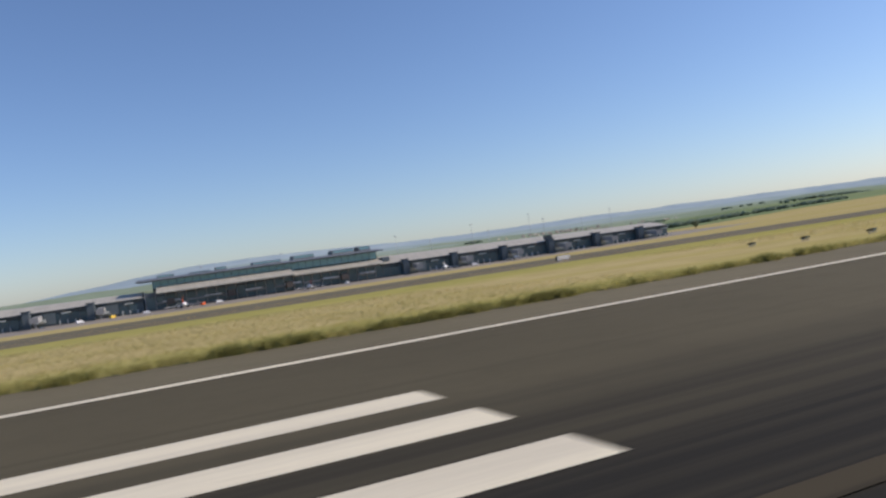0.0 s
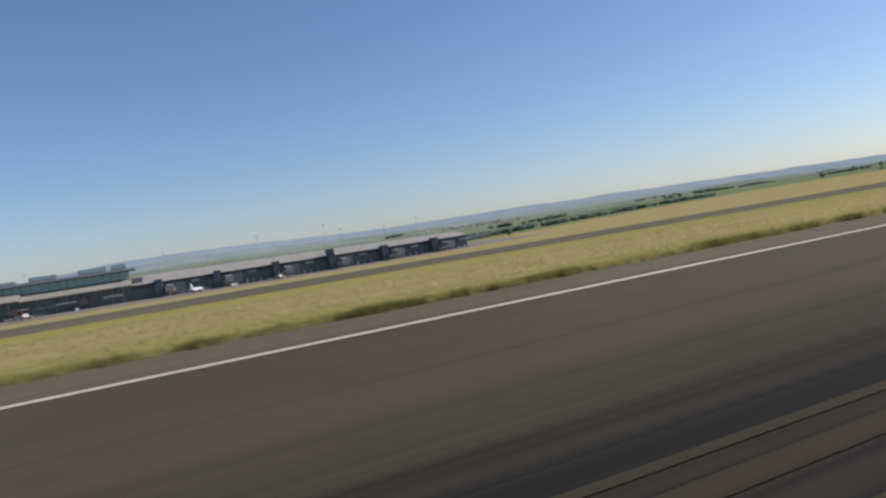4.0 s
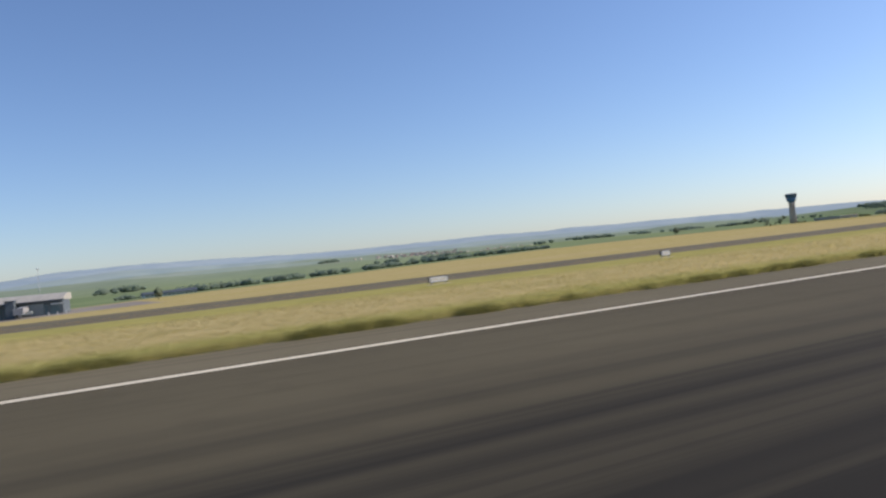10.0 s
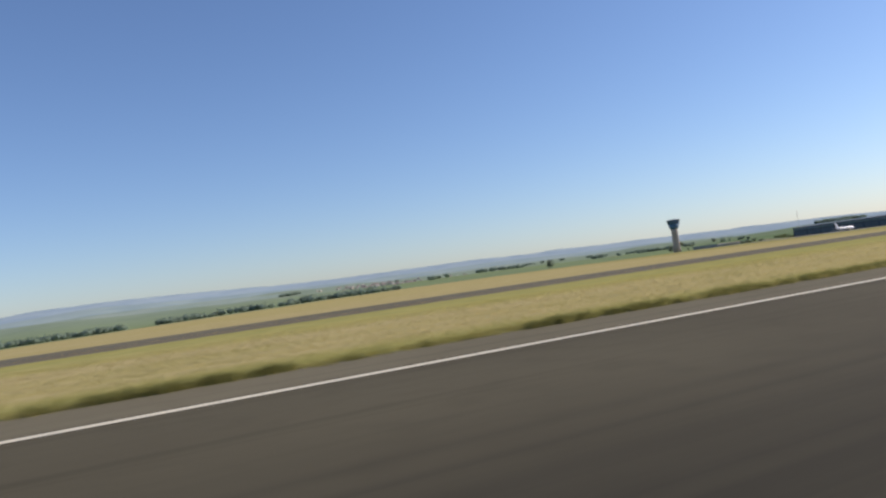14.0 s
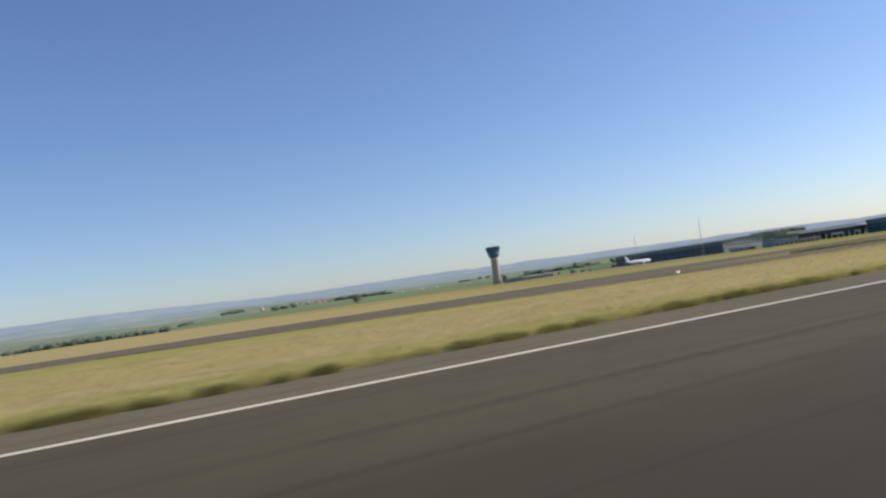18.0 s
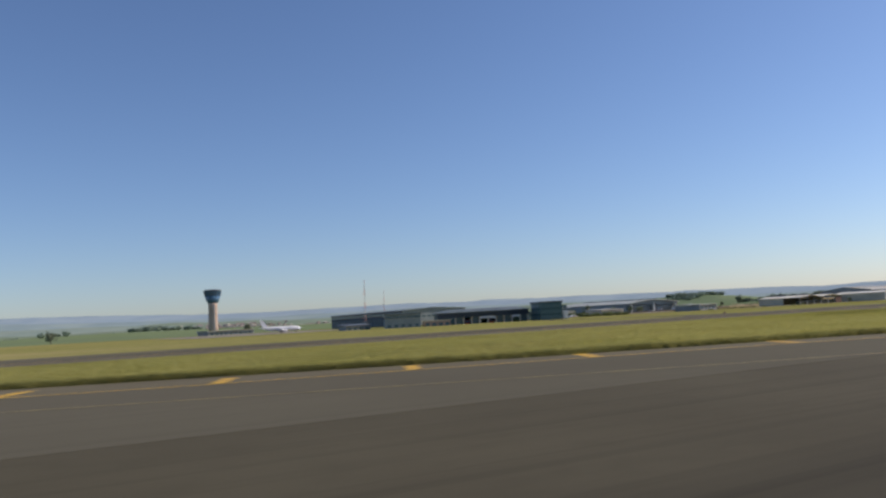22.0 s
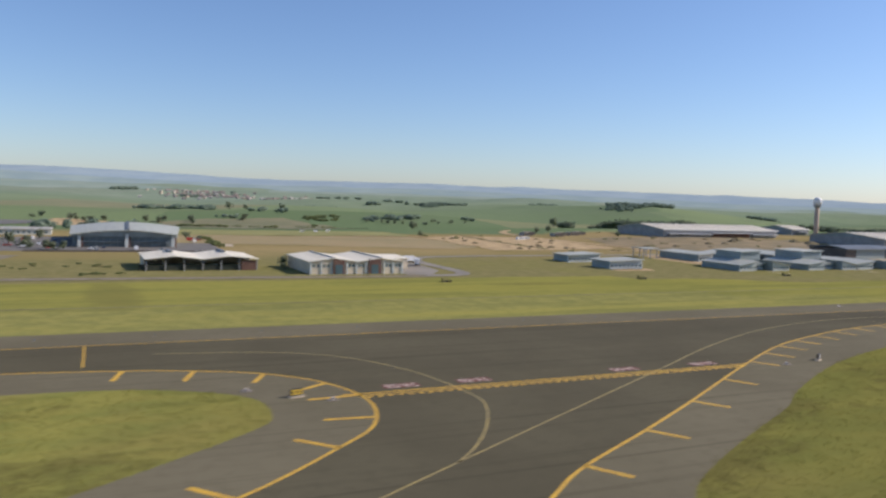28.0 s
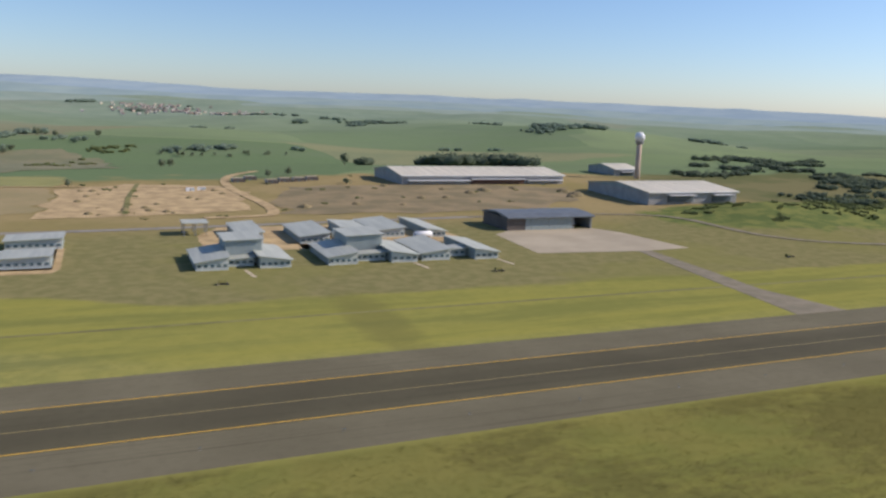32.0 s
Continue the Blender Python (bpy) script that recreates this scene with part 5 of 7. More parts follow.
part("roof", Shape().box(-0.6, 19.6, -0.6, 12.6, 5.6, 6.1), "roof_dark", dst)
wall_windows(dst, 0, 1.4, [2.4 + 3.6 * k for k in range(5)], 2.4, 1.6)
low = thing("office_block", 1828, 404, -1.0, "pale grey-green two-storey office block with a dark glazed upper band", "building", turn=-23)
part("wall", Shape().box(0, 20, 0, 18, -1, 8.4), "wall_haze", low, "pale grey-green wall")
part("roof", Shape().box(-0.7, 20.7, -0.7, 18.7, 8.4, 9.0), "roof_dark", low)
wall_windows(low, 0, 6.2, [2.2 + 3.9 * k for k in range(5)], 3.6, 1.6, frame_mat="wall_cream")
wall_windows(low, 0, 1.2, [2.2 + 3.9 * k for k in range(5)], 2.0, 1.8, frame_mat="wall_cream")
sp = Shape().box(-0.1, 0.06, 0.3, 3.6, 0, 1.6).mesh("side_window", "glass_dark")
for k in range(4):
    piece("side_window", sp, low, 0, 0.4 + 3.9 * k, 6.2)
low2 = thing("low_store_building", 1848.5, 396, -0.8, "low pinkish brick store with a pale flat roof", "building", turn=-23)
part("wall", Shape().box(0, 15, 0, 10, -1, 3.6), "wall_pink", low2)
part("roof", Shape().box(-0.6, 15.6, -0.6, 10.6, 3.6, 4.1), "wall_cream", low2)
wall_windows(low2, 0, 1.0, [2.0 + 3.7 * k for k in range(4)], 2.2, 1.6)
low3 = thing("low_store_building", 1811, 420, -0.8, "low grey-green store beside the office block", "building")
part("wall", Shape().box(0, 15, 0, 12, -1, 3.2), "wall_grey", low3)
part("roof", Shape().profile_x([(-0.8, 3.2), (-0.8, 3.6), (12.8, 4.4), (12.8, 3.9)], -0.8, 15.8), "roof_dark", low3)
wall_windows(low3, 0, 0.9, [2.0 + 3.6 * k for k in range(4)], 1.8, 1.4)

# fire station with open bays
fire = thing("fire_station", 1863, 405, -1.0, "dark teal fire station with open bays and a low slate roof", "building", turn=-23)
part("wall_back", Shape().box(0, 54, 12, 22, -1, 7.4), "wall_teal", fire)
part("side_wall", Shape().box(0, 0.4, 0, 12, -1, 5.0), "wall_teal", fire)
part("fascia", Shape().box(0, 54, 0, 12, 5.0, 7.6), "wall_navy", fire, "dark navy fascia over the bays")
part("end_bay_wall", Shape().box(0.4, 9.5, 0, 0.4, -1, 5.0), "wall_teal", fire)
part("roof", Shape().loft([[(-1.5, -1.5, 7.6), (55, -1.5, 7.6), (55, 23.5, 7.6), (-1.5, 23.5, 7.6)], [(-1.5, -1.5, 8.1), (55, -1.5, 8.1), (55, 23.5, 8.1), (-1.5, 23.5, 8.1)], [(7, 9, 9.9), (48, 9, 9.9), (48, 14, 9.9), (7, 14, 9.9)]]), "roof_hip", fire, "slate-grey low hipped roof")
post = Shape().box(-0.4, 0.4, 0, 0.8, -1, 5.0).mesh("bay_post", "wall_cream")
arch = Shape().box(0.4, 4.5, 0.1, 0.5, 3.8, 5.0).mesh("bay_lintel", "white")
gl = Shape().box(0.45, 4.4, 2.0, 2.2, -0.5, 5.0).mesh("bay_door", "glass_dark")
for k in range(10):
    piece("bay_post", post, fire, 10 + 4.85 * k, 0, 0)
    if k in (3, 4, 7):
        piece("bay_lintel", arch, fire, 10 + 4.85 * k, 0, 0)
    if k in (0, 2, 5, 6, 8):
        piece("bay_door", gl, fire, 10 + 4.85 * k, 0, 0)


def fire_truck(x, y):
    tr = thing("fire_truck", x, y, -0.95, "red fire truck parked in an open bay", "truck", "fire trucks", turn=-113)
    part("body", Shape().profile_y([(-4, 0.6), (4, 0.6), (4.1, 1.6), (3.4, 3.0), (-4, 3.2)], -1.3, 1.3), "red", tr)
    part("windscreen", Shape().profile_y([(4.02, 1.8), (3.45, 2.9), (3.5, 2.9), (4.1, 1.8)], -1.1, 1.1), "glass_dark", tr)
    for wx in (-2.6, 2.6):
        for wy in (-1.15, 1.15):
            part("wheel", Shape().loft([[(wx + 0.55 * math.cos(a), wy - 0.2 + k * 0.4, 0.55 + 0.55 * math.sin(a)) for a in [2 * math.pi * i / 12 for i in range(12)]] for k in (0, 1)]), "black", tr)


for q in (17.3, 31.8):
    fire_truck(1863 + 0.9205 * q + 0.3907 * 5.5, 405 - 0.3907 * q + 0.9205 * 5.5)
cube = thing("watch_block", 1906.7, 364.7, -1.0, "dark teal glazed block with a white stair tower", "building", turn=-23)
part("wall", Shape().box(0, 13, 0, 22, -1, 11.0), "wall_teal", cube)
part("roof", Shape().box(-0.6, 13.6, -0.6, 22.6, 11.0, 11.6), "roof_dark", cube)
pn = Shape().box(0.1, 2.0, -0.12, 0.1, 0, 2.2).mesh("pane", "glass_block")
for r in range(3):
    for k in range(6):
        piece("pane", pn, cube, 0.3 + 2.1 * k, 0, 1.4 + 3.2 * r)
pn2 = Shape().box(-0.12, 0.1, 0.2, 3.3, 0, 2.2).mesh("pane", "glass_block")
for r in range(3):
    for k in range(6):
        piece("pane", pn2, cube, 0, 0.3 + 3.6 * k, 1.4 + 3.2 * r)
part("stair_tower", Shape().box(13, 16.5, 2, 10, -1, 9.0), "wall_teal", cube)
part("white_frame", Shape().box(14, 16.8, 1.4, 2, -1, 6.0), "white", cube, "white framed entrance")
for k in range(3):
    part("landing", Shape().box(13, 18.2, 0.6, 2, 1.8 + 2.6 * k, 2.2 + 2.6 * k), "white", cube)


# ---- buildings past the taxiway ----
def gable_shed(name, x, y, z, w, d, eave, ridge, wall, roof, label, category, group="", bays=1, open_front=False, overhang=0.8):
    """A shed whose ridges run along y, one for each bay."""
    t = thing(name, x, y, z, label, category, group)
    bw = w / bays
    for b in range(bays):
        x0, x1, xm = b * bw, (b + 1) * bw, (b + 0.5) * bw
        part("roof", Shape().profile_y([(x0 - (overhang if b == 0 else 0), eave), (x0 - (overhang if b == 0 else 0), eave + 0.3), (xm, ridge + 0.3),
                                        (x1 + (overhang if b == bays - 1 else 0), eave + 0.3), (x1 + (overhang if b == bays - 1 else 0), eave), (xm, ridge)], -overhang, d + overhang), roof, t)
        if not open_front:
            part("gable_wall", Shape().profile_y([(x0, eave), (x1, eave), (xm, ridge)], 0, 0.4), wall, t)
    if open_front:
        part("back_wall", Shape().box(0, w, d - 0.4, d, -1, eave), wall, t)
        part("side_wall", Shape().box(0, 0.4, d * 0.4, d, -1, eave), wall, t)
        part("side_wall", Shape().box(w - 0.4, w, d * 0.4, d, -1, eave), wall, t)
        pm = Shape().box(-0.25, 0.25, 0, 0.5, -0.5, eave).mesh("post", "wall_grey")
        for k in range(bays * 3 + 1):
            piece("post", pm, t, w * k / (bays * 3), 0.2, 0)
    else:
        part("wall", Shape().box(0, w, 0.4, d, -1, eave), wall, t)
        part("front_wall", Shape().box(0, w, 0, 0.4, -1, eave), wall, t)
    return t


w1 = gable_shed("open_shed", 2143, 368, 0, 48, 36, 5.0, 6.4, "wall_cream", "roof_cream", "cream-roofed open aircraft shed on the grass", "shed", bays=2, open_front=True)
for k in range(2):
    part("ridge_vent", Shape().box(11 + 24 * k, 13 + 24 * k, 20, 34, 6.5, 7.4), "roof_dark", w1)
part("hedge_wall", Shape().box(-3, 48, 0.9, 1.7, -0.5, 2.7), "black_green", w1, "dark half-height wall")
part("door_panel", Shape().box(41, 47.6, -0.1, 0.1, -0.5, 4.6), "brick", w1, "brown sliding door")
w2 = gable_shed("workshop", 2209.8, 346, 0, 44.6, 40, 5.6, 7.1, "wall_cream", "roof_cream", "cream workshop with pale roofs and red-brown piers", "workshop", bays=2)
for xp, wd in ((13.4, 5.2), (30.6, 6.0)):
    part("pier", Shape().box(xp - wd / 2, xp + wd / 2, -0.7, 0.3, -1, 6.9), "brick", w2, "red-brown plastered pier")
for xp in (0.4, 5.2, 10.0, 17.2, 21.8, 26.4, 35.2, 39.8, 44.2):
    part("pilaster", Shape().box(xp - 0.35, xp + 0.35, -0.35, 0.1, -1, 5.6), "wall_pale", w2)
wall_windows(w2, 0, 3.3, [1.8, 3.8, 6.6, 8.6, 18.6, 20.4, 23.2, 25.0, 36.6, 38.4, 41.2, 43.0], 1.2, 1.2, frame_mat="wall_grey")
wall_windows(w2, 0, 0.0, [13.4, 30.6], 3.4, 4.4, proud=0.8, name="door_opening")
for xp in (11.15, 33.45):
    part("ridge_cap", Shape().box(xp - 0.5, xp + 0.5, -0.6, 40.6, 7.35, 7.75), "wall_grey", w2, "grey ridge capping")
part("side_annex", Shape().box(44.6, 56.2, 22, 40, -1, 5.0), "wall_cream", w2, "blank cream annex wall")
part("annex_roof", Shape().profile_x([(21.4, 5.0), (21.4, 5.3), (40.6, 6.0), (40.6, 5.7)], 44.4, 56.8), "roof_cream", w2)
part("annex_hatch", Shape().box(47.5, 51, 21.9, 22.1, -0.6, 1.6), "wall_dark", w2, "dark low hatch")
plot("workshop_yard", [(2254.6, 340), (2267, 339.5), (2279, 358), (2281, 382), (2283, 402), (2268, 412), (2266.3, 386), (2266.3, 368), (2254.8, 368)], "yard_tar", 0.08, "pale worn asphalt yard beside the workshop", "yard")


def box_truck(x, y, turn):
    t = thing("box_truck", x, y, 0.1, "white box truck parked beside the workshop", "truck", "parked trucks", turn)
    part("box", Shape().box(-4.2, 2.2, -1.2, 1.2, 1.0, 3.6), "white", t, "white box body")
    part("cab", Shape().profile_y([(2.5, 0.7), (4.4, 0.7), (4.4, 1.7), (3.9, 2.8), (2.5, 2.8)], -1.1, 1.1), "white", t)
    part("windscreen", Shape().profile_y([(4.42, 1.75), (3.95, 2.7), (4.0, 2.7), (4.46, 1.75)], -0.95, 0.95), "glass_dark", t)
    part("chassis", Shape().box(-4.2, 4.1, -0.7, 0.7, 0.55, 1.0), "black", t)
    for wx in (-2.9, -1.7, 3.3):
        for wy in (-1.0, 1.0):
            part("wheel", Shape().loft([[(wx + 0.48 * math.cos(a), wy - 0.16 + k * 0.32, 0.48 + 0.48 * math.sin(a)) for a in [2 * math.pi * i / 12 for i in range(12)]] for k in (0, 1)]), "black", t)


box_truck(2281.5, 402, 4)
box_truck(2278.5, 385, 70)
box_truck(2272, 408, 0)

# blue-grey hangar with an arched roof
b1 = thing("arched_hangar", 2112.5, 515, 0, "blue-grey hangar with a shallow arched roof and glazed front", "hangar")


def hangar_arc(wide, y, rise):
    return [(wide * i / 12, y, 8.0 + rise * math.sin(math.pi * i / 12)) for i in range(13)]


ARCS = [hangar_arc(60.0, -3, 2.6), hangar_arc(73.5, 104, 3.0)]
part("roof", Shape().loft([arc + [(x, y, z - 0.6) for x, y, z in reversed(arc)] for arc in ARCS]), "roof_blue", b1, "shallow arched blue-grey metal roof")
part("wall", Shape().prism([(1.2, 3), (59.2, 3), (72.2, 103), (1.2, 103)], -1, 7.7), "wall_blue", b1)
front = hangar_arc(60.0, 0, 2.6)
part("front_gable", Shape().loft([[(x, y, z - 0.6) for x, _, z in front] + [(60, y, 6.4), (0, y, 6.4)] for y in (-0.5, 0.2)]), "wall_blue", b1)
gp = Shape().box(0.2, 3.7, 0.5, 0.8, 0, 2.6).mesh("glazing_bay", "glass_pale")
for r in range(2):
    for k in range(14):
        piece("glazing_bay", gp, b1, 2.4 + 3.95 * k, 2, 0.3 + 2.9 * r)
for xp in (5.0, 31.0, 57.6):
    part("front_column", Shape().box(xp - 0.9, xp + 0.9, -1.0, 1.0, -1, 7.8), "wall_pale", b1)
    part("column_panel", Shape().box(xp + 0.9, xp + 2.1, -0.6, 0.6, -1, 6.4), "brick", b1, "red-brown panel beside the column")
part("ridge_spine", Shape().loft([[(30.6 + 6 * k, -3 + 105 * k, 10.5 + 0.4 * k), (32.4 + 6 * k, -3 + 105 * k, 10.5 + 0.4 * k), (32.4 + 6 * k, -3 + 105 * k, 11.3 + 0.4 * k), (30.6 + 6 * k, -3 + 105 * k, 11.3 + 0.4 * k)] for k in (0, 1)]), "roof_dark", b1)
part("balcony", Shape().box(3, 57, -0.8, 2, 3.0, 3.35), "wall_dark", b1)
plot("car_park", [(2062, 486), (2194, 476), (2203, 612), (2190, 628), (2060, 610)], "car_tar", 0.1, "worn grey asphalt car park round the arched hangar", "car park")
plot("paved_yard", [(2204, 524), (2209, 524), (2219, 616), (2207, 612)], "concrete", 0.12, "pale concrete strip beside the hedge", "yard")
yard_wall = thing("yard_wall", 2090, 480.5, 0, "low dark wall along the car park's edge", "wall", turn=-3.0)
part("wall", Shape().box(0, 104, -0.15, 0.15, -0.4, 0.9), "umber", yard_wall)
rc = random.Random(9)
for k in range(22):
    cx, cy = (rc.uniform(2068, 2106), rc.uniform(495, 596)) if k % 2 else (rc.uniform(2118, 2192), rc.uniform(486, 508) if k % 4 else rc.uniform(540, 600))
    if cx > 2112 and cy > 510:
        cx = rc.uniform(2188, 2196)
    cname = rc.choice(["white", "white", "silver", "carblue", "red"])
    word = {"white": "white", "silver": "silver", "carblue": "dark blue", "red": "red"}[cname]
    car(cx, cy, rc.choice((0, 90, 90, 180)) + rc.uniform(-5, 5), cname, word + (" delivery van" if k % 3 == 0 else " car") + " in the hangar car park", k % 3 == 0)
plot("visitor_car_park", [(1950, 432), (2000, 398), (2022, 430), (2034, 520), (2030, 600), (1985, 620), (1958, 530)], "gravel", 0.1, "dusty gravel car park behind the watch block", "car park", ragged=5)
rk = random.Random(33)
for k in range(34):
    row = k % 4
    cx, cy = 1968 + 17 * row + rk.uniform(-1.5, 1.5), 440 + 18 * (k // 4) + rk.uniform(-4, 4)
    cname = rk.choice(["white", "white", "silver", "carblue", "red", "silver"])
    word = {"white": "white", "silver": "silver", "carblue": "dark blue", "red": "red"}[cname]
    car(cx, cy, rk.choice((0, 0, 180)) + rk.uniform(-6, 6), cname, word + (" van" if k % 5 == 0 else " car") + " parked on the dusty gravel", k % 5 == 0)
tagged(new("gravel_road", ribbon(Shape(), curve_through([(2262, 335), (2277, 336), (2285, 343), (2287.5, 360), (2287.5, 385), (2289, 408), (2294, 424), (2303, 435), (2320, 441), (2350, 445), (2440, 450), (2540, 459), (2660, 469)], 8), 7.0, 0.14).mesh("gravel_road", "yard_tar")),
       "pale worn road that bends past the workshop", "road", kind="structure")
plot("yard", [(2050, 336), (2262, 330), (2262, 337), (2050, 345)], "gravel", 0.1, "gravel track in front of the sheds", "road")
plot("left_yard", [(2020, 400), (2075, 400), (2090, 455), (2020, 455)], "gravel", 0.1, "gravel yard beside the car park", "yard")
for px, py, wd, dp, lb, wl in ((2044, 372, 16, 22, "low grey shed with a flat roof", "wall_grey"), (2036, 520, 22, 30, "low cream office with a flat roof", "wall_cream"), (2066, 640, 34, 24, "low pale store with a grey roof", "wall_pale"), (2010, 430, 20, 18, "low cream store with a flat roof", "wall_cream")):
    lo = thing("outbuilding", px, py, height(px, py), lb, "building", "outbuildings")
    part("wall", Shape().box(0, wd, 0, dp, -1, 3.6), wl, lo)
    part("roof", Shape().profile_x([(-0.8, 3.6), (-0.8, 4.0), (dp + 0.8, 4.6), (dp + 0.8, 4.1)], -0.8, wd + 0.8), "roof_grey", lo)
    wall_windows(lo, 0, 1.1, [2.0 + 3.6 * k for k in range(int(wd / 3.6))], 1.7, 1.4)


# ---- blue-grey barracks ----
def house(x, y, w, d, eave, rise, label, lean=1, group="barracks", wall="wall_pale", tall=False):
    """A low block with a single-pitch roof, long side in depth; the roof falls to one side."""
    t = thing("barrack_block", x, y, height(x, y), label, "building", group)
    a, b = (eave, eave + rise) if lean > 0 else (eave + rise, eave)
    part("roof", Shape().profile_y([(-0.9, a - 0.1), (-0.9, a + 0.25), (w + 0.9, b + 0.25), (w + 0.9, b - 0.1)], -1.2, d + 1.2), "roof_blue", t, "blue-grey corrugated roof")
    part("front_wall", Shape().profile_y([(0, -1), (w, -1), (w, b - 0.1), (0, a - 0.1)], 0, 0.4), wall, t, "pale blue-grey front wall")
    part("side_wall", Shape().box(0, 0.35, 0.4, d, -1, a - 0.1), "wall_blue", t)
    part("side_wall", Shape().box(w - 0.35, w, 0.4, d, -1, b - 0.1), "wall_blue", t)
    part("back_wall", Shape().box(0.35, w - 0.35, d - 0.4, d, -1, min(a, b) - 0.1), "wall_blue", t)
    n = max(2, int(w / 2.6))
    if not tall:
        wall_windows(t, 0, 1.4, [w * (k + 0.5) / n for k in range(n)], w / n * 0.6, 1.1, frame_mat="wall_grey")
    else:
        sl = Shape().box(-0.06, w + 0.06, -0.07, 0.0, 0, 0.12).mesh("cladding_rib", "wall_blue")
        for k in range(8):
            piece("cladding_rib", sl, t, 0, 0, 0.8 + 1.1 * k)
    return t


LOW = "low blue-grey barrack block with a corrugated single-pitch roof"
HI = "taller blue-grey barrack block with a flat roof"
house(2457.5, 337, 13, 30, 3.4, 2.2, LOW)
house(2471, 343, 11, 6, 3.2, 0.6, "low linking porch between the barrack blocks")
house(2471, 350, 15.5, 20, 10.0, 0.5, HI, wall="wall_blue", tall=True)
house(2483.5, 337, 13, 34, 5.4, -2.2, LOW)
house(2484, 398, 12, 38, 4.4, 1.0, LOW)
house(2513, 337, 13, 34, 3.4, 2.2, LOW)
house(2527, 343, 14, 6, 3.2, 0.6, "low linking porch between the barrack blocks")
house(2525.5, 353, 17, 21, 10.0, 0.5, HI, wall="wall_blue", tall=True)
house(2542, 337, 12.5, 34, 5.4, -2.2, LOW)
house(2557, 338, 14, 36, 3.4, 2.0, LOW)
house(2572, 345, 10, 8, 3.4, 0.6, "low linking porch between the barrack blocks")
house(2583, 336, 12, 38, 5.2, -2.0, LOW)
house(2513, 391, 15, 40, 3.6, 1.8, LOW)
house(2540, 413, 14, 26, 4.6, -1.0, LOW)
house(2556, 402, 16, 40, 3.8, 1.6, LOW)
house(2583.5, 398, 11, 44, 5.0, -1.8, LOW)
house(2381.5, 356, 22, 17, 4.2, 0.9, "small blue-grey guard house with a corrugated roof", group="guard houses")
house(2383, 399, 23, 16, 4.2, 0.9, "small blue-grey guard house with a corrugated roof", group="guard houses")
plot("guard_house_yard", [(2379, 345), (2404, 345), (2407, 352), (2407, 400), (2404, 400), (2404, 352), (2380, 353)], "dirt", 0.09, "bare sandy earth beside the guard house", "yard")
plot("barracks_yard", [(2466, 376), (2512, 376), (2512, 390), (2600, 384), (2604, 450), (2480, 450), (2466, 420)], "dirt", 0.08, "sandy yard between the barrack blocks", "yard", ragged=3)
gate = thing("wash_canopy", 2461, 425, 0, "tall open canopy on slim posts in the barracks yard", "canopy")
part("roof", Shape().profile_x([(-1, 6.3), (-1, 6.7), (6, 7.1), (13, 6.7), (13, 6.3)], -1, 12), "roof_blue", gate)
pm = Shape().box(-0.25, 0.25, -0.25, 0.25, -0.5, 6.4).mesh("post", "steel")
for qx in (0, 5.5, 11):
    for qy in (0, 11):
        piece("post", pm, gate, qx, qy, 0)
tank = thing("fuel_tank", 2580, 395, 0, "white cylindrical fuel tank on saddles between the barrack blocks", "tank")
part("drum", Shape().loft([[(px, r * math.cos(a), 2.4 + r * math.sin(a)) for a in [2 * math.pi * i / 16 for i in range(16)]] for px, r in ((-5.3, 0.7), (-4.7, 1.7), (4.7, 1.7), (5.3, 0.7))]), "white", tank, smooth=True)
for px in (-3, 3):
    part("saddle", Shape().box(px - 0.3, px + 0.3, -1.3, 1.3, -0.3, 1.4), "concrete", tank)
for px, py, r in ((2536, 408, 2.4), (2538.5, 402, 1.8)):
    wt = thing("water_tank", px, py, 0, "pale round water tank between the barrack blocks", "tank", "water tanks")
    part("drum", Shape().turned(0, 0, [(r, -0.2), (r, 3.4), (r * 0.3, 4.2)], 16), "wall_pale", wt, smooth=True)
    part("lid", Shape().turned(0, 0, [(r * 0.3, 4.18), (r * 0.25, 4.5)], 10), "steel", wt)
for px in (2477, 2552, 2594):
    pth = thing("garden_path", px, 322, 0.02, "short pale concrete path through the grass", "path", "garden paths")
    for k in range(7):
        part("slab", Shape().box(-0.7 + 0.25 * k, 0.7 + 0.25 * k, 13 - 2.0 * k - 1.9, 13 - 2.0 * k, -0.1, 0.06), "concrete", pth)

# dark hangar and its pale apron
dh = thing("dark_hangar", 2639, 411, 0, "dark steel hangar with ribbed front and one open bay", "hangar")
part("roof", Shape().profile_x([(-2, 7.2), (-2, 7.8), (6, 9.2), (16, 9.8), (26, 9.2), (34, 7.8), (34, 7.2), (16, 9.0)], -0.5, 59), "roof_dark", dh, "slate-blue curved roof")
part("side_wall", Shape().box(0, 0.5, 0, 32, -1, 7.6), "umber", dh, "dark brown end wall")
part("end_block", Shape().box(0.5, 12, 0, 0.5, -1, 7.4), "umber", dh, "dark brown front panel")
part("back_wall", Shape().box(0.5, 58, 31.5, 32, -1, 7.4), "wall_dark", dh)
part("side_wall_far", Shape().box(57.5, 58, 0, 31.5, -1, 7.6), "wall_grey", dh)
dpn = Shape().box(0.06, 3.9, 0.05, 0.45, -0.5, 7.2).mesh("door_leaf", "wall_blue")
for k in range(8):
    piece("door_leaf", dpn, dh, 12.2 + 4.0 * k, 0, 0)
pm = Shape().box(-0.3, 0.3, 0, 0.6, -0.5, 7.3).mesh("post", "wall_grey")
for qx in (45, 57.4):
    piece("post", pm, dh, qx, 0, 0)
lp = Shape().box(0, 2.6, 31.3, 31.5, 3.2, 4.6).mesh("light_panel", "wall_pale")
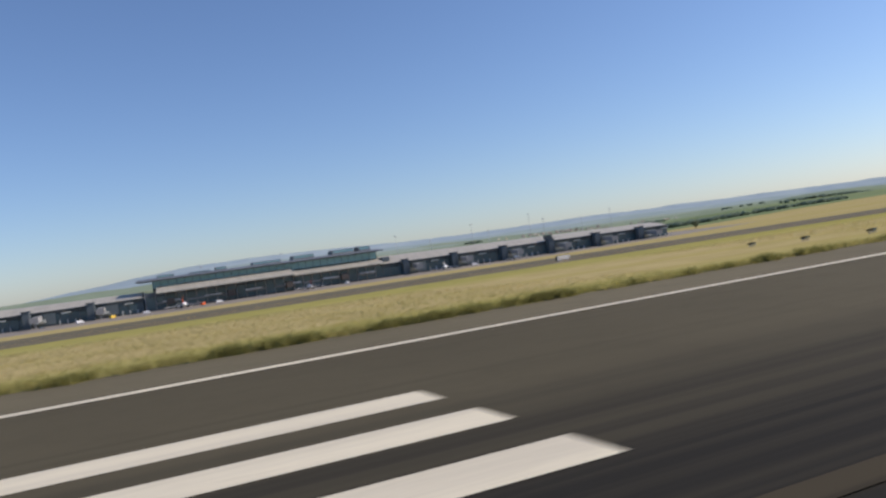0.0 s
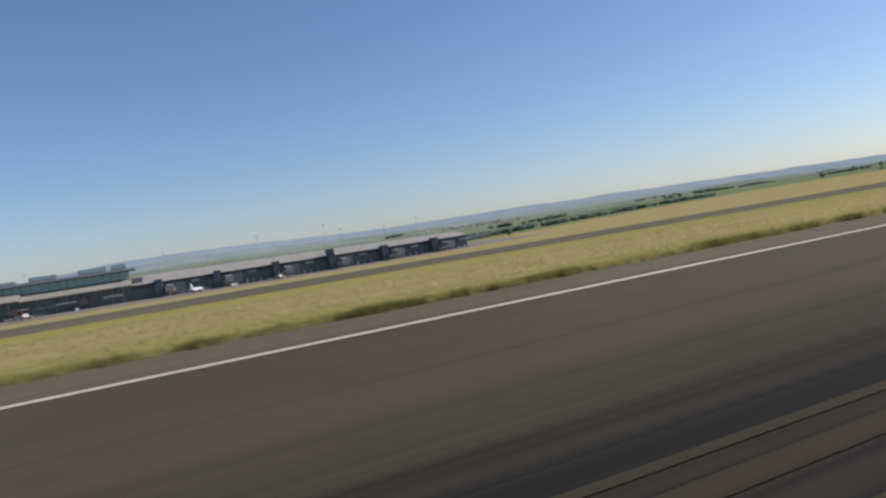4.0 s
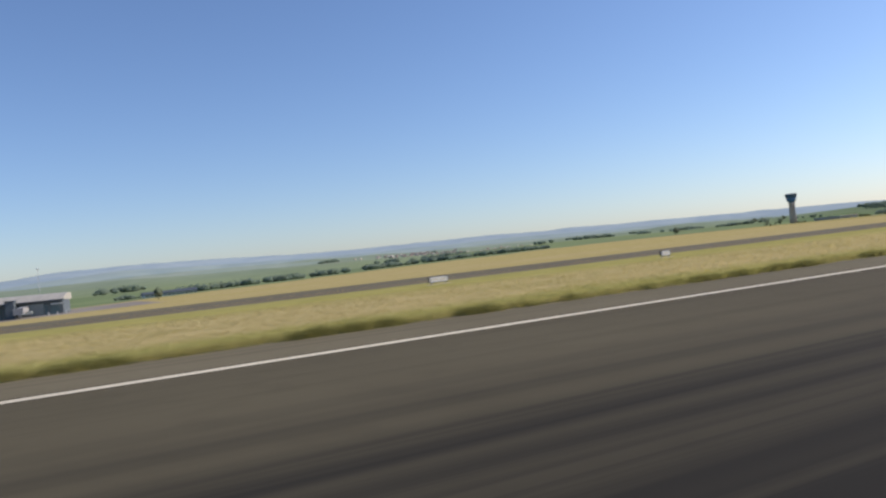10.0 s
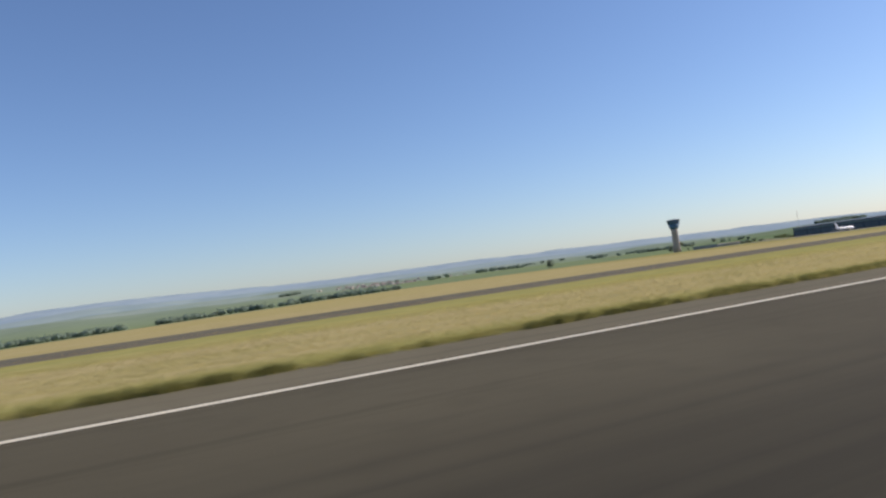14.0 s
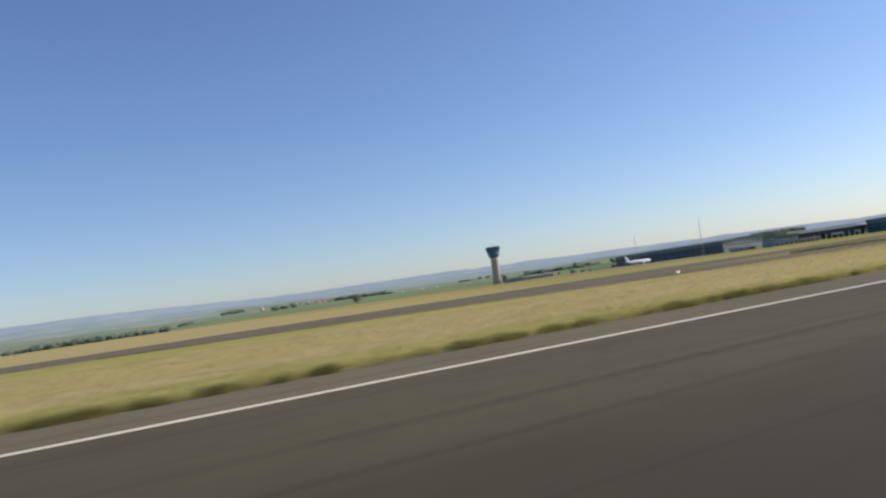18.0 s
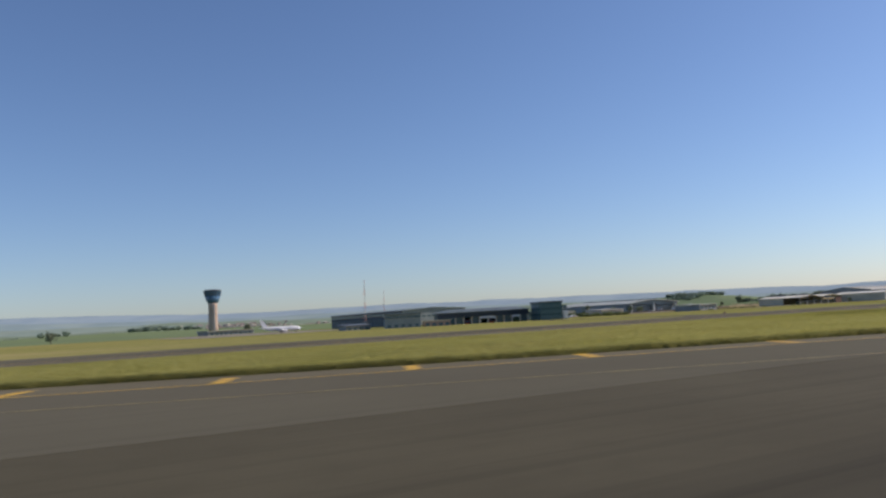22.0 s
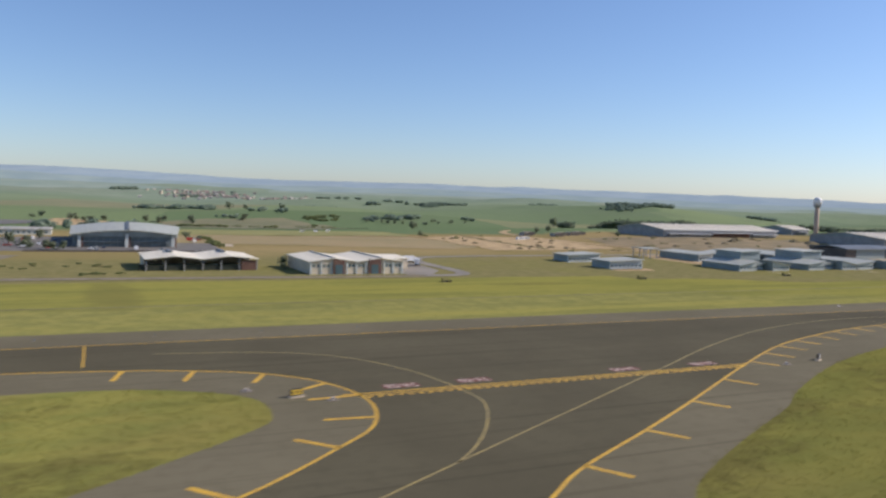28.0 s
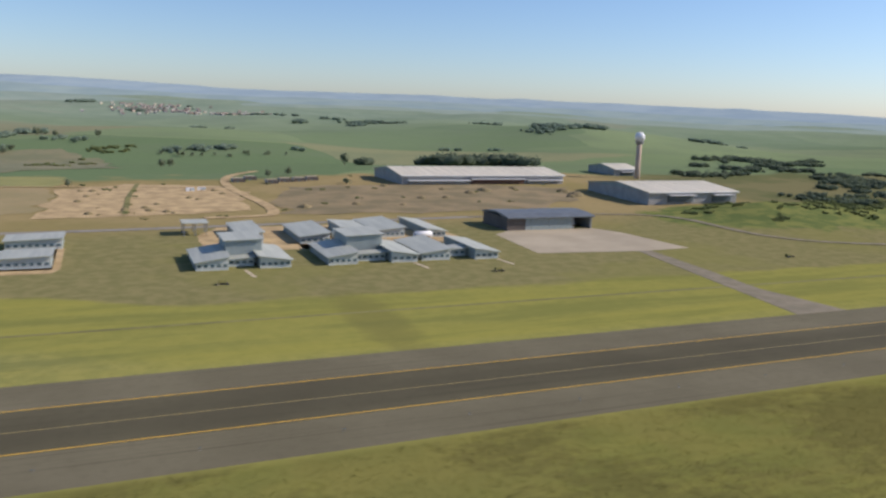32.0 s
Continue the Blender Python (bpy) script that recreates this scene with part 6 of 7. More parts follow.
for k in range(4):
    piece("light_panel", lp, dh, 46 + 2.9 * k, 0, 0)
plot("hangar_apron", [(2640, 411), (2626, 400), (2621, 343), (2680, 337), (2712, 340), (2706, 392), (2698, 411)], "sandy_slab", 0.1, "pale sandy concrete apron before the dark hangar", "apron")
structure("hangar_service_road", Shape().prism([(2677, 337), (2667, 281), (2661, 247), (2655, 213.6), (2680, 213.6), (2674, 251), (2679, 286), (2685, 337)], -0.8, 0.07), "gravel", "gravel road from the hangar apron to the taxiway", "road")
tagged(new("hangar_track", ribbon(Shape(), curve_through([(2640, 468), (2700, 469), (2748, 464), (2774, 450), (2783, 425), (2785, 395), (2791, 362), (2812, 338), (2860, 318)], 10), 4.5, 0.3).mesh("hangar_track", "gravel")),
       "pale gravel track round the foot of the green bank", "road", kind="structure")

strip("drainage_ditch", 1990, 3200, 257.2, 259.2, "scrub_soil", 0.03, "shallow dark ditch through the grass beyond the taxiway", "ditch")
# building sites
plot("dirt_plot", [(2386, 497), (2388, 560), (2391, 640), (2450, 680), (2508, 660), (2524, 610), (2512, 560), (2512, 515), (2450, 501)], "dirt", 0.22, "bare sandy building plot", "earth plot", ragged=9)
plot("brown_plot", [(2524, 494), (2535, 560), (2560, 640), (2680, 640), (2800, 600), (2782, 548), (2720, 505), (2664, 492)], "brown", 0.2, "churned brown earth beyond the barracks", "earth plot", ragged=16)
tagged(new("dirt_road", ribbon(Shape(), curve_through([(2478, 486), (2500, 488), (2518, 494), (2524, 520), (2522, 570), (2516, 630), (2518, 690), (2530, 740), (2560, 780)], 8), 7.5, 0.36).mesh("dirt_road", "dirt")),
       "curving sandy dirt road up to the fields", "road", kind="structure")
tagged(new("farm_track", ribbon(Shape(), curve_through([(2330, 668), (2380, 660), (2430, 655), (2500, 652), (2518, 650)], 8), 4.0, 0.36).mesh("farm_track", "dirt")),
       "thin sandy farm track behind the bare plot", "road", kind="structure")
tagged(new("plot_trench", ribbon(Shape(), curve_through([(2435, 505), (2438, 560), (2440, 594), (2446, 650), (2449, 680)], 6), 3.4, 0.5).mesh("plot_trench", "scrub_soil")), "dark overgrown trench across the bare plot", "ditch", kind="structure")
plot("yellow_field", [(2120, 652), (2392, 662), (2396, 736), (2120, 752)], "field_yellow", 0.25, "yellow-green strip of field behind the veld", "field", ragged=6)
plot("veld_plot", [(2160, 560), (2360, 508), (2384, 520), (2388, 650), (2160, 650)], "tan", 0.15, "mown tan veld beyond the car park", "earth plot", ragged=12)
plot("earth_bank", [(2086, 815), (2150, 770), (2198, 765), (2200, 830), (2194, 925), (2168, 1000), (2110, 1030), (2078, 1000)], "dirt", 0.5, "bare tan earth bank behind the arched hangar", "earth plot", ragged=10)
plot("grey_yard", [(1990, 800), (2060, 806), (2080, 860), (2078, 985), (1990, 960)], "car_tar", 0.4, "flat grey yard beyond the outbuildings", "yard", ragged=4)
plot("scrub_field", [(2215, 790), (2205, 1030), (2300, 1075), (2372, 1100), (2430, 1000), (2435, 850), (2330, 775)], "fallow", 0.4, "brown scrubby fallow field", "field", ragged=22)
ro = random.Random(21)
for k in range(18):
    cx, cy = ro.uniform(2395, 2505), ro.uniform(505, 640)
    s = ro.uniform(0.6, 1.7)
    hp = thing("earth_heap", cx, cy, lie(cx, cy) + 0.2, "heap of sandy building earth on the bare plot", "earth heap", "earth heaps")
    part("mound", Shape().loft([[(r * s * (1 + 0.25 * math.sin(5 * a + k)) * math.cos(a), r * s * 1.3 * math.sin(a), z * s) for a in [2 * math.pi * i / 10 for i in range(10)]] for r, z in ((2.0, -0.1), (1.3, 0.5), (0.4, 0.9))]), "brown", hp)
for k in range(14):
    cx, cy = ro.uniform(2540, 2790), ro.uniform(515, 625)
    s = ro.uniform(1.2, 3.0)
    hp = thing("earth_heap", cx, cy, height(cx, cy) + 0.1, "heap of brown building earth and rubble", "earth heap", "earth heaps")
    part("mound", Shape().loft([[(r * s * (1 + 0.25 * math.sin(4 * a + k)) * math.cos(a), r * s * 1.4 * math.sin(a), z * s) for a in [2 * math.pi * i / 10 for i in range(10)]] for r, z in ((2.0, -0.1), (1.3, 0.5), (0.4, 0.9))]), "brown", hp)
for px, py in ((2484, 627), (2492.5, 630), (2308, 727), (2322, 730), (2337, 741)):
    cn = thing("site_container", px, py, lie(px, py) + 0.2, "white site container on the open ground", "container", "site containers", turn=ro.uniform(-6, 6))
    part("body", Shape().box(-3.0, 3.0, -1.2, 1.2, 0, 2.4), "white", cn)
    part("door", Shape().box(-0.5, 0.5, -1.26, -1.2, 0.1, 2.1), "wall_grey", cn)
    part("window", Shape().box(1.2, 2.5, -1.26, -1.2, 1.0, 1.8), "glass_dark", cn)
    if py > 700:
        cn.matrix_world = cn.matrix_world @ Matrix.Diagonal((0.62, 0.62, 0.62, 1))
for k in range(6):
    wlx = 2524 + 12.5 * k
    rw = thing("half_built_house", wlx, 682 + ro.uniform(-16, 26), height(wlx, 690), "half-built grey block house without a roof", "building", "half-built houses")
    part("wall_front", Shape().box(0, 10, 0, 0.4, -1, 3.3), "umber", rw)
    part("wall_side", Shape().box(0, 0.4, 0.4, 9, -1, 3.3), "wall_grey", rw)
    part("wall_side", Shape().box(9.6, 10, 0.4, 9, -1, 2.9), "wall_grey", rw)
    part("wall_back", Shape().box(0.4, 9.6, 8.6, 9, -1, 3.3), "wall_cream", rw)
    part("doorway", Shape().box(3.6, 4.8, -0.05, 0.1, -0.4, 2.1), "wall_dark", rw)


# ---- warehouses and radar ----
def warehouse(x, y, z, w, d, eave, ridge, label, doors, ridge_at=0.5):
    t = thing("warehouse", x, y, z, label, "warehouse", "warehouses")
    part("wall", Shape().box(0, w, 0, d, -4, eave), "wall_grey", t, "grey clad wall")
    part("end_wall", Shape().loft([[(px, 0, eave), (px, d, eave), (px, d * ridge_at, ridge)] for px in (0, w)]), "wall_blue", t)
    part("roof", Shape().profile_x([(-1.5, eave - 0.2), (-1.5, eave + 0.3), (d * ridge_at, ridge + 0.4), (d + 1.5, eave + 0.3), (d + 1.5, eave - 0.2), (d * ridge_at, ridge)], -1.5, w + 1.5), "roof_white", t, "pale metal roof")
    rib = Shape().profile_x([(0, eave + 0.32), (d * ridge_at, ridge + 0.42), (d * ridge_at, ridge + 0.62), (0, eave + 0.5)], -0.25, 0.25).mesh("roof_seam", "roof_grey")
    for k in range(int(w / 9)):
        piece("roof_seam", rib, t, 4.5 + 9 * k, 0, 0)
    part("gutter", Shape().box(-1.5, w + 1.5, -2.1, -1.4, eave - 0.5, eave + 0.1), "white", t)
    for x0, x1, h, col in doors:
        part("loading_bay", Shape().box(x0, x1, -1.2, 0.1, -1, h), col, t)
        part("awning", Shape().box(x0 - 1, x1 + 1, -5, 0, h, h + 0.5), "white", t)
    return t


warehouse(2655, 632, 4.0, 157, 74, 7.5, 12.0, "long pale-roofed warehouse with dark loading bays", ((6, 62, 3.2, "wall_grey"), (64, 116, 4.4, "brick"), (120, 154, 3.2, "wall_grey")))
warehouse(2810, 503, 4.0, 87, 84, 6.6, 11.0, "broad pale-roofed warehouse with grey walls", ((18, 42, 4.2, "wall_dark"), (62, 80, 4.2, "wall_dark")))
warehouse(2924, 710, 4.0, 30, 50, 7.0, 11.0, "smaller pale-roofed warehouse behind the radar tower", ((8, 24, 4.0, "wall_dark"),))
radar = thing("radar_tower", 2930.5, 680, 3, "tall slim radar tower with a white dome", "radar tower")
part("shaft", Shape().turned(0, 0, [(3.3, -4), (2.8, 10), (2.6, 36)], 16), "column", radar, "tan concrete shaft", smooth=True)
part("gallery", Shape().turned(0, 0, [(2.6, 36), (4.4, 37.5), (4.4, 39)], 16), "wall_grey", radar)
part("dome", Shape().turned(0, 0, [(5.2 * math.cos(a), 43.3 + 5.2 * math.sin(a)) for a in [radians(-52 + 142 * i / 10) for i in range(11)]], 24), "white", radar, "white round radar dome", smooth=True)
rl = Shape().box(4.3, 4.45, -0.05, 0.05, 39, 40.1).mesh("rail_post", "steel")
for k in range(12):
    piece("rail_post", rl, radar, 0, 0, 0, 30 * k)


# ---- trees ----
def leaf_cloud(shape, cx, cy, cz, rx, ry, rz, count, size, rg):
    """Many small tilted leaf sprays through an uneven crown."""
    lobes = [(rg.uniform(-0.55, 0.55), rg.uniform(-0.55, 0.55), rg.uniform(-0.35, 0.5), rg.uniform(0.45, 0.75)) for _ in range(6)]
    for _ in range(count):
        lx, ly, lz, lr = rg.choice(lobes)
        v = Vector((rg.gauss(0, 1), rg.gauss(0, 1), rg.gauss(0, 1))).normalized() * lr * rg.uniform(0.55, 1.0)
        p = Vector((cx + (lx + v.x) * rx, cy + (ly + v.y) * ry, cz + (lz + v.z) * rz))
        a = Vector((rg.gauss(0, 1), rg.gauss(0, 1), rg.gauss(0, 0.6))).normalized() * size * rg.uniform(0.6, 1.4)
        b = a.cross(Vector((rg.gauss(0, 1), rg.gauss(0, 1), rg.gauss(0, 1)))).normalized() * size * rg.uniform(0.4, 1.0)
        shape.add([tuple(p - a), tuple(p + b * 0.7), tuple(p + a), tuple(p - b)], [(0, 1, 2, 3)])


CORE = bmesh.new()
bmesh.ops.create_icosphere(CORE, subdivisions=1, radius=1.0)
CORE_V, CORE_F = [v.co.copy() for v in CORE.verts], [tuple(v.index for v in f.verts) for f in CORE.faces]
CORE.free()


def leaf_core(shape, cx, cy, cz, rx, ry, rz, rg):
    """The dense inner mass of a crown, uneven like the leaves round it."""
    k = [rg.uniform(0.7, 1.12) for _ in CORE_V]
    shape.add([(cx + v.x * rx * q, cy + v.y * ry * q, cz + v.z * rz * q) for v, q in zip(CORE_V, k)], CORE_F)


def raw_mesh(shape, name, material):
    me = bpy.data.meshes.new(name)
    me.from_pydata([(x * K, y * K, z * K) for x, y, z in shape.v], [], shape.f)
    me.materials.append(M[material])
    return me


def tree_kind(h, w, seed):
    rg = random.Random(seed)
    trunk = Shape().loft([[(r * math.cos(a) + dx, r * math.sin(a), z) for a in [2 * math.pi * i / 8 for i in range(8)]] for r, z, dx in ((0.35, -0.6, 0), (0.24, h * 0.3, 0.1), (0.12, h * 0.62, -0.1))])
    limbs = []
    for k in range(4):
        a = k * 1.6 + rg.uniform(-0.3, 0.3)
        limbs.append(Shape().loft([[(q * math.cos(a) * w * 0.32 + r * math.cos(b), q * math.sin(a) * w * 0.32 + r * math.sin(b), z) for b in [2 * math.pi * i / 6 for i in range(6)]]
                                   for q, r, z in ((0.02, 0.14, h * 0.3), (0.5, 0.09, h * 0.46), (1.0, 0.04, h * 0.6))]))
    crown = Shape()
    for k in range(4):
        leaf_core(crown, rg.uniform(-0.22, 0.22) * w, rg.uniform(-0.22, 0.22) * w, h * rg.uniform(0.36, 0.68), w * 0.3, w * 0.3, h * 0.22, rg)
    leaf_cloud(crown, 0, 0, h * 0.52, w * 0.6, w * 0.6, h * 0.46, 260, w * 0.085, rg)
    return trunk, limbs, crown


KINDS = []
for i, (h, w) in enumerate(((7.5, 6.5), (10, 7.5), (6, 7.5))):
    trunk, limbs, crown = tree_kind(h, w, 30 + i)
    KINDS.append((trunk.mesh("trunk", "bark"), [lm.mesh("limb", "bark") for lm in limbs], raw_mesh(crown, "crown", "leaf")))
TREES = []
for trunk_me, limb_me, crown_me in KINDS:
    t = thing("tree", -3000, -2500, height(-3000, -2500), "dark green broadleaf tree standing in the grass", "tree", "field trees")
    for nm, me in [("trunk", trunk_me)] + [("limb", lm) for lm in limb_me] + [("crown", crown_me)]:
        piece(nm, me, t)
    TREES.append(t)
rt = random.Random(17)


def plant(x, y, s):
    ob = copy_thing(rt.choice(TREES), pose(0, 0, 0))
    ob.matrix_world = Matrix.Translation((x * K, y * K, lie(x, y) * K)) @ Matrix.Rotation(rt.uniform(0, 6.28), 4, "Z") @ Matrix.Diagonal((s, s, s * rt.uniform(0.85, 1.15), 1))


SPOTS = [(2612, 650, 0.9), (2671, 860, 1.3), (2088, 560, 0.8), (2094, 590, 0.9), (2066, 612, 0.9), (2056, 470, 0.6), (2104, 492, 0.75), (2109, 495, 0.7), (2100, 498, 0.8), (2088, 520, 0.8), (2080, 530, 0.8), (2092, 505, 0.7), (2072, 540, 0.9), (2190, 610, 0.8), (2196, 590, 0.7), (2206, 381, 0.55), (2204, 370, 0.5), (2489, 888, 1.1), (2480, 870, 0.9),
         (2364, 1279, 1.3), (2340, 1290, 1.4), (2324, 1082, 1.2), (2318, 1060, 1.2), (2420, 1270, 1.2), (2400, 660, 0.6), (2740, 735, 0.8), (2560, 720, 0.7), (2580, 730, 0.8), (880, 640, 0.9), (812, 640, 1.0), (800, 655, 1.1),
         (1880, 860, 1.0), (2014, 640, 0.7), (2000, 650, 0.7), (1948, 500, 0.5), (2040, 610, 0.7), (1690, 900, 1.2)]
for x, y, s in SPOTS:
    plant(x, y, s)
for k in range(14):
    plant(2500 + 11 * k + rt.uniform(-9, 9), 1046 + rt.uniform(-14, 30), rt.uniform(0.45, 0.85))
for k in range(16):
    plant(2060 + rt.uniform(0, 200), 1000 + rt.uniform(0, 60), rt.uniform(0.7, 1.1))
for o in TREES:
    for ch in list(o.children_recursive) + [o]:
        bpy.data.objects.remove(ch)


def woods(name, label, patches, seed, leaf="hazed_leaf"):
    """Far woods: nobody could count their trees."""
    rg, s = random.Random(seed), Shape()
    for x0, y0, x1, y1, wide, n, h in patches:
        clumps = [(rg.random(), rg.gauss(0, wide * 0.7), rg.uniform(0.4, 1.7)) for _ in range(n // 11 + 1)]
        for k in range(n):
            t, off, loose = rg.choice(clumps)
            x, y = x0 + (x1 - x0) * t + rg.gauss(0, h * loose), y0 + (y1 - y0) * t + off + rg.gauss(0, h * loose)
            hh = h * rg.uniform(0.6, 1.25)
            wx = rg.uniform(0.5, 0.95)
            leaf_core(s, x, y, lie(x, y) + hh * 0.38, hh * wx, hh * wx, hh * 0.44, rg)
            leaf_cloud(s, x, y, lie(x, y) + hh * 0.45, hh * (wx + 0.1), hh * (wx + 0.1), hh * 0.5, 34, hh * 0.12, rg)
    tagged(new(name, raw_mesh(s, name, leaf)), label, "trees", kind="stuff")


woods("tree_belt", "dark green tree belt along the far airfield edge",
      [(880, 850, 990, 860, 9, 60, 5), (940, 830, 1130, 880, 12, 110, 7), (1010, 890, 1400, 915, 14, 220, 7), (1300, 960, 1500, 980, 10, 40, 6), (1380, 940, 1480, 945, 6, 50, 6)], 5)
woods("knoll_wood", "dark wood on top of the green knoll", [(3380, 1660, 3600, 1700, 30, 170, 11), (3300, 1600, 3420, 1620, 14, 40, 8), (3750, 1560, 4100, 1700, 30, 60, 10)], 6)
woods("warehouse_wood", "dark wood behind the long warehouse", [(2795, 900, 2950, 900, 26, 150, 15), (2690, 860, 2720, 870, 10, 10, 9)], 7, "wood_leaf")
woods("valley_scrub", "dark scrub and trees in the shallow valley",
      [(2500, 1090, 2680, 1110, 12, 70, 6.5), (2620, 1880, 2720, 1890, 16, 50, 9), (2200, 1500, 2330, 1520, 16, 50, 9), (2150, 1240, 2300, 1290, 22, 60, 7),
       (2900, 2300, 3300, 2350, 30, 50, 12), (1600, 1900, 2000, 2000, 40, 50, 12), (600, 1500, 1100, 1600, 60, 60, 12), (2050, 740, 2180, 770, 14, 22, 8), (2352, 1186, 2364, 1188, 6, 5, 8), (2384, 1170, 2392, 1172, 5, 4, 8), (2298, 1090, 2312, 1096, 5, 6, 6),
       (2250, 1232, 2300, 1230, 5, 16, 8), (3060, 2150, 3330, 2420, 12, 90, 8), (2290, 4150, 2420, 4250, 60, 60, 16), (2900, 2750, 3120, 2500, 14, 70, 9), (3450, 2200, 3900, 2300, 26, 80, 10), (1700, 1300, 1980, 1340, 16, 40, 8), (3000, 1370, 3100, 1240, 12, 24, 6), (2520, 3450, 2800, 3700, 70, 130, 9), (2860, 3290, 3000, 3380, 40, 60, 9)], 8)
woods("slope_scrub", "dark scrub and trees on the slope past the warehouses",
      [(2985, 505, 3060, 520, 22, 110, 4.5), (3060, 520, 3220, 640, 40, 330, 5), (3150, 760, 3500, 980, 50, 210, 6.5), (3140, 640, 3420, 760, 40, 130, 4), (3300, 1050, 3700, 1150, 40, 150, 9), (3020, 690, 3120, 720, 16, 60, 6)], 13, "wood_leaf")
woods("bank_scrub", "dark green scrub on the earth bank", [(2800, 440, 2900, 470, 22, 200, 1.6), (2830, 405, 2940, 425, 18, 240, 1.4), (2900, 425, 3060, 480, 30, 420, 2.0), (2950, 470, 3080, 510, 16, 120, 3.6)], 9, "bush_leaf")
woods("plot_scrub", "low brown-green scrub on the churned earth", [(2530, 520, 2790, 590, 34, 110, 1.1), (2540, 600, 2700, 630, 12, 50, 1.2), (2400, 660, 2640, 700, 20, 70, 1.4), (2390, 480, 2510, 492, 5, 22, 0.9), (2435, 505, 2449, 680, 1.5, 60, 1.1), (2030, 372, 2130, 400, 16, 300, 0.7), (2100, 352, 2140, 356, 3, 60, 0.9), (1946, 425, 2010, 388, 5, 60, 2.4), (2036, 430, 2046, 590, 5, 60, 3.0), (1950, 540, 1980, 630, 6, 40, 3.2), (1985, 630, 2040, 640, 6, 50, 4.0), (2215, 850, 2420, 960, 45, 330, 2.6), (2199.5, 505, 2203.5, 622, 0.8, 150, 1.7), (2405, 1085, 2460, 1110, 18, 110, 3.2)], 10, "bush_leaf")

# ---- village on the far slope ----
rv = random.Random(12)
HOUSE_WALL = [Shape().box(-6, 6, -5, 5, -4, 5).mesh("wall", c) for c in ("wall_cream", "wall_grey", "wall_grey")]
HOUSE_ROOF = [Shape().profile_x([(-6, 4.8), (6, 4.8), (0, 9)], -7, 7).mesh("roof", c) for c in ("terracotta", "terracotta", "roof_grey")]
for k in range(150):
    if k < 105:
        x, y = 2660 + rv.gauss(0, 115), 3600 + rv.gauss(0, 190)
    else:
        x, y = 2930 + rv.gauss(0, 90), 3330 + rv.gauss(0, 60)
    t = thing("village_house", x, y, lie(x, y), "small village house with a terracotta roof", "house", "village houses", turn=rv.uniform(-40, 40))
    piece("wall", rv.choice(HOUSE_WALL), t)
    piece("roof", rv.choice(HOUSE_ROOF), t)


# ---- grass ----
def blades(name, count, area, tall, spread, material, label, seed, per=4):
    """Grass clumps of a few bent blades each; area(rng, n) gives where they stand."""
    rg = np.random.default_rng(seed)
    px, py = area(rg, count)
    pz = np.array([height(a, b) for a, b in zip(px, py)])
    n = len(px)
    base = np.stack([px, py, pz], 1)[:, None, :].repeat(per, 1)
    off = rg.normal(0, spread, (n, per, 2))
    ang = rg.uniform(0, 2 * math.pi, (n, per))
    hh = tall * rg.uniform(0.5, 1.25, (n, 1)) * rg.uniform(0.7, 1.1, (n, per))
    ww = tall * rg.uniform(0.10, 0.2, (n, per))
    lean = rg.normal(0, 0.35, (n, per, 2)) * hh[..., None]
    root = base.copy()
    root[..., :2] += off
    side = np.stack([np.cos(ang) * ww, np.sin(ang) * ww, np.zeros_like(ww)], -1)
    tip = root.copy()
    tip[..., :2] += lean
    tip[..., 2] += hh
    verts = np.stack([root - side, root + side, tip], 2).reshape(-1, 3) * K
    me = bpy.data.meshes.new(name)
    m = n * per
    me.vertices.add(3 * m)
    me.vertices.foreach_set("co", verts.astype(np.float32).ravel())
    me.loops.add(3 * m)
    me.loops.foreach_set("vertex_index", np.arange(3 * m, dtype=np.int32))
    me.polygons.add(m)
    me.polygons.foreach_set("loop_start", np.arange(0, 3 * m, 3, dtype=np.int32))
    me.update()
    me.validate()
    me.materials.append(M[material])
    tagged(new(name, me), label, "grass", kind="stuff")


def edge_zone(x0, x1, y0, y1, wander):
    def area(rg, n):
        x = rg.uniform(x0, x1, n)
        y = y0 + (y1 - y0) * rg.random(n) ** 1.5 + wander * np.sin(x / 7.0) * rg.random(n)
        keep = ~((x > 1853) & (x < 1876) & (y < 46)) & (np.hypot(x - 1883.4, y - 115.8) > 7.3) & ~((x > 355) & (x < 396) & (y > 45.5 + 0.1 * np.abs(x - 376)))
        return x[keep], y[keep]
    return area


def tuft_line(x0, x1, y0, gap, deep):
    """Tufts in uneven clumps along the shoulder's edge."""
    def area(rg, n):
        cx = np.sort(rg.uniform(x0, x1, int((x1 - x0) / gap)))
        size = rg.uniform(0.3, 1.15, len(cx))
        k = rg.choice(len(cx), n, p=size ** 2 / (size ** 2).sum())
        size = size[k]
        return cx[k] + rg.normal(0, 0.5, n) * size, y0 + np.abs(rg.normal(0, deep, n)) * size - 0.25 * rg.random(n)
    return area


blades("verge_grass", 15000, edge_zone(150, 1530, 42.7, 45.2, 0.4), 0.42, 0.32, "blades_edge", "ragged green grass along the runway shoulder", 1, 5)
blades("verge_tufts", 15000, tuft_line(150, 1535, 42.8, 1.9, 0.42), 0.56, 0.22, "blades_dark", "dark green tufts in clumps along the shoulder edge", 7, 5)
blades("dry_grass", 110000, edge_zone(150, 1500, 45.0, 110.0, 0.8), 0.3, 0.5, "blades_dry", "tall dry yellow grass beside the runway", 2, 3)
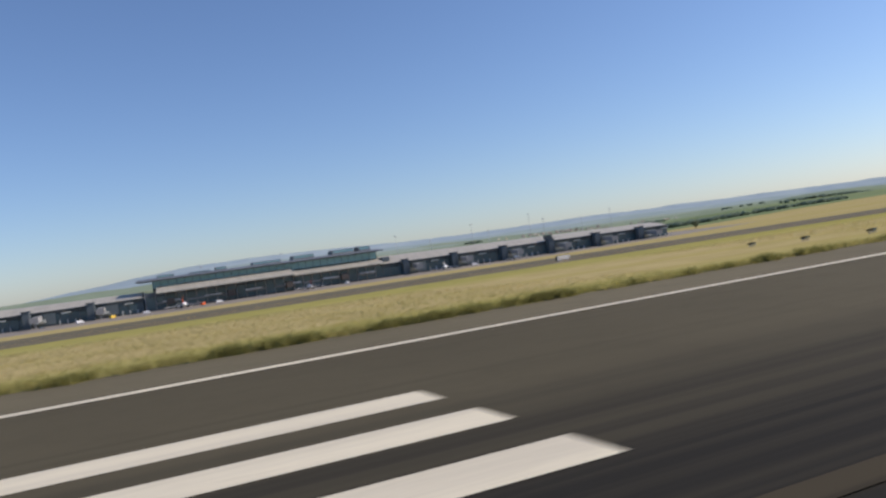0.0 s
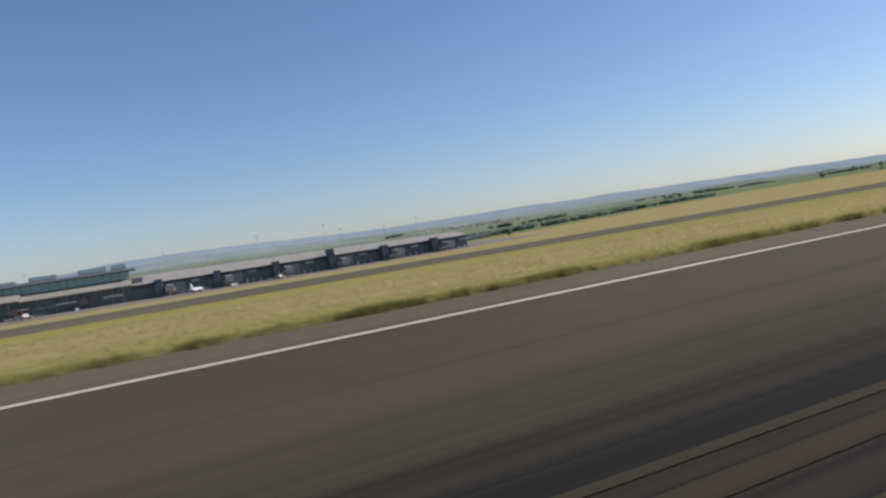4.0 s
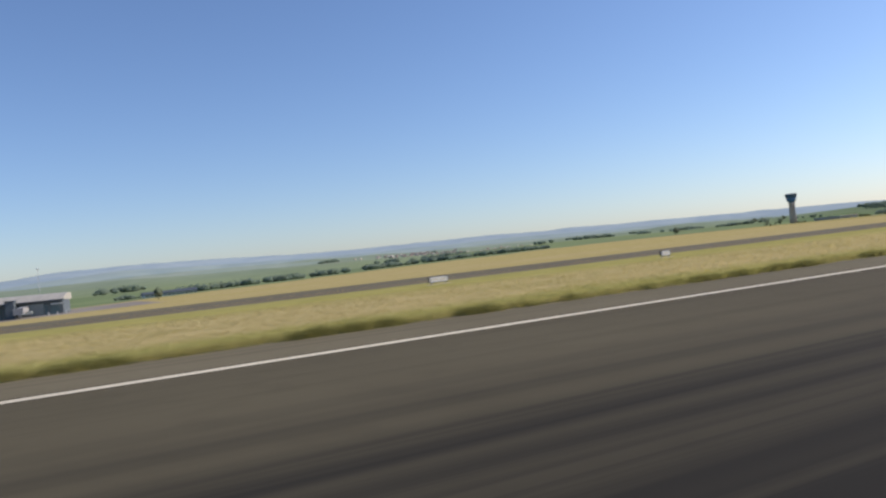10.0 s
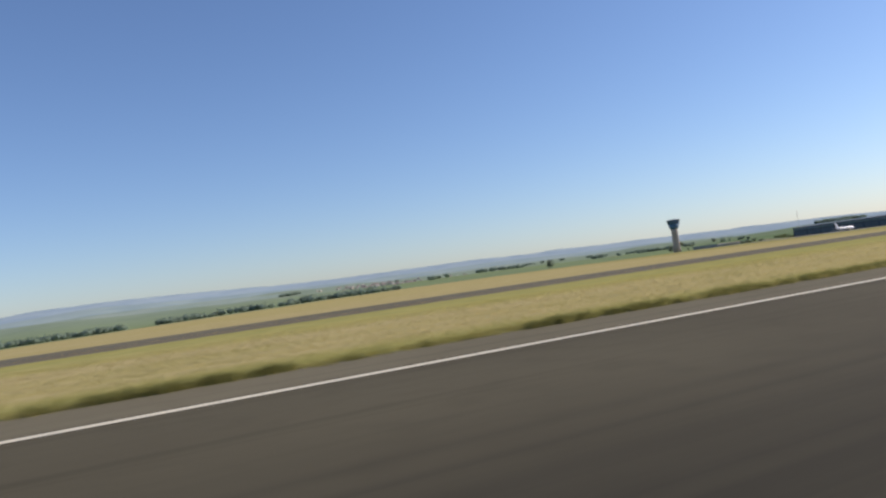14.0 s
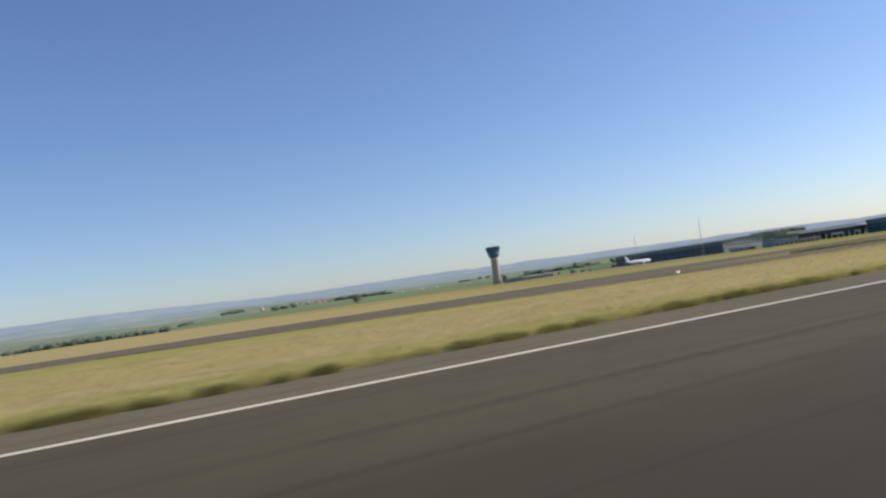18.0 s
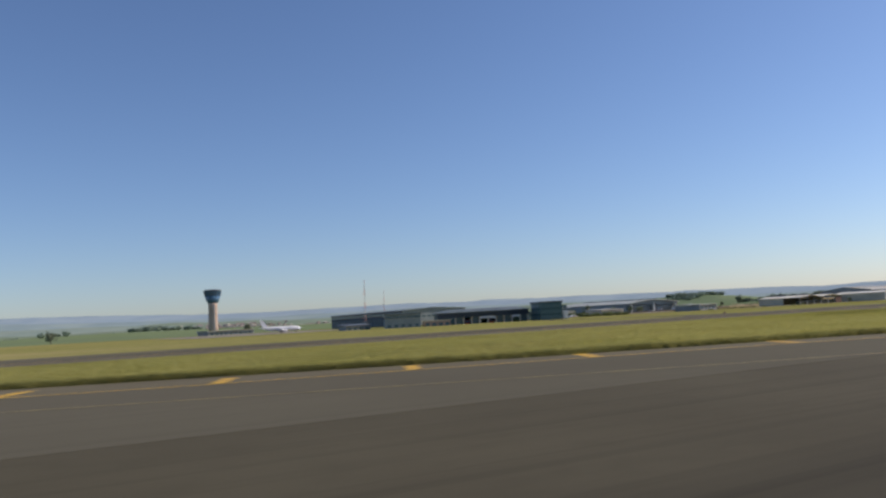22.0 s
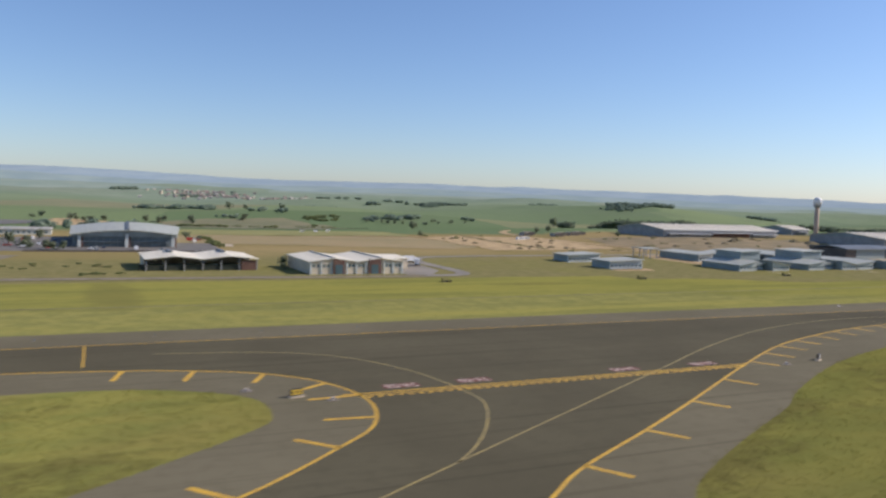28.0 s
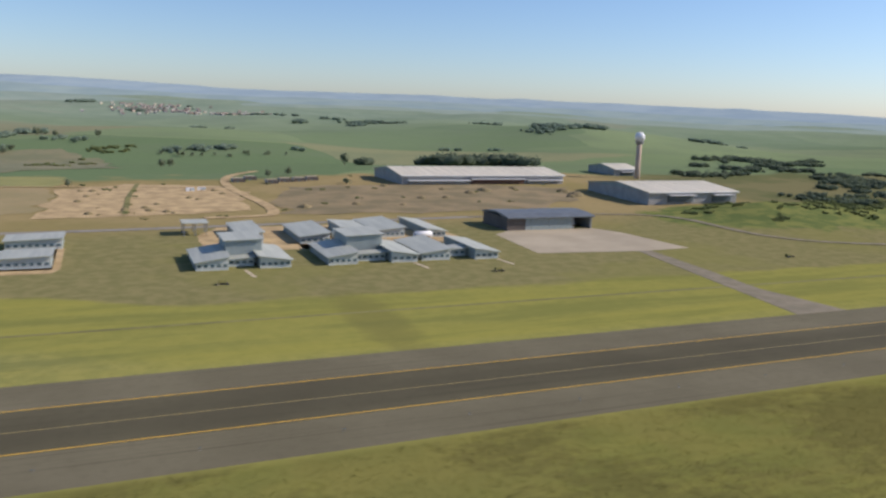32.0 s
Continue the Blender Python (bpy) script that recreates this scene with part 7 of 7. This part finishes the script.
def inside(x, y, poly):
    """Which of the points lie within a polygon."""
    hit = np.zeros(len(x), bool)
    for (ax, ay), (bx, by) in zip(poly, poly[1:] + poly[:1]):
        if ay != by:
            hit ^= ((ay > y) != (by > y)) & (x < (bx - ax) * (y - ay) / (by - ay) + ax)
    return hit


def clear_of(area, *polys):
    """The same stretch of grass, without what is paved."""
    def kept(rg, n):
        x, y = area(rg, n)
        ok = np.ones(len(x), bool)
        for q in polys:
            ok &= ~inside(x, y, [tuple(c) for c in q])
        return x[ok], y[ok]
    return kept


def beside(line, wide):
    """Along a line, on its one side."""
    def area(rg, n):
        p = np.array([tuple(c)[:2] for c in line])
        seg = np.hypot(*(p[1:] - p[:-1]).T)
        k = rg.choice(len(seg), n, p=seg / seg.sum())
        t, w = rg.random(n), wide * rg.random(n) ** 1.6
        d = (p[1:] - p[:-1])[k] / seg[k][:, None]
        q = p[k] + (p[1:] - p[:-1])[k] * t[:, None] + np.stack([-d[:, 1], d[:, 0]], 1) * w[:, None]
        return q[:, 0], q[:, 1]
    return area


ROAD_EDGE_FAR = [p for p in ROAD[29:] if p[1] < 92]
EXIT_EDGE = [p for p in EXIT[1:40] if 1500 < p[0] < 1790]
blades("exit_verge_tufts", 9000, clear_of(beside(EXIT_EDGE, -1.3), EXIT), 0.66, 0.35, "blades_dark", "dark ragged grass edge along the exit shoulder", 8, 5)
MOUTH = [(1849, 30), (1897, 30), (1897, 48), (1849, 48)]
GAPS = [[(px - 1.3, 30), (px + 1.3, 30), (px + 1.3, py + 1.3), (px - 1.3, py + 1.3)] for px, py in SLABS]
blades("verge_grass_beyond", 11000, clear_of(edge_zone(1772, 1990, 42.0, 44.0, 0.3), ROAD, MOUTH, SHOULDER, EXIT, *GAPS), 0.5, 0.3, "blades_edge", "ragged grass edge along the runway shoulder", 3, 5)
blades("verge_tufts_beyond", 8000, clear_of(tuft_line(1775, 1990, 42.0, 1.5, 0.3), ROAD, MOUTH, *GAPS), 0.58, 0.22, "blades_dark", "dark tufts along the runway shoulder past the exit", 9, 5)


def patches(spots):
    """Uneven clumps that thin out from the middle of each spot."""
    def area(rg, n):
        size = np.array([rx * ry for _, _, rx, ry in spots])
        k = rg.choice(len(spots), n, p=size / size.sum())
        q = np.array(spots)[k]
        knots = rg.normal(0, 0.6, (len(spots), 70, 2))
        c = knots[k, rg.integers(0, 70, n)] + rg.normal(0, 0.07, (n, 2))
        return q[:, 0] + c[:, 0] * q[:, 2], q[:, 1] + c[:, 1] * q[:, 3]
    return area


TUFTED = [(1884, 71, 9, 7), (1911, 67, 5, 2.6), (1916.5, 52, 4, 4.5), (1940, 68, 9, 1.6), (1922.5, 68, 3, 2.5), (1853, 62, 9, 9), (1841, 71, 5, 3), (1828, 100, 8, 7), (1805, 70, 4, 5),
          (1904, 50, 3, 2), (1935, 58, 5, 2), (1816, 118, 9, 4), (1960, 84, 9, 5), (1958, 60, 5, 2)]
blades("dark_tuft_patches", 6500, clear_of(patches(TUFTED), ROAD, EXIT), 0.42, 0.3, "blades_patch", "dark green tufted patches in the grass", 11, 5)
blades("road_verge_grass", 3600, clear_of(beside(ROAD_EDGE_FAR, 0.8), ROAD), 0.6, 0.3, "blades_dark", "dark ragged grass edge along the service road", 6, 5)
blades("exit_grass", 48000, clear_of(edge_zone(1600, 1812, 44.5, 152.0, 0.8), EXIT), 0.32, 0.5, "blades_exit", "yellow-green grass beside the rapid exit", 12, 4)
blades("green_grass", 62000, clear_of(edge_zone(1788, 2000, 44.5, 152.0, 0.8), ROAD, EXIT), 0.32, 0.5, "blades_lush", "green grass between runway and taxiway", 4, 4)
blades("green_grass_past_junction", 112000, clear_of(edge_zone(2000, 2720, 44.5, 153.0, 0.8), FAN), 0.36, 0.55, "blades_lush", "patchy green grass past the taxiway junction", 5, 4)
